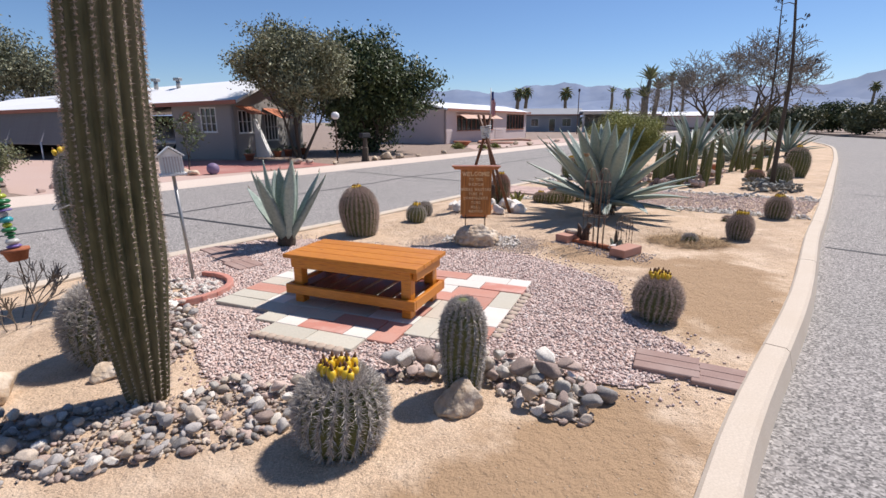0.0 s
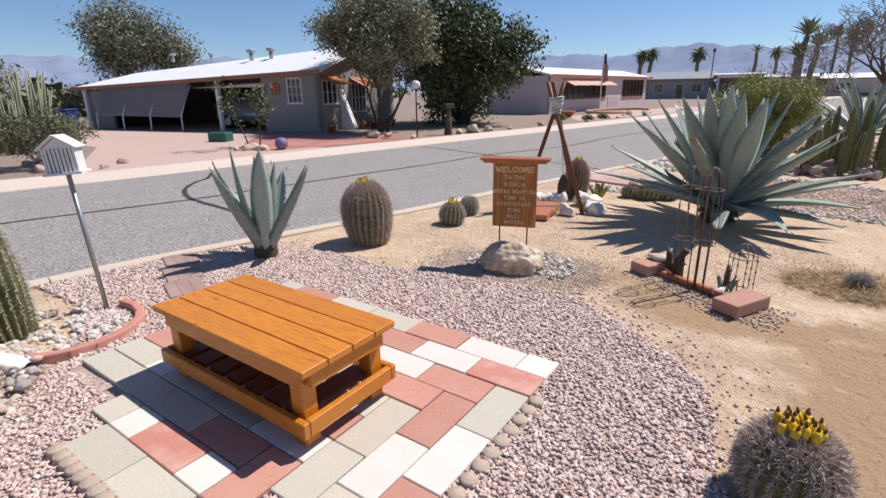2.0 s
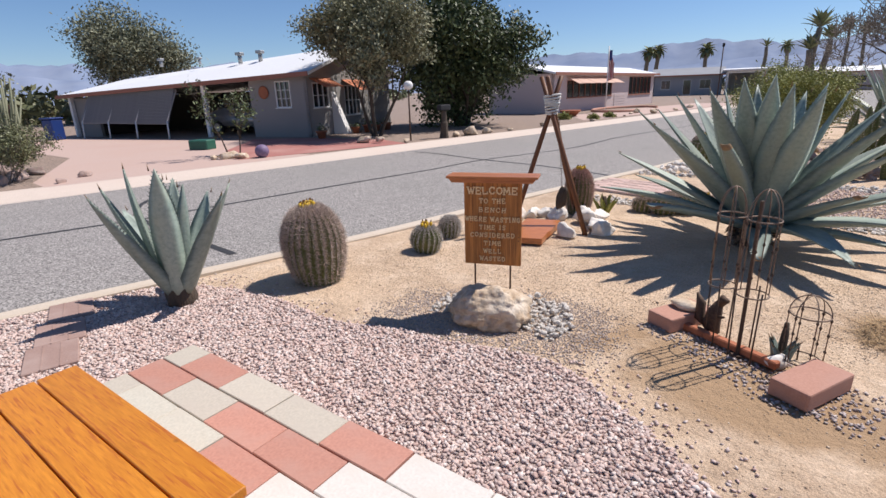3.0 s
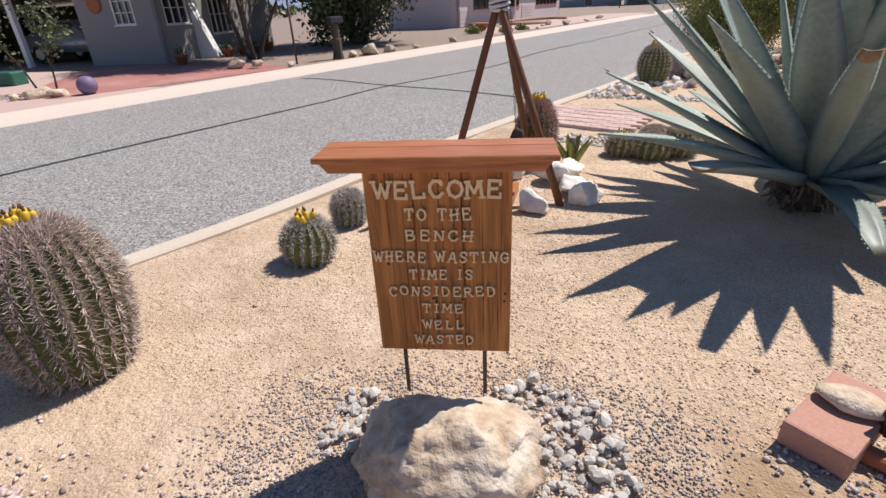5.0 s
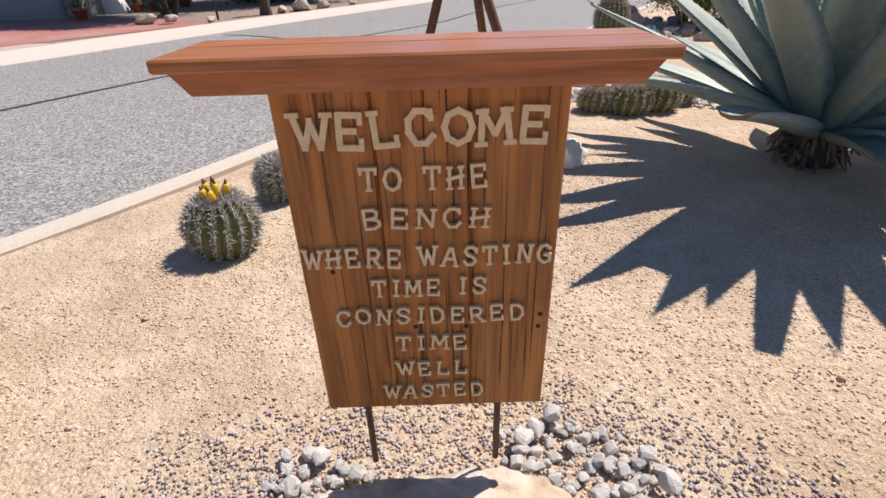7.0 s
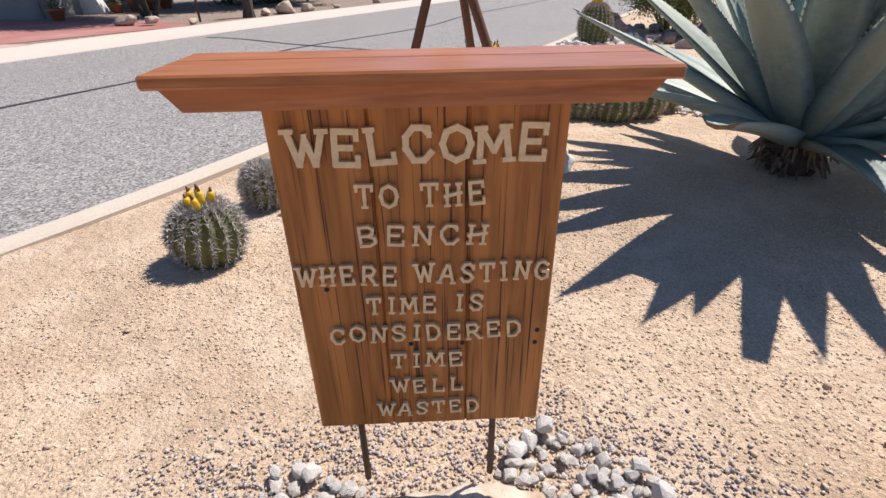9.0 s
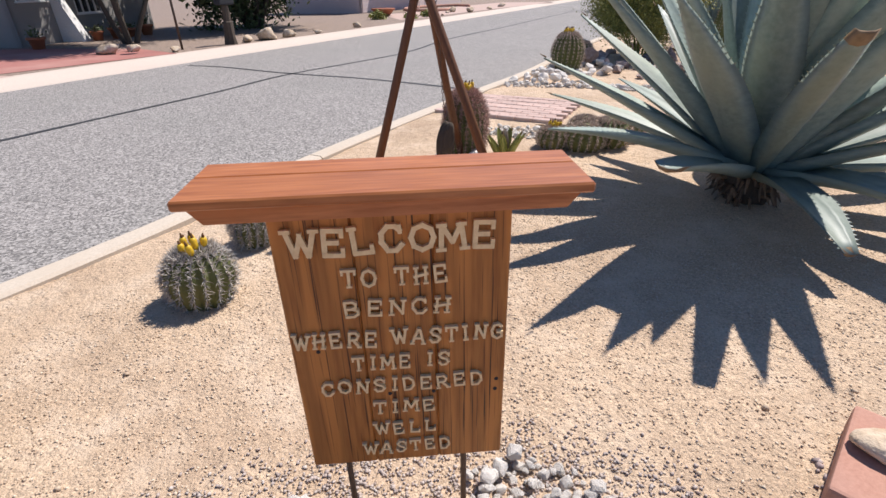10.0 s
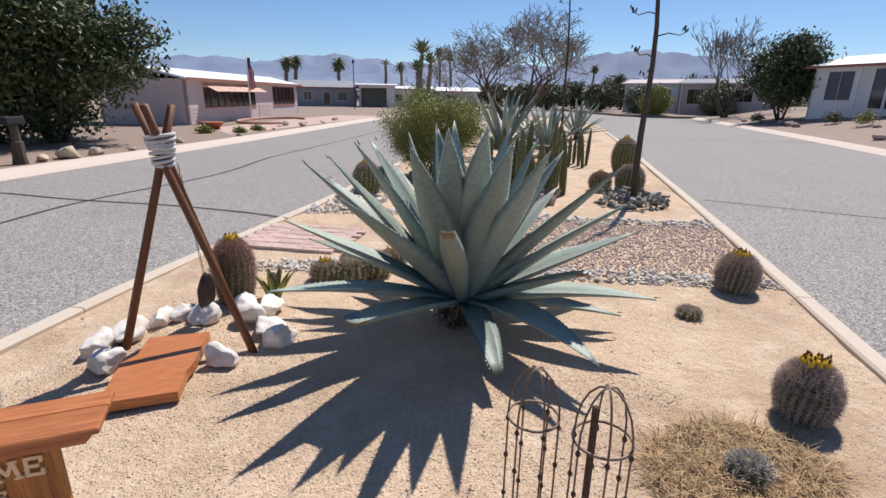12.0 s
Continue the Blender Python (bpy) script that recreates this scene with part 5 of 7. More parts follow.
def palm(x, y, height, label, radius=0.18, fronds=26, reach=1.5, seed=1, skirt=True):
    rnd = random.Random(seed)
    p = thing("palm_tree", pose(x, y, -0.02), label, "palm tree", "palms in the distance")
    pts = [(0.15 * math.sin(i * 0.9 + seed), 0.1 * math.cos(i + seed), height * i / 6) for i in range(7)]
    tube("trunk", pts, [radius * (1.15 - 0.05 * i) for i in range(7)], M_PALM_TRUNK, p, 8)
    sets = []
    for k in range(fronds):
        a, tilt = 2.4 * k, 75 - 130 * (k / fronds) ** 0.9 if skirt else 84 - 62 * (k / fronds)
        v, f, _ = leaf_data(reach * rnd.uniform(0.85, 1.1), reach * (0.42 if skirt else 0.22), tilt, 55 if skirt else 22, 0.01, 0, k, 5, 0.1, False)
        m = pose(pts[-1][0], pts[-1][1], height, 0, 0, math.degrees(a))
        sets.append(([m @ Vector(q) for q in v], f))
    piece("crown", mesh_of("crown", *joined(sets), M_PALM), p)["kind"] = "stuff"


def from_last(az, r):
    """A place r metres off in the compass direction az as seen from the end of the walk."""
    return 1.06 + r * math.sin(radians(az)), 4.11 + r * math.cos(radians(az))


for az, r, h, label, rad, fronds, reach, seed, skirt in (
        (19.0, 75, 7.4, "shaggy palm with upright young fronds beside the far street", 0.36, 24, 2.3, 2, False), (19.9, 77, 6.2, "shorter shaggy palm with upright fronds", 0.36, 22, 2.0, 3, False), (18.6, 74, 5.0, "shaggy short palm in a far yard", 0.4, 26, 1.9, 4, False),
        (21.0, 130, 12.0, "slim distant fan palm against the sky", 0.3, 24, 1.7, 5, True), (22.2, 120, 10.4, "slim distant fan palm against the sky", 0.3, 24, 1.5, 6, True), (10.2, 105, 7.4, "distant fan palm behind a grey house", 0.35, 26, 1.9, 7, True),
        (4.8, 105, 7.4, "distant bushy palm behind a pink house", 0.4, 26, 1.8, 8, True), (5.7, 108, 7.8, "distant bushy palm behind a pink house", 0.4, 26, 1.8, 9, True), (15.1, 100, 7.0, "young palm with upright fronds far off", 0.3, 14, 1.5, 10, False), (16.8, 104, 7.2, "slim distant palm against the sky", 0.3, 20, 1.4, 11, True),
        (62.5, 110, 17.2, "very tall thin fan palm far off", 0.3, 24, 2.2, 12, True), (63.4, 112, 16.2, "very tall thin fan palm far off", 0.3, 24, 2.2, 13, True), (37.5, 150, 9.5, "slim distant fan palm behind bare trees", 0.3, 22, 1.7, 14, True)):
    palm(*from_last(az, r), h, label, rad, fronds, reach, seed, skirt)
palm(-44.2, 48.0, 6.2, "fan palm behind the white roof", 0.3, 26, 1.4, 11)


# far scrub along the horizon
rnd = random.Random(77)
for name, n, near, far, a0, a1, mat, leaf, tall in (("distant_scrub", 90, 108, 190, -6, 34, M_LEAF_DUST, 0.42, 3.2), ("distant_scrub", 60, 100, 170, 24, 60, M_LEAF_DUST, 0.4, 3.6), ("distant_scrub", 70, 45, 90, -80, -48, M_LEAF, 0.4, 3.0), ("distant_scrub", 80, 90, 220, -25, 70, M_LEAF, 0.6, 3.6)):
    tips, verts, faces = [], [], []
    for i in range(n):
        a, r = radians(rnd.uniform(a0, a1)), rnd.uniform(near, far)
        if 20 < math.degrees(a) < 31 and r < 75:
            continue
        h = tall * rnd.uniform(0.4, 1.1)
        c = Vector((r * math.sin(a), 4 + r * math.cos(a), 0))
        for k in range(7):
            tips.append(c + Vector((rnd.gauss(0, 0.9), rnd.gauss(0, 0.9), h * rnd.uniform(0.12, 0.9))))
    v, f = leaf_cloud(rnd, tips, 16, 0.55, leaf)
    tagged(new(name, mesh_of(name, v, f, mat)), "dusty green trees and scrub far along the street", "scrub", "", "stuff")


# ---- gravel, pavers and stones of the median ----
def chips(name, pts, size, height, mat, label, seed, flat=0.6):
    """Loose chips of stone as one mesh; pts: (n, 2)."""
    g = np.random.default_rng(seed)
    n = len(pts)
    base = np.array([[1, 0, 0], [-1, 0, 0], [0, 1, 0], [0, -1, 0], [0, 0, 1], [0, 0, -1]], float)
    tri = np.array([[0, 2, 4], [2, 1, 4], [1, 3, 4], [3, 0, 4], [2, 0, 5], [1, 2, 5], [3, 1, 5], [0, 3, 5]])
    v = base[None] * g.uniform(0.65, 1.35, (n, 6, 1)) + g.uniform(-0.28, 0.28, (n, 6, 3))
    s = size * g.uniform(0.55, 1.35, (n, 1, 1))
    v = v * s * np.stack([np.ones(n), g.uniform(0.6, 0.95, n), g.uniform(0.4, 0.4 + flat * 0.5, n)], 1)[:, None, :]
    a = g.uniform(0, 2 * np.pi, n)
    b = g.normal(0, 0.35, n)
    x = v[:, :, 0] * np.cos(b)[:, None] - v[:, :, 2] * np.sin(b)[:, None]
    z = v[:, :, 0] * np.sin(b)[:, None] + v[:, :, 2] * np.cos(b)[:, None]
    y = v[:, :, 1]
    X = x * np.cos(a)[:, None] - y * np.sin(a)[:, None] + pts[:, 0:1]
    Y = x * np.sin(a)[:, None] + y * np.cos(a)[:, None] + pts[:, 1:2]
    h = np.array([height(p[0], p[1]) for p in pts])
    Z = z + (h + s[:, 0, 0] * 0.22)[:, None]
    verts = np.stack([X, Y, Z], 2).reshape(-1, 3)
    faces = (tri[None] + 6 * np.arange(n)[:, None, None]).reshape(-1, 3)
    me = bpy.data.meshes.new(name)
    me.vertices.add(len(verts))
    me.vertices.foreach_set("co", verts.ravel())
    me.loops.add(faces.size)
    me.loops.foreach_set("vertex_index", faces.ravel().astype(np.int32))
    me.polygons.add(len(faces))
    me.polygons.foreach_set("loop_start", np.arange(0, faces.size, 3, dtype=np.int32))
    me.update(calc_edges=True)
    me.materials.append(mat)
    return tagged(new(name, me), label, "gravel", "", "stuff")


def inside_all(p, poly):
    x, y = p[:, 0], p[:, 1]
    hit = np.zeros(len(p), bool)
    j = len(poly) - 1
    for i in range(len(poly)):
        (xa, ya), (xb, yb) = poly[i], poly[j]
        if ya != yb:
            hit ^= ((ya > y) != (yb > y)) & (x < (xb - xa) * (y - ya) / (yb - ya) + xa)
        j = i
    return hit


def scatter(poly, n, seed, holes=()):
    g = np.random.default_rng(seed)
    xs, ys = [p[0] for p in poly], [p[1] for p in poly]
    p = np.stack([g.uniform(min(xs), max(xs), n), g.uniform(min(ys), max(ys), n)], 1)
    keep = inside_all(p, poly)
    for h in holes:
        keep &= ~inside_all(p, h)
    return p[keep]


def in_bench(u, v):
    q = BENCH @ Vector((u, v, 0))
    return q.x, q.y


PATIO = [in_bench(*p) for p in ((-1.25, -0.62), (-0.36, -0.62), (-0.36, -0.90), (0.40, -0.90), (0.40, -0.70), (0.64, -0.70), (0.64, -0.50), (1.27, -0.50), (1.27, 1.12), (-1.25, 1.12))]
GRAVEL = smooth_line([(-3.75, 3.75), (-3.2, 4.5), (-2.65, 5.25), (-2.1, 5.35), (-1.43, 5.22), (-0.75, 4.95), (-0.3, 4.95), (0.2, 4.85), (0.85, 4.75), (1.27, 4.3), (1.5, 3.95), (1.72, 3.4), (1.62, 2.8), (1.75, 2.35), (1.85, 2.05), (1.38, 1.55), (1.0, 1.58), (0.5, 1.72), (-0.2, 1.62), (-0.8, 1.4), (-1.3, 1.4), (-1.75, 1.95), (-2.05, 2.5), (-2.3, 3.0), (-2.9, 3.5)], 3)
bed("gravel_bed", GRAVEL, 0.05, M_GRAVELBED, 0.008, "dusty pinkish bed under loose gravel")
chips("gravel", scatter(GRAVEL, 105000, 5, [PATIO]), 0.0155, lambda x, y: lie(x, y) + 0.010, M_GRAVEL, "loose pink, white and grey crushed gravel", 6)
cx, cy = sum(q[0] for q in GRAVEL) / len(GRAVEL), sum(q[1] for q in GRAVEL) / len(GRAVEL)
for grow, count, seed in ((1.06, 9000, 41), (1.16, 6500, 42)):
    chips("gravel", scatter([(cx + (x - cx) * grow, cy + (y - cy) * grow) for x, y in GRAVEL if y > 1.45 or x > -0.3], count, seed, [GRAVEL, LEFT_CURB + [(-12, 60), (-12, -5)]]), 0.0125, lambda x, y: lie(x, y) + 0.002, M_GRAVEL, "stray gravel spilled over the sand", seed)
island_near = [(-4.6, 1.0), (-3.1, 4.7), (-1.1, 7.6), (1.5, 11.6), (7.3, 9.2), (5.8, 7.0), (3.2, 3.3), (1.2, 0.6), (-0.5, -2.0), (-5.0, -2.0)]
chips("sand_pebbles", scatter(island_near, 46000, 8, [GRAVEL]), 0.0048, lie, M_PEBBLE, "small tan pebbles scattered on the sand", 9)
chips("sand_pebbles", scatter(island_near, 700, 18, [GRAVEL]), 0.012, lie, M_PEBBLE, "larger loose pebbles on the sand", 19)
chips("sand_pebbles", scatter([(-1.6, 5.9), (-0.6, 7.6), (0.4, 8.9), (3.6, 6.2), (2.4, 4.9), (0.9, 5.6), (-0.4, 5.5)], 42000, 28), 0.0056, lie, M_LIGHTGRIT, "coarse pale grit on the sand round the sign", 29)
for name, poly, n, seed in (("gravel", smooth_line([(-0.48, 5.1), (-0.40, 5.55), (-0.1, 5.70), (0.5, 5.74), (0.95, 5.66), (1.18, 5.45), (1.15, 4.95), (0.75, 4.75), (0.2, 4.8), (-0.4, 4.9)], 3), 12500, 21), ("gravel", [(1.35, 5.35), (1.6, 5.6), (1.95, 5.15), (2.3, 4.95), (2.55, 4.75), (2.35, 4.4), (1.95, 4.55), (1.7, 5.0)], 2200, 22)):
    pts = scatter(poly, n, seed)
    pts = pts + np.random.default_rng(seed + 5).normal(0, 0.09 if seed == 21 else 0.03, pts.shape)
    chips(name, pts, 0.0068 if seed == 21 else 0.013, lambda x, y: lie(x, y) + 0.002, M_GRIT if seed == 21 else M_MAUVE, "fine brown gravel round the boulder" if seed == 21 else "loose mauve-grey gravel on sand", seed + 1)

# patio of mixed concrete pavers, laid as single and double blocks
patio = tagged(new("patio"), "patio of cream, pink and grey-green concrete pavers", "patio", "", "structure")
patio.matrix_basis = BENCH
rnd = random.Random(12)
PU = [1.27 - 0.2125 * k for k in range(13)]
PV = [1.12 - 0.213 * k for k in range(7)] + [-0.345, -0.532, -0.722, -0.925]
CREAM, PINK, MOSS, WHITE_PAVER, RED = range(5)
# pavers that can be told: first column from the kerb end, first row from the far side, columns and rows covered, colour
LAID = [(0, 0, 1, 1, WHITE_PAVER), (1, 0, 2, 1, WHITE_PAVER), (3, 0, 2, 1, PINK), (5, 0, 2, 1, CREAM), (7, 0, 2, 1, CREAM), (9, 0, 2, 1, PINK), (11, 0, 1, 1, CREAM),
        (0, 1, 2, 1, RED), (2, 1, 2, 1, WHITE_PAVER), (4, 1, 2, 1, PINK), (6, 1, 2, 1, PINK), (8, 1, 2, 1, CREAM), (10, 1, 2, 1, PINK),
        (0, 2, 1, 2, MOSS), (1, 2, 2, 1, PINK), (3, 2, 2, 1, WHITE_PAVER), (1, 3, 1, 2, PINK), (2, 3, 2, 1, PINK), (0, 4, 1, 2, WHITE_PAVER), (2, 4, 1, 2, CREAM), (1, 5, 1, 2, WHITE_PAVER), (0, 6, 1, 2, PINK), (2, 6, 1, 2, MOSS),
        (1, 7, 1, 1, CREAM), (3, 7, 1, 2, PINK), (4, 8, 1, 1, WHITE_PAVER), (5, 8, 2, 1, RED), (7, 8, 1, 1, WHITE_PAVER), (8, 8, 1, 1, MOSS), (6, 9, 2, 1, MOSS), (4, 9, 2, 1, MOSS), (4, 7, 2, 1, PINK), (6, 7, 2, 1, MOSS),
        (8, 7, 2, 1, CREAM), (10, 7, 2, 1, MOSS), (10, 6, 2, 1, MOSS), (9, 6, 1, 1, WHITE_PAVER), (10, 5, 2, 1, PINK)]
taken = {(i + a, j + b) for i, j, w, h, k in LAID for a in range(w) for b in range(h)}
for j in range(9):
    for i in range(3 if j < 8 else 4, 12 if j < 8 else 9):
        if (i, j) not in taken:
            w = 2 if i < 11 and (i + 1, j) not in taken and j < 8 else 1
            taken |= {(i + a, j) for a in range(w)}
            LAID.append((i, j, w, 1, rnd.choices(range(5), (4, 4, 3, 2, 1))[0]))
paver_meshes = {}
for i, j, w, h, k in LAID:
    wide, high = PU[i] - PU[i + w] - 0.007, PV[j] - PV[j + h] - 0.007
    key = (round(wide, 2), round(high, 2), k)
    if key not in paver_meshes:
        bm = box((wide, high, 0.05), None, 0.004)
        me = bpy.data.meshes.new("paver")
        bm.to_mesh(me)
        bm.free()
        me.materials.append(M_PAVERS[k])
        paver_meshes[key] = me
    piece("paver", paver_meshes[key], patio, pose((PU[i] + PU[i + w]) / 2, (PV[j] + PV[j + h]) / 2, -0.004 + rnd.uniform(-0.003, 0.003), rnd.uniform(-0.4, 0.4), rnd.uniform(-0.4, 0.4), rnd.uniform(-0.5, 0.5)))
M_EDGE = material("tan_edging", (0.50, 0.40, 0.31), (0.36, 0.28, 0.22), (0.44, 0.33, 0.26), fine=60, broad=4, bump=0.4, depth=0.004)
edge_me = mesh_of("edging_block", *lathe_data([(0.042, -0.03), (0.042, 0.022), (0.036, 0.028)], 10), M_EDGE, True)
for i in range(11):
    piece("edging_block", edge_me, patio, pose(1.315, -0.30 + 0.098 * i, 0.0, 0, 0, 30 * i))
for i in range(11):
    piece("edging_block", edge_me, patio, pose(-0.42 + 0.075 * i, -0.95, 0.0, 0, 0, 30 * i))

# stepping slabs of mauve concrete
for m, label in ((pose(1.605, 1.82, 0.0, 0, 0, -22), "weathered mauve concrete step slab by the kerb"), (pose(1.91, 1.64, -0.004, 0, 0, -24), "weathered mauve concrete step slab by the kerb"), (pose(-2.93, 4.62, 0.0, 0, 0, -38), "mauve concrete step slab under the young agave"), (pose(-2.62, 4.30, 0.002, 0, 0, -38), "mauve concrete step slab under the young agave"), (pose(-2.33, 4.02, 0.0, 0, 0, -38), "mauve concrete step slab near the bench")):
    bm = box((0.40, 0.30, 0.05), None, 0.006)
    for k in (-1, 1):
        box((0.404, 0.006, 0.008), pose(0, k * 0.05, 0.024), 0, bm)
    tagged(part("step_slab", bm, M_STEP), label, "paving slab", "step slabs").matrix_basis = m

RIVER = []
for k in range(14):
    r = random.Random(k + 3)
    me = rock_mesh("stone", (1, r.uniform(0.6, 0.9), r.uniform(0.45, 0.72)), M_RIVERS[(0, 1, 2, 0, 3)[k % 5]], k + 40, 3, 0.24)
    me.polygons.foreach_set("use_smooth", [True] * len(me.polygons))
    RIVER.append(me)


BROKEN = [rock_mesh("stone", (1, random.Random(k).uniform(0.65, 0.9), random.Random(k + 9).uniform(0.55, 0.8)), M_RIVERS[(1, 3, 0, 2, 1)[k % 5]], k + 340, 3, 0.3) for k in range(10)]


def stone_heap(name, label, polys, n, lo, hi, meshes, seed, rise=0.05, category="rocks", piece_name="stone"):
    """Separate stones laid close together inside the outlines, one on another towards the middle."""
    heap = tagged(new(name), label, category)
    rnd, put = random.Random(seed), []
    xs, ys = [p[0] for q in polys for p in q], [p[1] for q in polys for p in q]
    heap.matrix_basis = pose(sum(xs) / len(xs), sum(ys) / len(ys), 0)
    back = heap.matrix_basis.inverted()
    tries = 0
    while len(put) < n and tries < n * 60:
        tries += 1
        x, y, r = rnd.uniform(min(xs), max(xs)), rnd.uniform(min(ys), max(ys)), rnd.uniform(lo, hi) * rnd.choice((0.7, 1, 1, 1.15))
        if not any(inside(x, y, q) for q in polys):
            continue
        near = [s for s in put if (s[0] - x) ** 2 + (s[1] - y) ** 2 < ((s[2] + r) * 0.62) ** 2]
        if len(near) > 1 or any((s[0] - x) ** 2 + (s[1] - y) ** 2 < ((s[2] + r) * 0.36) ** 2 for s in near):
            continue
        z = lie(x, y) + 0.35 * r + (rise * r / hi if near else 0)
        put.append((x, y, r))
        piece(piece_name, rnd.choice(meshes), heap, back @ pose(x, y, z, rnd.uniform(-22, 22), rnd.uniform(-22, 22), rnd.uniform(0, 360)) @ Matrix.Diagonal((r, r, r * rnd.uniform(0.85, 1.2), 1)))
    return heap


stone_heap("rock_border", "border of smooth grey and tan river stones", [[(-2.7, 0.35), (-2.5, 0.95), (-1.99, 1.1), (-1.55, 1.2), (-1.2, 1.42), (-0.75, 1.52), (-0.5, 1.35), (-0.83, 0.85), (-1.2, 0.72), (-1.56, 0.55), (-2.1, 0.4)]], 299, 0.020, 0.054, RIVER, 51)
stone_heap("rock_border", "heap of broken pink, grey and pale stones round the columnar cactus", [[(-0.28, 1.55), (-0.15, 1.82), (0.2, 1.85), (0.58, 1.82), (0.95, 1.62), (1.08, 1.38), (0.9, 1.1), (0.62, 1.2), (0.45, 1.42), (0.3, 1.62), (0.0, 1.55)]], 110, 0.035, 0.085, BROKEN, 52, 0.09)
stone_heap("rock_border", "border of flat river stones beside the gravel", [[(-1.75, 1.65), (-1.72, 2.0), (-1.95, 2.35), (-2.25, 2.75), (-2.7, 2.6), (-2.5, 2.1), (-2.1, 1.7)]], 230, 0.022, 0.05, RIVER, 53)
for poly, n, seed in (([(-2.7, 0.35), (-2.5, 0.95), (-1.99, 1.1), (-1.55, 1.2), (-1.2, 1.42), (-0.75, 1.52), (-0.5, 1.35), (-0.83, 0.85), (-1.2, 0.72), (-1.56, 0.55), (-2.1, 0.4)], 2600, 151), ([(-0.28, 1.5), (-0.15, 1.85), (0.2, 1.88), (0.58, 1.85), (0.95, 1.65), (1.08, 1.38), (0.9, 1.1), (0.62, 1.2), (0.45, 1.42), (0.3, 1.6)], 1500, 152), ([(-1.75, 1.65), (-1.72, 2.0), (-1.95, 2.35), (-2.25, 2.75), (-2.7, 2.6), (-2.5, 2.1), (-2.1, 1.7)], 1600, 153)):
    chips("small_stones", scatter(poly, n, seed), 0.019, lambda x, y: lie(x, y) + 0.006, M_SMALLSTONE, "small broken stones between the river stones", seed)
rock("boulder", 0.23, 1.25, (0.17, 0.12, 0.12), M_ROCKT, 9, "cream-coloured boulder beside the columnar cactus", 20, "", 0.5, None, 4)
rock("boulder", -2.62, 1.15, (0.22, 0.17, 0.14), M_ROCKT, 11, "pale boulder among the river stones", 40)
rock("boulder", -2.05, 1.45, (0.13, 0.09, 0.07), M_ROCKT, 12, "small tan boulder among the river stones", 70)
rock("boulder", -2.45, 2.62, (0.24, 0.10, 0.08), M_ROCKW, 13, "long white rock beside the leaning cactus", 10)

WHITE = [rock_mesh("stone", (1, 0.8, 0.65), M_ROCKW, k + 70, 2, 0.3) for k in range(5)]
stone_heap("white_stone_ring", "bed of small white quartz stones round a cactus", [[(-2.6 + 0.42 * math.cos(a), 3.14 + 0.38 * math.sin(a)) for a in np.linspace(0, 6.28, 16)]], 130, 0.022, 0.042, WHITE, 54, 0.02)
red_edge = tagged(new("brick_edging"), "curved edging of red scalloped bricks round white stones", "edging")
eb = box((0.17, 0.06, 0.07), None, 0.012, segments=2)
eme = bpy.data.meshes.new("brick")
eb.to_mesh(eme)
eb.free()
eme.materials.append(M_PAVERS[4])
for i in range(12):
    a = radians(-115 + 17.5 * i)
    piece("brick", eme, red_edge, pose(-2.6 + 0.50 * math.cos(a), 3.14 + 0.46 * math.sin(a), 0.015, 0, 0, math.degrees(a) + 90))

# white stones round the sign's boulder
stone_heap("white_stones", "small white broken stones beside the boulder", [[(0.6, 5.15), (0.48, 5.66), (0.69, 5.68), (0.86, 5.6), (0.92, 5.42), (0.95, 5.2), (0.8, 5.0)], [(-0.14, 5.3), (-0.08, 5.59), (0.05, 5.58), (0.2, 5.5), (0.12, 5.3)]], 280, 0.012, 0.034, WHITE, 55, 0.03)


# ---- saguaro and other cacti near the start ----
def saguaro():
    s = thing("saguaro", pose(-1.63, 1.24, lie(-1.63, 1.24) - 0.03, 0, 0, 0), "tall grey-brown ribbed saguaro cactus leaning over the stones", "cactus")
    ribs, rows, sides = 18, 40, 108
    H = 2.75
    verts, faces, sp = [], [], []

    def place(f):
        r = 0.108 + 0.092 * min(1, f / 0.30) ** 0.9 - 0.03 * max(0, (f - 0.4) / 0.6)
        if f > 0.88:
            r *= math.sqrt(max(0.01, 1 - ((f - 0.88) / 0.12) ** 2))
        return Vector((0.17 * f - 0.05 * math.sin(3 * f), -0.05 * f, H * f)), r
    for i in range(rows + 1):
        c, r = place(i / rows)
        for k in range(sides):
            w = 2 * math.pi * k / sides
            q = r * (0.75 + 0.25 * abs(math.cos(0.5 * ribs * w + 0.15 * math.sin(7 * i / rows))) ** 0.7)
            verts.append((c.x + q * math.cos(w), c.y + q * math.sin(w), c.z))
    for i in range(rows):
        for k in range(sides):
            n = (k + 1) % sides
            faces.append((i * sides + k, i * sides + n, (i + 1) * sides + n, (i + 1) * sides + k))
    faces.append(tuple(rows * sides + k for k in range(sides)))
    piece("body", mesh_of("body", verts, faces, M_SAGUARO, True), s)

    def crest(rib, f):
        c, r = place(f)
        w = 2 * math.pi * rib / ribs
        return c + Vector((r * math.cos(w), r * math.sin(w), 0)), Vector((math.cos(w), math.sin(w), 0.05)).normalized()
    piece("spine_coat", mesh_of("spine_coat", *spines(crest, ribs, 90, 0.026, 8, 4, 0.0022, 0.02, 0.97), M_SPINE), s, None, "short pale spines")["kind"] = "stuff"


saguaro()
barrel(-2.25, 1.74, 0.25, 0.53, "large round barrel cactus thick with grey hooked spines", 22, M_SPINE_GREY, 5, 15, each=14, length=0.085, count=19)


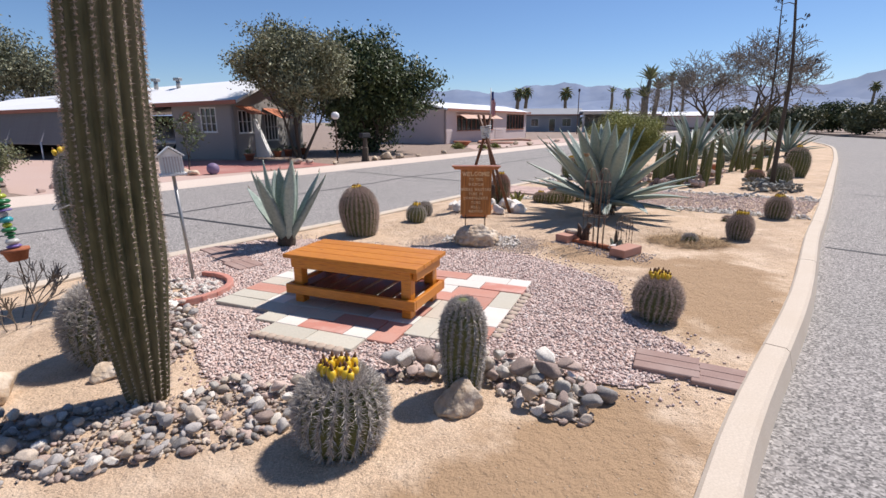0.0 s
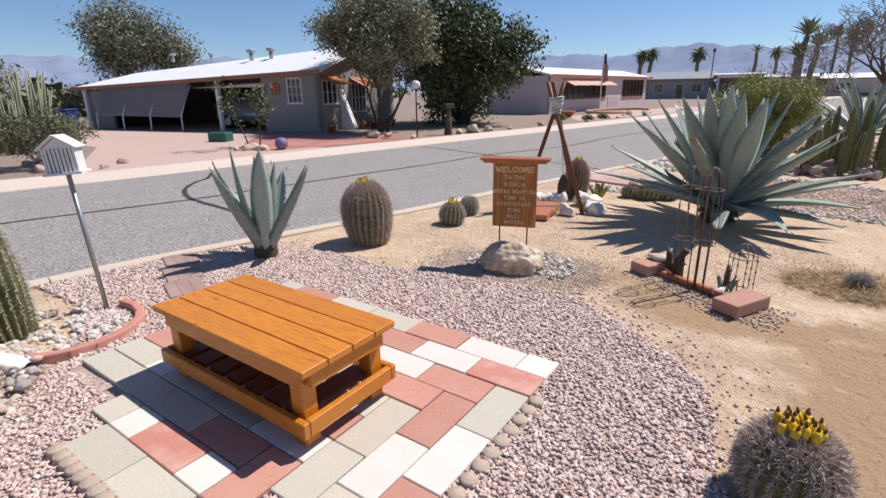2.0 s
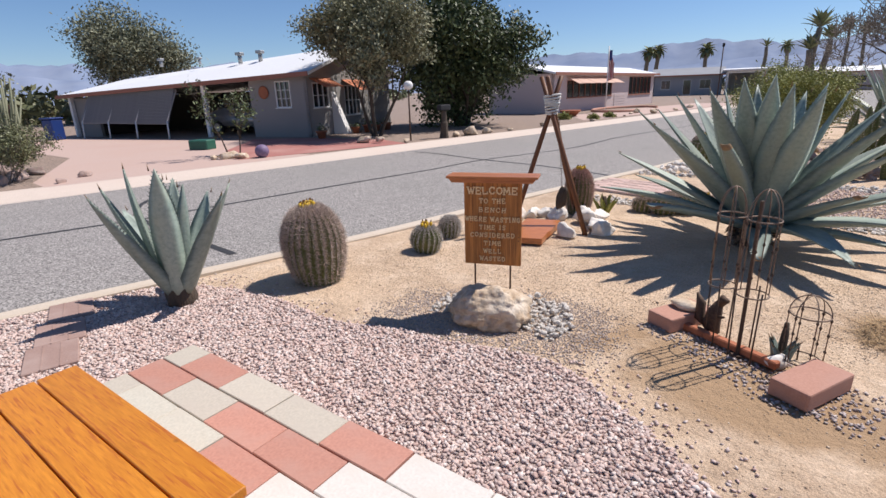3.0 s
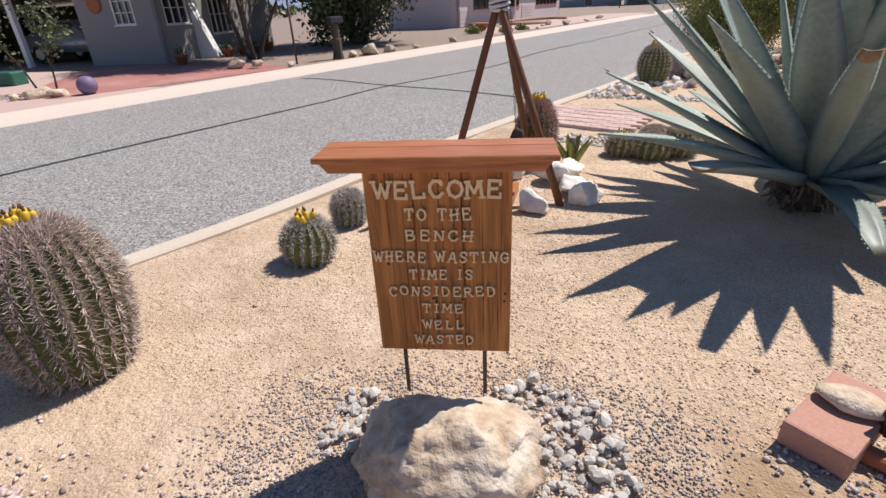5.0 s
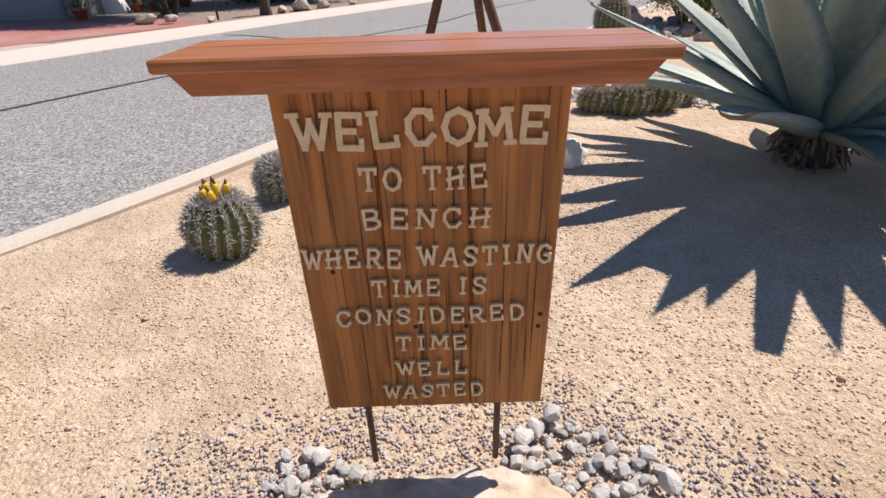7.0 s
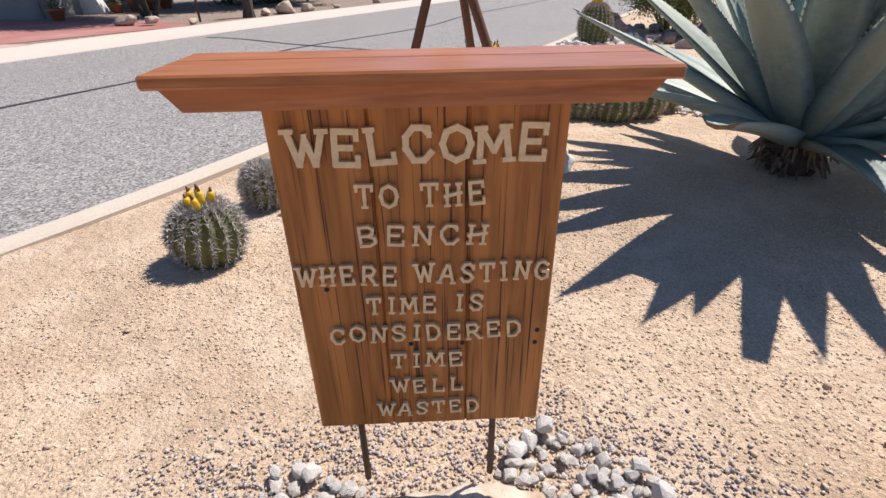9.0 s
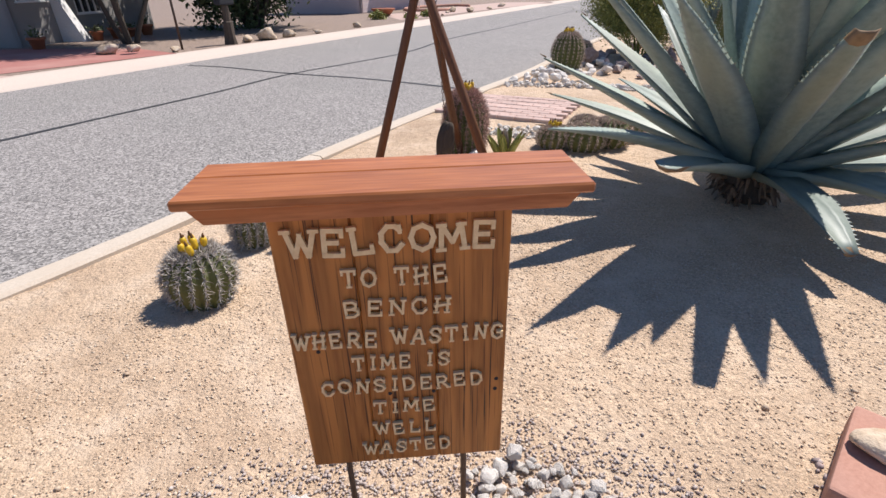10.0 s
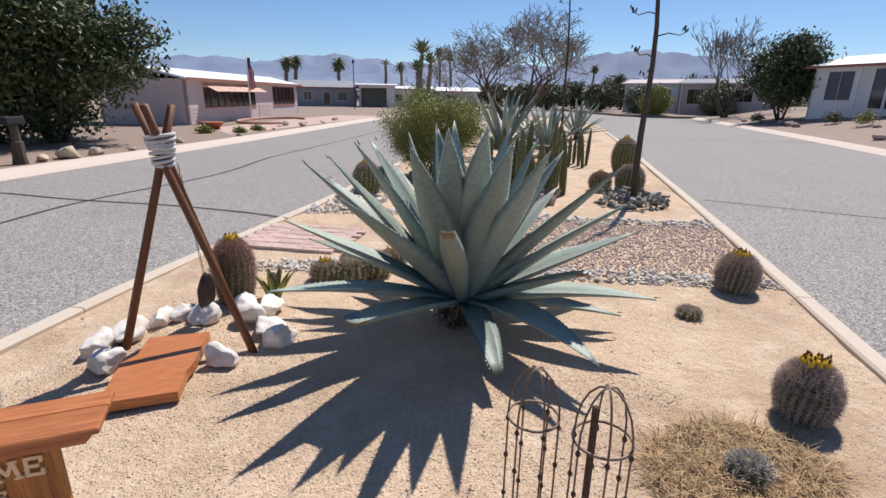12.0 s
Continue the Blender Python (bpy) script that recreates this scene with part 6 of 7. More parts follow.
def leaning_cactus():
    """A tall barrel cactus that leans away from the bench."""
    s = thing("leaning_barrel_cactus", pose(-2.92, 2.98, -0.02, 2, -12, 20), "tall leaning barrel cactus with grey spines and yellow fruits", "cactus")
    v, f, crest = ribbed(0.245, 1.42, 24, 0.2, 0.42, 30, turns=0.7)
    piece("body", mesh_of("body", v, f, M_CACTUS, True), s)
    piece("spine_coat", mesh_of("spine_coat", *spines(crest, 24, 46, 0.045, 9, 8), M_SPINE_GREY), s, None, "dense hooked spines")["kind"] = "stuff"
    for i in range(14):
        a, q = 2.4 * i, 0.03 + 0.006 * i
        piece("dry_tip", TIPM, piece("fruit", FRUIT, s, pose(q * math.cos(a), q * math.sin(a), 1.41 - q * q * 2, 10 * math.cos(a), 10 * math.sin(a)) @ Matrix.Scale(1.35, 4)))
    wire = [(0.285 * math.cos(w), 0.285 * math.sin(w), 0.98 + 0.012 * math.sin(3 * w)) for w in np.linspace(0, 2 * math.pi, 25)]
    tube("binding_wire", wire, 0.005, M_ROPE, s, 5, "pale cord tied round the cactus")


leaning_cactus()


def birdhouse():
    b = thing("birdhouse", pose(-2.64, 3.52, 0.0, 0, -3.5, 0), "small white wooden birdhouse on a slim grey pole", "birdhouse")
    tube("pole", [(0, 0, -0.02), (0, 0, 1.08)], 0.017, M_METAL, b, 8, "grey metal pole")
    w, d, h = 0.19, 0.17, 0.17
    q = pose(0, 0, 1.08, 0, 0, 35)
    part("floor_board", box((w + 0.05, d + 0.05, 0.018), q @ pose(0, 0, 0.009)), M_WHITE, b)
    for x in (-1, 1):
        part("side_wall", box((0.014, d, h), q @ pose(x * w / 2, 0, h / 2 + 0.018)), M_WHITE, b)
        part("roof_panel", box((0.155, d + 0.06, 0.014), q @ pose(x * 0.062, 0, h + 0.062, 0, x * 38, 0), 0.002), M_WHITE, b)
    for y in (-1, 1):
        for i in range(7):
            part("slat", box((0.016, 0.008, h), q @ pose(-0.075 + 0.025 * i, y * d / 2, h / 2 + 0.018)), M_WHITE, b)
    bm = bmesh.new()
    for y in (-d / 2, d / 2):
        vs = [bm.verts.new(q @ Vector(p)) for p in ((-w / 2, y, h + 0.018), (w / 2, y, h + 0.018), (0, y, h + 0.095))]
        bm.faces.new(vs)
    part("gable_board", bm, M_WHITE, b)
    part("inner_box", box((w * 0.8, d * 0.6, h * 0.9), q @ pose(0, 0, h / 2 + 0.018), 0.004), M_SIDING, b)


birdhouse()


def bead_stack():
    s = thing("glazed_bead_stack", pose(-3.72, 2.74, 0.0, 0, -6, 0), "stack of coloured glazed beads over a terracotta pot on a rod", "garden ornament")
    tube("rod", [(0, 0, -0.02), (0, 0, 1.5)], 0.006, M_RUST, s, 6)
    piece("pot", mesh_of("pot", *lathe_data([(0.07, 0.40), (0.095, 0.48), (0.105, 0.48), (0.105, 0.51), (0.03, 0.51)], 16), M_TERRACOTTA, True), s, None, "terracotta pot")
    rnd = random.Random(3)
    z = 0.515
    while z < 1.42:
        h, r = rnd.uniform(0.025, 0.055), rnd.uniform(0.03, 0.085)
        piece("bead", mesh_of("bead", *lathe_data([(0.012, z), (r * 0.8, z + 0.004), (r, z + h / 2), (r * 0.75, z + h - 0.004), (0.012, z + h)], 12), rnd.choice(M_BEADS), True), s)
        z += h


bead_stack()


# ---- the pole tripod ----
def tripod():
    t = thing("pole_tripod", pose(0.0, 0.0, 0.0), "tripod of stained poles lashed with white rope", "tripod")
    knot = Vector((0.52, 8.05, 1.38))
    for foot in ((0.10, 7.97), (0.98, 7.62), (0.84, 8.58)):
        foot = Vector((*foot, -0.03))
        d = knot - foot
        side = Vector((-d.y, d.x, 0)).normalized() * 0.022
        tube("pole", [foot, foot + d * 0.5, foot + d * 1.0 + side, foot + d * 1.24 + side * 1.6], [0.030, 0.029, 0.028, 0.027], M_POLE, t, 10)
    for i in range(9):
        z = 1.32 + 0.024 * i
        r = 0.058 + 0.004 * (i % 2) + 0.004 * i
        pts = [knot + Vector((r * math.cos(w), r * 0.95 * math.sin(w), z - 1.38 + 0.012 * math.sin(w + i))) for w in np.linspace(0, 2 * math.pi, 17)]
        tube("rope_turn", pts, 0.0125, M_ROPE, t, 6, "white rope lashing" if i == 0 else "")
    hang = Vector((0.60, 8.10, 1.30))
    low = Vector((0.66, 8.22, 0.44))
    for i in range(34):
        p = hang.lerp(low, i / 33)
        ring = [p + (Vector((0.007 * math.cos(w), 0, 0.016 * math.sin(w))) if i % 2 else Vector((0, 0.007 * math.cos(w), 0.016 * math.sin(w)))) for w in np.linspace(0, 2 * math.pi, 9)]
        tube("chain_link", ring, 0.0022, M_RUST, t, 4)


tripod()
ob = new("hanging_log", rock_mesh("hanging_log", (0.068, 0.06, 0.175), M_BARK, 31, 3, 0.22))
ob.matrix_basis = pose(0.665, 8.23, 0.285, 0, 10, 0)
tagged(ob, "dark knotted wood log hanging on a chain", "ornament")
rnd = random.Random(4)
for i, (x, y, s) in enumerate(((-0.06, 8.0, 0.11), (0.08, 8.12, 0.13), (0.04, 7.70, 0.09), (0.3, 8.33, 0.09), (0.45, 8.36, 0.09), (0.62, 8.30, 0.09), (0.93, 8.42, 0.11), (0.96, 8.16, 0.12), (1.08, 7.92, 0.10), (1.13, 7.70, 0.11), (0.76, 7.52, 0.11), (1.12, 8.3, 0.09))):
    rock("white_rock", x, y, (s * 1.55, s * rnd.uniform(1.05, 1.4), s * rnd.uniform(1.0, 1.3)), M_ROCKW, 80 + i, "rough white quartz rock at the foot of the tripod", rnd.uniform(0, 180), "white rocks of the tripod", 0.5, None, 4)
bm = bmesh.new()
outline = [(0.12, 7.12), (0.54, 7.10), (0.57, 7.34), (0.60, 7.42), (0.68, 7.86), (0.28, 7.90), (0.24, 7.66), (0.16, 7.58)]
top, low = ([bm.verts.new((x, y, z + 0.02 * (y - 7.1))) for x, y in outline] for z in (0.075, 0.01))
bm.faces.new(top), bm.faces.new(low[::-1])
for i in range(len(outline)):
    j = (i + 1) % len(outline)
    bm.faces.new((top[i], low[i], low[j], top[j]))
bmesh.ops.recalc_face_normals(bm, faces=bm.faces)
tagged(part("wooden_step", bm, M_CAP), "flat orange-stained wooden board lying before the tripod", "board")

# ---- blocks, wire cages and edging beside the century plant ----
for x, y, a, lab in ((1.66, 5.49, 41, "pink concrete block with a pale stone on it"), (2.19, 4.74, 43, "pink concrete block on mauve gravel")):
    tagged(part("concrete_block", box((0.41, 0.20, 0.10), None, 0.012, segments=2), M_BRICKP), lab, "block", "pink blocks").matrix_basis = pose(x, y, 0.048, 0, 0, a)
ob = new("flat_stone", rock_mesh("flat_stone", (0.11, 0.07, 0.035), M_ROCKT, 61, 3, 0.12))
ob.matrix_basis = pose(1.69, 5.51, 0.122, 0, 0, -35)
tagged(ob, "smooth pale stone on a pink block", "stone")
rock("white_rock", 2.10, 5.02, (0.09, 0.06, 0.06), M_ROCKW, 63, "small white rock with a tiny agave behind it", 30)
for k in range(3):
    a = Vector((1.70 + 0.16 * k, 5.36 - 0.165 * k))
    tagged(part("edging_rail", box((0.235, 0.055, 0.05), pose(a.x, a.y, 0.022, 0, 0, -46), 0.008), M_TERRACOTTA), "worn reddish edging rail on gravel", "edging", "edging rails")
agave("tiny_agave", 2.17, 5.12, [(72 * i, 60 + 6 * (i % 3), 0.13, 0.022, 10, 0.0) for i in range(8)], "tiny spiky agave beside a white rock", M_AGAVE, seed=7, stem=0.02)


def wire_cage(x, y, r, h, z0, turn, label):
    c = thing("wire_cage", pose(x, y, z0, 0, 0, turn), label, "wire cage", "wire cages")
    for z in (0.0, h * 0.72):
        tube("hoop", [(r * math.cos(w), r * math.sin(w), z) for w in np.linspace(0, 2 * math.pi, 25)], 0.0045, M_WIRE, c, 6)
    for k in range(3):
        w = math.pi * k / 3 + 0.2
        pts = [(r * math.cos(w), r * math.sin(w), 0), (r * math.cos(w), r * math.sin(w), h * 0.72)]
        pts += [(r * math.cos(w) * math.cos(q), r * math.sin(w) * math.cos(q), h * 0.72 + h * 0.28 * math.sin(q)) for q in np.linspace(0.25, math.pi - 0.25, 9)]
        pts += [(-r * math.cos(w), -r * math.sin(w), h * 0.72), (-r * math.cos(w), -r * math.sin(w), 0)]
        tube("wire", pts, 0.0034, M_WIRE, c, 5)
        for s in (-1, 1):
            for q in (0.2, 0.45, 0.68):
                piece("barb", mesh_of("barb", *lathe_data([(0.003, -0.012), (0.009, 0), (0.003, 0.012)], 6), M_RUST), c, pose(s * r * math.cos(w), s * r * math.sin(w), h * q))
    for a in ((r, 0), (-r * 0.5, r * 0.85), (-r * 0.5, -r * 0.85)):
        tube("stake", [(a[0], a[1], 0.03), (a[0] * 0.9, a[1] * 0.9, -z0 - 0.02)], 0.005, M_RUST, c, 5)


wire_cage(1.83, 5.25, 0.08, 0.62, 0.39, 10, "rusty wire plant cage with barbed uprights")
wire_cage(1.945, 5.06, 0.085, 0.62, 0.41, 50, "rusty wire plant cage beside a post")
wire_cage(2.24, 5.03, 0.10, 0.40, 0.04, 80, "rusty wire plant cage behind a pink block")
pst = thing("metal_post", pose(1.925, 5.08, 0.0), "dark rusty steel post set in gravel", "post")
part("shaft", box((0.02, 0.018, 0.98), pose(0, 0, 0.47), 0.004), M_RUST, pst)
part("foot_plate", box((0.07, 0.07, 0.012), pose(0, 0, 0.0)), M_RUST, pst)
sets = []
for pts, rad in (([(0, 0, 0.0), (0.01, 0, 0.05), (0.0, 0, 0.12), (-0.015, 0, 0.17)], [0.035, 0.042, 0.034, 0.02]), ([(-0.015, 0, 0.16), (-0.035, 0, 0.195), (-0.06, 0, 0.19)], [0.02, 0.026, 0.008]),
                 ([(0.03, 0, 0.02), (0.075, 0, 0.06), (0.075, 0, 0.14), (0.10, 0, 0.19)], [0.012, 0.026, 0.024, 0.006]), ([(-0.02, 0.015, 0.10), (-0.055, 0.015, 0.11)], [0.010, 0.006])):
    sets.append(tube_data(pts, rad, 10))
ob = new("animal_ornament", mesh_of("animal_ornament", *joined(sets), M_RUST, True))
ob.matrix_basis = pose(1.84, 5.36, 0.0, 0, 0, 140) @ Matrix.Scale(1.3, 4)
tagged(ob, "dark rusty metal garden figure", "ornament")

# straw, tiny cactus, low clump
g = random.Random(15)
verts, faces = [], []
for i in range(3200):
    a, r = g.uniform(0, 6.28), 0.46 * math.sqrt(g.random())
    p = Vector((3.25 + r * math.cos(a) * 1.15, 5.48 + r * math.sin(a) * 0.85, lie(3.25, 5.48) + 0.004 + 0.05 * g.random() * max(0, 1 - r / 0.55)))
    d = Vector((g.uniform(-1, 1), g.uniform(-1, 1), g.uniform(-0.15, 0.3))).normalized()
    w = d.cross(Vector((0, 0, 1))).normalized() * 0.0017
    L = g.uniform(0.04, 0.16)
    o = len(verts)
    verts += [p - w, p + w, p + d * L + w, p + d * L - w]
    faces.append((o, o + 1, o + 2, o + 3))
tagged(new("straw_mulch", mesh_of("straw_mulch", verts, faces, M_STRAW)), "mound of dry straw round a small cactus", "straw", "", "stuff")
barrel(3.25, 5.44, 0.09, 0.12, "tiny spiny cactus in a mound of straw", 12, M_SPINE_GREY, 0, 16, each=8, length=0.05, count=6)
barrel(4.53, 7.0, 0.10, 0.09, "tiny dark spiny cactus on bare sand", 12, M_SPINE, 0, 17, each=7, length=0.045, count=5)
for i, (x, y, r, h) in enumerate(((1.70, 8.95, 0.17, 0.20), (1.95, 8.85, 0.20, 0.24), (2.2, 8.92, 0.21, 0.25), (2.05, 9.15, 0.18, 0.22), (2.45, 9.1, 0.17, 0.2))):
    barrel(x, y, r, h, "low spreading clump of green barrel cactus", 16, M_SPINE, 5 if i in (0, 4) else 0, 18 + i, count=8, length=0.045, group="low cactus clump")
agave("small_agave", 1.18, 8.62, [(51 * i, 55 + 8 * (i % 3), 0.24, 0.045, 8, 0.02) for i in range(9)], "small green agave beside a reddish barrel cactus", M_LEAF_LIGHT, seed=9, stem=0.04)
barrel(-0.15, -0.2, 0.10, 0.13, "small cactus with yellow fruits", 14, M_SPINE_GREY, 9, 24, count=6)


# ---- the far part of the median ----
chips("gravel", scatter([(3.1, 9.0), (3.9, 11.2), (7.35, 9.15), (6.0, 7.45), (4.1, 8.4)], 15000, 31), 0.016, lambda x, y: lie(x, y) + 0.006, M_GRAVEL, "pink gravel path across the median", 32)
WHITE_S = [rock_mesh("stone", (1, 0.8, 0.65), M_ROCKW, k + 170, 1, 0.3) for k in range(5)]


def band(line, w):
    return offset_line(line, -w) + offset_line(line, w)[::-1]


stone_heap("white_stone_line", "line of small white stones along the gravel path", [band([(1.1, 9.6), (2.6, 9.1), (4.1, 8.25), (6.0, 7.3)], 0.16)], 298, 0.028, 0.06, WHITE_S, 61, 0.03)
stone_heap("white_stone_line", "line of small white stones along the gravel path", [band([(1.9, 12.2), (3.2, 11.7), (5.0, 10.7), (7.5, 9.25)], 0.16)], 298, 0.03, 0.065, WHITE_S, 62, 0.03)
for line_, seed in (([(1.1, 9.6), (2.6, 9.1), (4.1, 8.25), (6.0, 7.3)], 71), ([(1.9, 12.2), (3.2, 11.7), (5.0, 10.7), (7.5, 9.25)], 72)):
    chips("white_gravel", scatter(band(line_, 0.2), 9000, seed), 0.02, lambda x, y: lie(x, y) + 0.004, M_WHITECHIP, "small white gravel along the path", seed)
bricks = tagged(new("brick_path"), "patch of faded pink brick paving", "paving", "", "structure")
bme = bpy.data.meshes.new("brick")
bm = box((0.195, 0.095, 0.05), None, 0.006)
bm.to_mesh(bme)
bm.free()
bme.materials.append(M_PALEBRICK)
for i in range(7):
    for j in range(11):
        x, y = -0.9 + (i + 0.5 * (j % 2)) * 0.2, -0.8 + j * 0.1
        q = pose(2.0, 10.7, 0, 0, 0, -32) @ Vector((x, y, 0))
        piece("brick", bme, bricks, pose(q.x, q.y, 0.002 + 0.003 * math.sin(i * 7 + j * 3), 0, 0, -32))
DARKS = [rock_mesh("stone", (1, 0.75, 0.6), M_DARKROCK, k + 90, 2, 0.4) for k in range(5)]
PINKS = [rock_mesh("stone", (1, 0.8, 0.7), M_PINKROCK, k + 110, 2, 0.35) for k in range(6)]
stone_heap("rock_pile", "heap of dark green-grey rocks round a dead agave stalk", [[(7.46 + 0.62 * math.cos(a), 11.0 + 0.6 * math.sin(a)) for a in np.linspace(0, 6.28, 14)]], 120, 0.07, 0.14, DARKS, 63, 0.2)
stone_heap("rock_bed", "bed of pinkish and grey boulders round tall cacti", [[(4.0, 12.0), (6.2, 11.2), (7.0, 12.6), (8.2, 15.0), (7.0, 16.4), (4.6, 15.4), (3.6, 13.6)]], 120, 0.10, 0.21, PINKS, 64, 0.1)
stone_heap("rock_bed", "scatter of pale stones beside the narrow kerb", [[(1.9, 12.3), (2.6, 13.2), (4.2, 14.6), (4.2, 13.2), (3.0, 12.0)]], 70, 0.06, 0.12, WHITE_S, 65, 0.05)


def ring_agave(x, y, scale, seed, label):
    r = random.Random(seed)
    L = []
    for ring, (n, rise, length, width) in enumerate(((7, 15, 1.0, 0.10), (8, 38, 1.05, 0.105), (8, 58, 1.1, 0.10), (6, 76, 1.0, 0.09))):
        for i in range(n):
            L.append((360 * (i + 0.5 * (ring % 2) + r.uniform(-0.2, 0.2)) / n, rise + r.uniform(-7, 7), length * scale * r.uniform(0.9, 1.1), width * scale, r.uniform(0, 18), 0.15 * scale))
    agave("agave", x, y, L, label, M_AGAVE, seed=seed, stem=0.1, group="agaves of the far median")


ring_agave(8.45, 17.9, 1.75, 31, "spiky blue-grey agave among cacti")
ring_agave(10.2, 18.1, 1.4, 32, "tall spiky agave beside the kerb")
ring_agave(15.1, 23.3, 1.5, 34, "distant blue-grey agave near the kerb")
ring_agave(11.0, 20.5, 1.1, 35, "distant agave near the kerb")


def column(x, y, r, h, lean, seed, label):
    c = thing("column_cactus", pose(x, y, -0.02, lean * 0.6, lean, seed * 40), label, "cactus", "column cacti of the median")
    v, f, crest = ribbed(r, h, 7, 0.28, 0.3, 14)
    piece("body", mesh_of("body", v, f, M_CACTUS, True), c)
    piece("spine_coat", mesh_of("spine_coat", *spines(crest, 7, 26, 0.02, 4, seed), M_SPINE), c)["kind"] = "stuff"


g = random.Random(9)
for i in range(17):
    a = 2.4 * i
    column(5.9 + 0.16 * math.sqrt(i) * math.cos(a) * 1.5, 12.3 + 0.16 * math.sqrt(i) * math.sin(a) * 1.3, 0.075, g.uniform(0.8, 1.45), g.uniform(-6, 6), i, "slim upright green column cactus in a cluster")
for i in range(14):
    a = 2.4 * i
    column(9.3 + 0.2 * math.sqrt(i) * math.cos(a), 15.9 + 0.2 * math.sqrt(i) * math.sin(a), 0.05, g.uniform(0.6, 1.3), g.uniform(-9, 9), i + 20, "thin grey-green column cactus in a cluster")
pot = thing("clay_pot", pose(7.6, 14.3, 0.0), "dark clay pot among boulders", "pot")
piece("vessel", mesh_of("vessel", *lathe_data([(0.14, 0.0), (0.20, 0.28), (0.22, 0.28), (0.22, 0.33), (0.18, 0.33), (0.16, 0.28)], 18), M_TERRACOTTA, True), pot)
barrel(12.6, 21.3, 0.3, 0.5, "distant round barrel cactus near the kerb", 20, M_SPINE, 0, 41, count=8)
barrel(11.0, 18.6, 0.24, 0.4, "distant round barrel cactus near the kerb", 20, M_SPINE, 0, 42, count=8)
barrel(14.6, 24.0, 0.3, 0.5, "distant round barrel cactus near the kerb", 20, M_SPINE, 0, 43, count=8)


def stalk(x, y, h, seed, label, bend=0.12, arms=6, r=0.055):
    s = thing("agave_stalk", pose(x, y, 0.05), label, "agave stalk", "dead agave stalks")
    g = random.Random(seed)
    pts = [Vector((bend * math.sin(2.2 * k / 8 + seed) - bend * math.sin(seed), 0.05 * math.sin(k), h * k / 8)) for k in range(9)]
    tube("stem", pts, [r * (1.1 - 0.09 * k) for k in range(9)], M_BARK, s, 8)
    for i in range(arms):
        f = 0.45 + 0.5 * i / arms
        p = pts[0].lerp(pts[8], f)
        p = Vector((pts[min(8, int(f * 8))].x, pts[min(8, int(f * 8))].y, h * f))
        a = 2.4 * i + seed
        d = Vector((math.cos(a), math.sin(a), 0))
        L = 0.5 * (1.15 - f)+0.18
        arm = [p, p + d * L * 0.4 + Vector((0, 0, 0.05)), p + d * L * 0.8 + Vector((0, 0, 0.02)), p + d * L + Vector((0, 0, 0.07))]
        o = tube("arm", arm, [0.012, 0.010, 0.008, 0.006], M_BARK, s, 5)
        sets = []
        for k in range(7):
            e = arm[-1] + Vector((g.uniform(-0.07, 0.07), g.uniform(-0.07, 0.07), g.uniform(-0.02, 0.06)))
            sets.append(tube_data([e, e + Vector((0.01, 0, 0.05))], [0.008, 0.014], 5))
        piece("seed_pod", mesh_of("seed_pods", *joined(sets), M_BARK), o)["kind"] = "stuff"


stalk(7.46, 11.0, 4.6, 1, "tall dead agave flower stalk rising from dark rocks", 0.16, 7)
stalk(12.7, 20.9, 6.4, 2, "tall thin dead agave flower stalk", 0.1, 12, 0.05)


# ---- front yard of the first house ----
def yard_rock(x, y, s, seed, label="rough tan boulder edging a front yard", mat=None):
    rock("yard_rock", x, y, (s, s * 0.7, s * 0.6), mat or M_ROCKT, seed, label, seed * 33, "yard rocks", 0.5, 0.0)


for i, (x, y, s) in enumerate(((-6.6, 17.9, 0.34), (-6.2, 18.3, 0.2), (-5.05, 17.95, 0.16), (-3.9, 20.1, 0.22), (-3.45, 20.7, 0.44), (-3.0, 21.5, 0.3), (-2.3, 22.5, 0.16), (-8.75, 13.6, 0.3), (-8.35, 13.75, 0.24), (-9.05, 13.4, 0.15), (-1.2, 24.9, 0.2), (0.9, 27.8, 0.16))):
    yard_rock(x, y, s, 120 + i)
ob = new("purple_ball", mesh_of("purple_ball", *lathe_data([(0.02 + 0.17 * math.sin(math.pi * k / 12), 0.18 - 0.18 * math.cos(math.pi * k / 12)) for k in range(13)], 20), M_PURPLE, True))
ob.matrix_basis = pose(-7.85, 13.95, 0.0)
tagged(ob, "purple painted garden ball beside boulders", "ornament")
lamp = thing("globe_lamp_post", pose(-5.1, 18.5, 0.0), "white globe lamp on a thin dark post", "lamp")
tube("post", [(0, 0, 0), (0, 0, 1.72)], 0.03, M_RUST, lamp, 8)
piece("globe", mesh_of("globe", *lathe_data([(0.03 + 0.13 * math.sin(math.pi * k / 10), 1.70 + 0.14 - 0.14 * math.cos(math.pi * k / 10)) for k in range(11)], 18), M_WHITE, True), lamp, None, "white glass globe")
mail = thing("mailbox", pose(-4.2, 19.6, 0.0, 0, 0, 60), "black mailbox on a carved wooden stump", "mailbox")
piece("stump", mesh_of("stump", *lathe_data([(0.17, -0.02), (0.14, 0.2), (0.13, 0.55), (0.10, 0.57), (0.09, 0.95)], 10, lambda w, z: 1 + 0.12 * math.sin(3 * w + 5 * z)), M_BARK), mail)
part("box", box((0.5, 0.22, 0.2), pose(0, 0, 1.06), 0.04, segments=2), M_DARK, mail)
planter = thing("green_planter", pose(-11.6, 15.9, 0.0, 0, 0, 5), "dark green square planter by the carport", "planter")
part("tub", box((0.7, 0.5, 0.32), pose(0, 0, 0.16), 0.03), M_GREEN, planter)
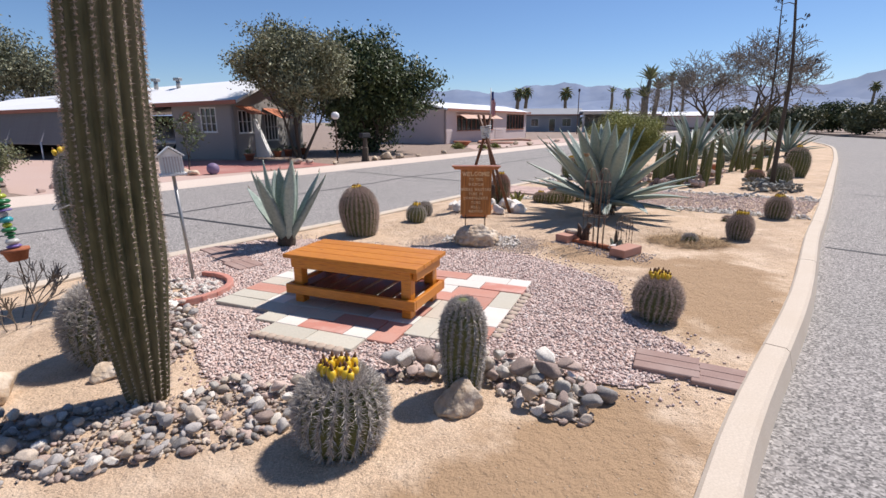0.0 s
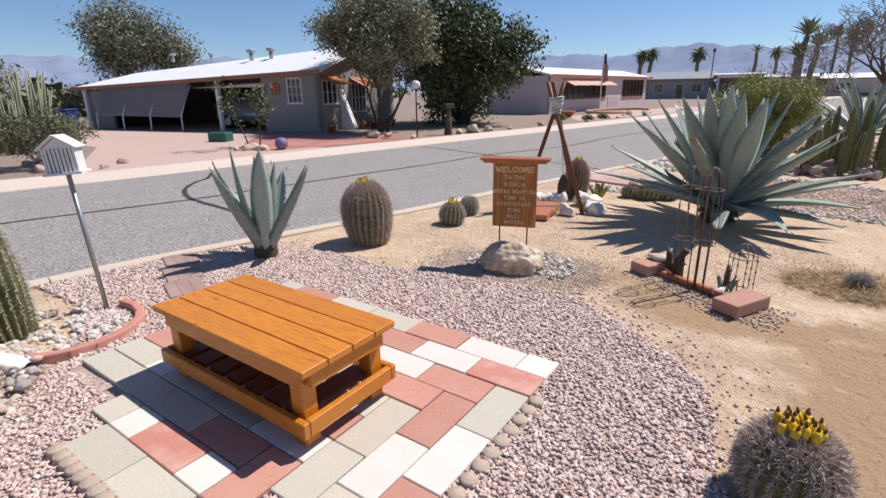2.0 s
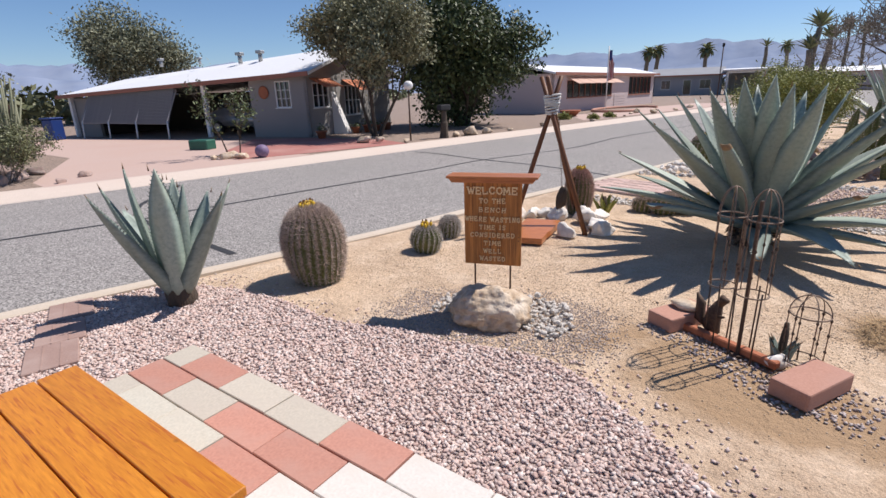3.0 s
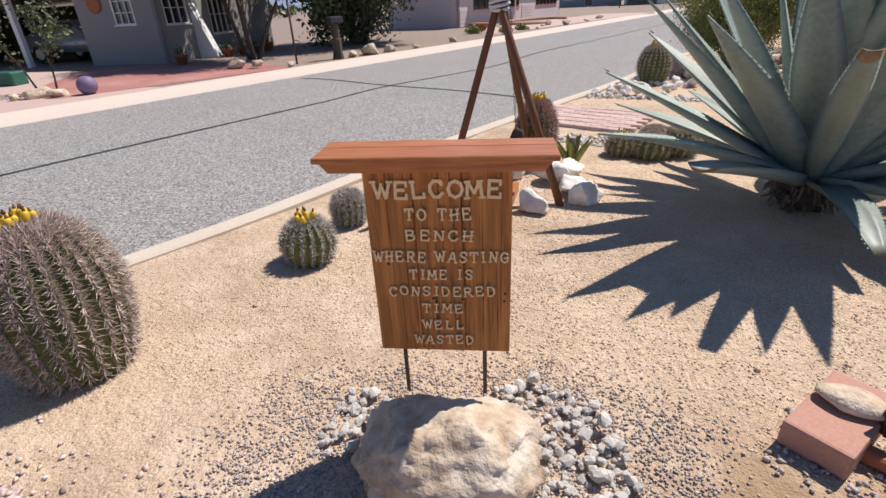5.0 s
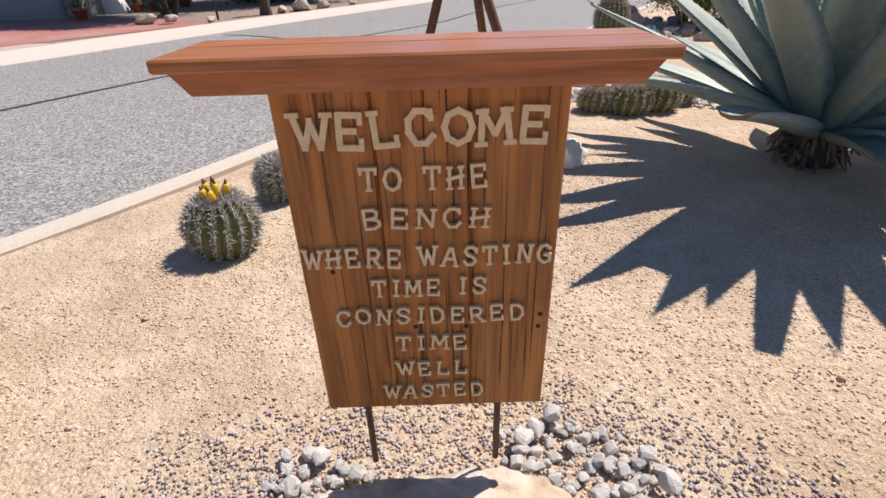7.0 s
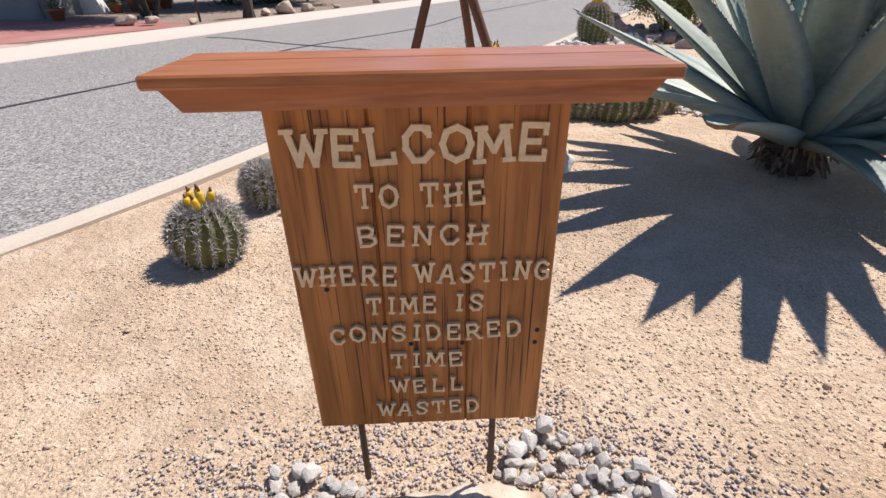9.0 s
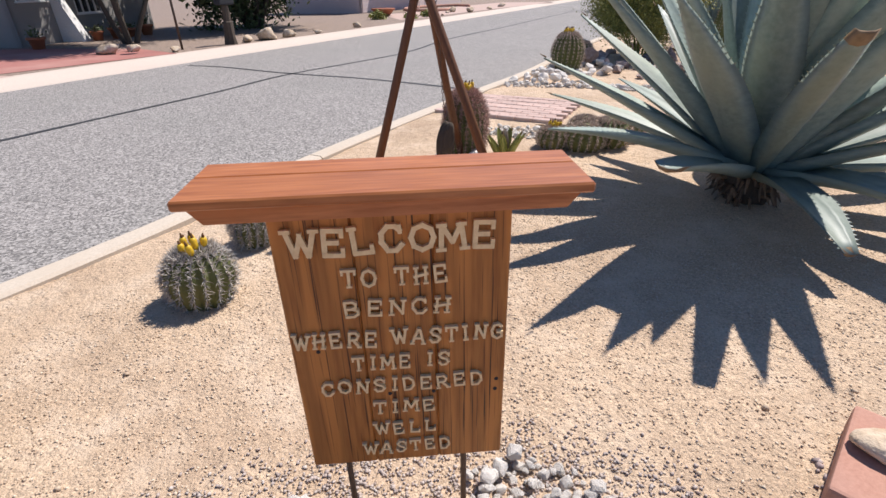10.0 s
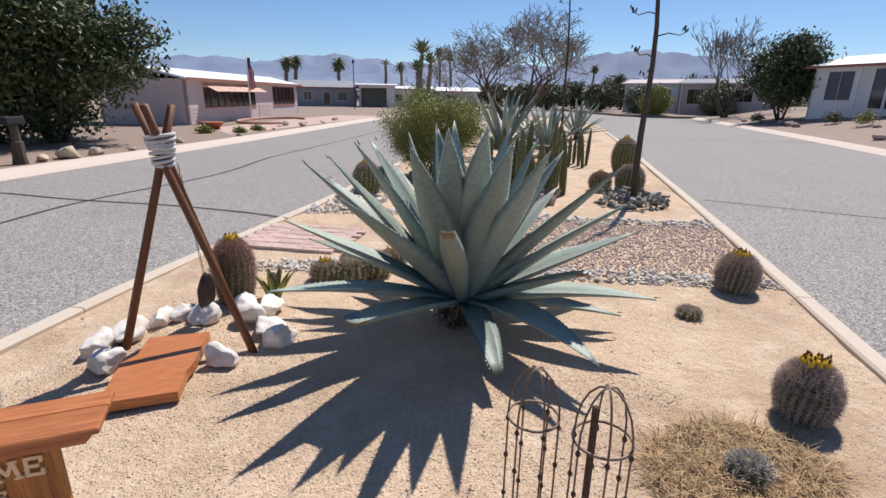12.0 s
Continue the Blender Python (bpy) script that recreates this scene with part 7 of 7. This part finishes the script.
for i, (x, y, s) in enumerate(((-9.2, 19.6, 0.22), (-8.9, 22.0, 0.2), (-8.6, 22.6, 0.24), (-8.5, 23.3, 0.2), (-8.3, 24.0, 0.24))):
    p = thing("flower_pot", pose(x, y, 0.0), "terracotta flower pot against the house", "pot", "flower pots")
    piece("vessel", mesh_of("vessel", *lathe_data([(s * 0.6, 0), (s * 0.85, s * 1.1), (s, s * 1.1), (s, s * 1.35), (s * 0.8, s * 1.35)], 14), M_TERRACOTTA, True), p)
    piece("plant", mesh_of("plant", *leaf_cloud(random.Random(i), [Vector((0, 0, s * 1.7))], 60, 0.10, 0.05), M_LEAF_DARK), p)["kind"] = "stuff"


def car(x, y, turn):
    c = thing("parked_car", pose(x, y, 0.0, 0, 0, turn), "silver saloon car parked in the carport", "car")
    prof = [(-2.1, 0.35), (-2.15, 0.75), (-1.5, 0.92), (-0.9, 0.98), (-0.3, 1.42), (1.0, 1.42), (1.6, 1.0), (2.1, 0.92), (2.15, 0.4)]
    bm = bmesh.new()
    a, b = ([bm.verts.new((px, s * (0.85 if pz < 1.1 else 0.66), pz)) for px, pz in prof] for s in (-1, 1))
    bm.faces.new(a), bm.faces.new(b[::-1])
    for i in range(len(prof)):
        j = (i + 1) % len(prof)
        bm.faces.new((a[i], a[j], b[j], b[i]))
    bmesh.ops.recalc_face_normals(bm, faces=bm.faces)
    bmesh.ops.bevel(bm, geom=list(bm.edges), offset=0.06, segments=2, affect="EDGES")
    part("body", bm, M_CAR, c, "", True)
    for s in (-1, 1):
        part("side_window", box((1.5, 0.02, 0.3), pose(0.3, s * 0.755, 1.2, s * -24, 0, 0), 0.004), M_GLASS, c)
        for wx in (-1.3, 1.3):
            w = piece("wheel", mesh_of("wheel", *lathe_data([(0.16, -0.1), (0.31, -0.1), (0.33, -0.06), (0.33, 0.06), (0.31, 0.1), (0.16, 0.1)], 20), M_RUBBER, True), c, pose(wx, s * 0.80, 0.33, 90, 0, 0))
            piece("rim", mesh_of("rim", *lathe_data([(0.05, -0.105), (0.19, -0.103), (0.19, 0.103), (0.05, 0.105)], 16), M_METAL), w)


car(-14.6, 22.6, 172)
bin_ = thing("rubbish_bin", pose(-23.4, 19.7, 0.0), "blue plastic wheeled bin beside the house", "bin")
part("tub", box((0.6, 0.6, 0.95), pose(0, 0, 0.475), 0.05), M_BLUEBIN, bin_)
part("lid", box((0.66, 0.68, 0.07), pose(0, 0, 0.99), 0.02), M_BLUEBIN, bin_)

gate = thing("lattice_gate", pose(-19.6, 14.6, 0.0, 0, 0, 18), "dark metal screen gate beside the driveway", "gate")
for x in (0, 1.0):
    part("gate_post", box((0.06, 0.06, 1.65), pose(x, 0, 0.82)), M_RUST, gate)
for i in range(9):
    part("gate_bar", box((0.95, 0.02, 0.09), pose(0.5, 0, 0.2 + 0.16 * i)), M_DARK, gate)
tube("brace", [(1.2, 0, 0), (0.95, 0, 1.6)], 0.03, M_METAL, gate, 6)
hedge = thing("ocotillo_clump", pose(-15.9, 12.0, 0.0), "clump of grey upright ocotillo stems", "shrub")
g = random.Random(22)
for i in range(64):
    a, r = g.uniform(0, 6.28), 1.1 * math.sqrt(g.random())
    b = Vector((r * math.cos(a), r * math.sin(a), 0))
    h = g.uniform(1.5, 2.5)
    tube("stem", [b, b * 1.15 + Vector((g.uniform(-0.1, 0.1), 0, h * 0.5)), b * 1.35 + Vector((g.uniform(-0.2, 0.2), 0, h))], [0.045, 0.04, 0.02], M_LEAF_DUST, hedge, 5)

# flagpole and bed before the second house
fl = thing("flagpole", pose(1.6, 37.0, 0.0), "white flagpole with a limp striped flag", "flag")
tube("pole", [(0, 0, 0), (0, 0, 4.0)], 0.035, M_WHITE, fl, 8)
bm_r, bm_w = bmesh.new(), bmesh.new()
for i in range(7):
    tgt = bm_r if i % 2 == 0 else bm_w
    x0, x1 = 0.04 + 0.045 * i, 0.04 + 0.045 * (i + 1)
    y0, y1 = 0.05 * math.sin(2.5 * i), 0.05 * math.sin(2.5 * (i + 1))
    vs = [tgt.verts.new(p) for p in ((x0, y0, 3.8 - 0.12 * i), (x1, y1, 3.7 - 0.12 * i), (x1, y1, 1.95 + 0.02 * i), (x0, y0, 1.9 + 0.02 * i))]
    tgt.faces.new(vs)
part("flag_stripe", bm_r, M_FLAG_RED, fl, "folded red stripes of a flag")
part("flag_stripe", bm_w, M_WHITE, fl, "folded white stripes of a flag")
part("flag_canton", box((0.16, 0.02, 0.6), pose(0.13, -0.06, 3.45)), M_FLAG_BLUE, fl, "dark blue corner of a flag")
pot = thing("bowl_planter", pose(-0.4, 32.5, 0.0), "wide terracotta bowl planter", "pot")
piece("bowl", mesh_of("bowl", *lathe_data([(0.3, 0), (0.55, 0.28), (0.6, 0.28), (0.6, 0.36), (0.5, 0.36)], 18), M_TERRACOTTA, True), pot)
for x, y, s in ((-0.6, 29.6, 0.4), (0.9, 29.5, 0.3), (1.7, 31.0, 0.3)):
    p = thing("round_shrub", pose(x, y, 0.0), "small rounded yellow-green cactus mound", "shrub", "yard shrubs")
    piece("foliage", mesh_of("foliage", *leaf_cloud(random.Random(5), [Vector((0, 0, s * 0.5)), Vector((s * 0.4, 0, s * 0.35)), Vector((-s * 0.4, 0, s * 0.35))], 260, s * 0.28, 0.05), M_LEAF_LIGHT), p)["kind"] = "stuff"
for i in range(9):
    a = (i + 0.7 * math.sin(4.1 * i)) / 9
    yard_rock(2.0 + 5.2 * a + 0.7 * math.sin(9 * i), 31.2 + 10 * a, 0.22 + 0.12 * math.sin(5 * i), 150 + i, "low tan rock edging a bed")
bed_edge = [(3.0 + 3.4 * math.cos(w) * 0.6 + 0.9 * math.sin(w), 40.0 + 3.6 * math.sin(w)) for w in np.linspace(0.6, 5.4, 20)]
tube("bed_edging", [(x, y, 0.06) for x, y in bed_edge], 0.11, M_BRICKP, None, 6)
tagged(bpy.data.objects["bed_edging"], "curved pink concrete edging of a planting bed", "edging")


# ---- far houses ----
def plain_house(x, y, turn, w, d, h, ridge, wall, label, openings=(), roof=None, fascia=None, posts=(), z=0.0):
    """A low house; openings: (x0, z0, x1, z1, panes) on its front, posts: porch posts along the front."""
    o = thing("house", pose(x, y, z, 0, 0, turn), label, "house", "houses along the streets")
    wall_holes("wall", w, h, [q[:4] for q in openings], pose(0, 0, 0), wall, o)
    wall_holes("wall", d, h, [], pose(0, d, 0, 0, 0, -90), wall, o)
    wall_holes("wall", d, h, [], pose(w, 0, 0, 0, 0, 90), wall, o)
    wall_holes("wall", w, h, [], pose(0, d - 0.14, 0), wall, o)
    gable_roof(o, 0, w, 0, d, h, ridge, 0.45, roof, fascia)
    gable_wall(o, 0.0, 0, d, h, ridge, wall)
    gable_wall(o, w - 0.12, 0, d, h, ridge, wall)
    for x0, z0, x1, z1, n in openings:
        if n:
            window(o, pose(x0, 0, z0), x1 - x0, z1 - z0, n, 1)
    for px, py in posts:
        part("porch_post", box((0.12, 0.12, h), pose(px, py, h / 2)), M_WHITE, o)
    return o


plain_house(8.9, 83.7, -8, 8.8, 8.0, 2.75, 3.7, M_GREYHOUSE, "grey-blue house with a low gable far along the street", [(1.0, 0.9, 2.2, 2.1, 2), (3.9, 0.1, 4.9, 2.1, 1), (6.0, 0.9, 7.4, 2.1, 2)], roof=M_GREYHOUSE)
plain_house(17.5, 80.2, -13, 5.4, 7.0, 3.1, 3.3, M_WHITE, "white flat-roofed carport house far along the street", [(0.3, 0.0, 4.1, 2.75, 0)], fascia=M_WHITE)
plain_house(23.6, 84.0, -17, 6.5, 7.0, 2.7, 3.1, M_WHITE, "low white house far along the street", [(0.6, 0.9, 1.8, 1.9, 2), (3.6, 0.1, 5.6, 2.2, 2)])
plain_house(30.0, 98.0, -20, 14.0, 8.0, 2.6, 3.3, M_SIDING, "pale house at the far end of the street", [(2, 0.9, 4, 2, 2), (8, 0.9, 10, 2, 2)])
plain_house(39.5, 29.3, -95, 16.0, 7.0, 3.75, 4.5, M_WHITE, "white house with dark screened porch and white posts", [(1.0, 1.5, 2.8, 3.4, 2), (4.0, 1.0, 6.6, 3.5, 3), (8.0, 1.9, 9.6, 3.2, 2), (12.0, 1.9, 14.0, 3.2, 2)], posts=((3.4, -0.4), (5.2, -0.4), (7.2, -0.4), (10.6, -0.4)), z=0.4)
plain_house(*from_last(40.7, 74), -62, 7.0, 6.0, 3.6, 4.1, M_WHITE, "pale house with a porch beyond the side street", [(1.0, 1.2, 3.0, 2.9, 2), (4.4, 1.6, 6.0, 2.8, 2)], roof=M_SIDING, fascia=M_WHITE, posts=((0.3, -0.4), (3.6, -0.4)), z=0.1)
plain_house(*from_last(46.0, 68), -62, 9.5, 6.0, 3.5, 4.0, M_SIDING, "pale pink house with dark windows beyond the side street", [(0.8, 1.2, 3.4, 2.9, 3), (5.0, 1.5, 7.6, 2.8, 3)], roof=M_GREYHOUSE, fascia=M_WHITE, posts=((0.2, -0.4), (4.2, -0.4)), z=0.1)
plain_house(-60.0, 20.0, 10, 14.0, 8.0, 2.6, 3.6, M_STUCCO, "grey house behind the driveway", [(2, 0.9, 4, 2, 2)])
for i, (x, y, s) in enumerate(((36.0, 28.0, 0.5), (37.2, 29.4, 0.4), (35.2, 27.0, 0.35), (33.5, 21.4, 0.3), (28.6, 18.6, 0.35), (29.0, 18.2, 0.3), (38.5, 31.2, 0.4), (40.0, 34.6, 0.4))):
    rock("yard_rock", x, y, (s, s * 0.7, s * 0.6), M_PINKROCK, 190 + i, "rough grey boulder beside the wide street", i * 33, "yard rocks", 0.4, bank(x, y))
for x, y, s, mat in ((34.2, 22.4, 0.6, M_LEAF_LIGHT), (36.0, 25.2, 0.55, M_LEAF), (39.0, 32.6, 0.5, M_LEAF)):
    p = thing("round_shrub", pose(x, y, bank(x, y)), "small yard shrub beside the wide street", "shrub", "yard shrubs")
    piece("foliage", mesh_of("foliage", *leaf_cloud(random.Random(int(x)), [Vector((0, 0, s)), Vector((s * 0.5, 0, s * 0.6)), Vector((-s * 0.4, 0.2, s * 0.6))], 240, s * 0.3, 0.06), mat), p)["kind"] = "stuff"
pole = thing("street_pole", pose(*from_last(11.7, 65), 0.0), "thin dark lamp pole far along the street", "pole")
tube("shaft", [(0, 0, 0), (0, 0, 5.5)], 0.06, M_RUST, pole, 6)
part("head", box((0.25, 0.25, 0.4), pose(0, 0, 5.6), 0.05), M_DARK, pole)

for i, (x, y, s) in enumerate(((-11.0, 9.3, 0.24), (-11.3, 9.9, 0.3), (-12.6, 10.4, 0.3), (-11.8, 10.6, 0.26), (-10.7, 8.9, 0.2), (-10.1, 10.5, 0.16), (-9.8, 9.7, 0.14), (-13.2, 11.0, 0.28), (-12.0, 9.6, 0.22))):
    yard_rock(x, y, s, 210 + i, "rough grey rock edging a yard bed", M_PINKROCK)
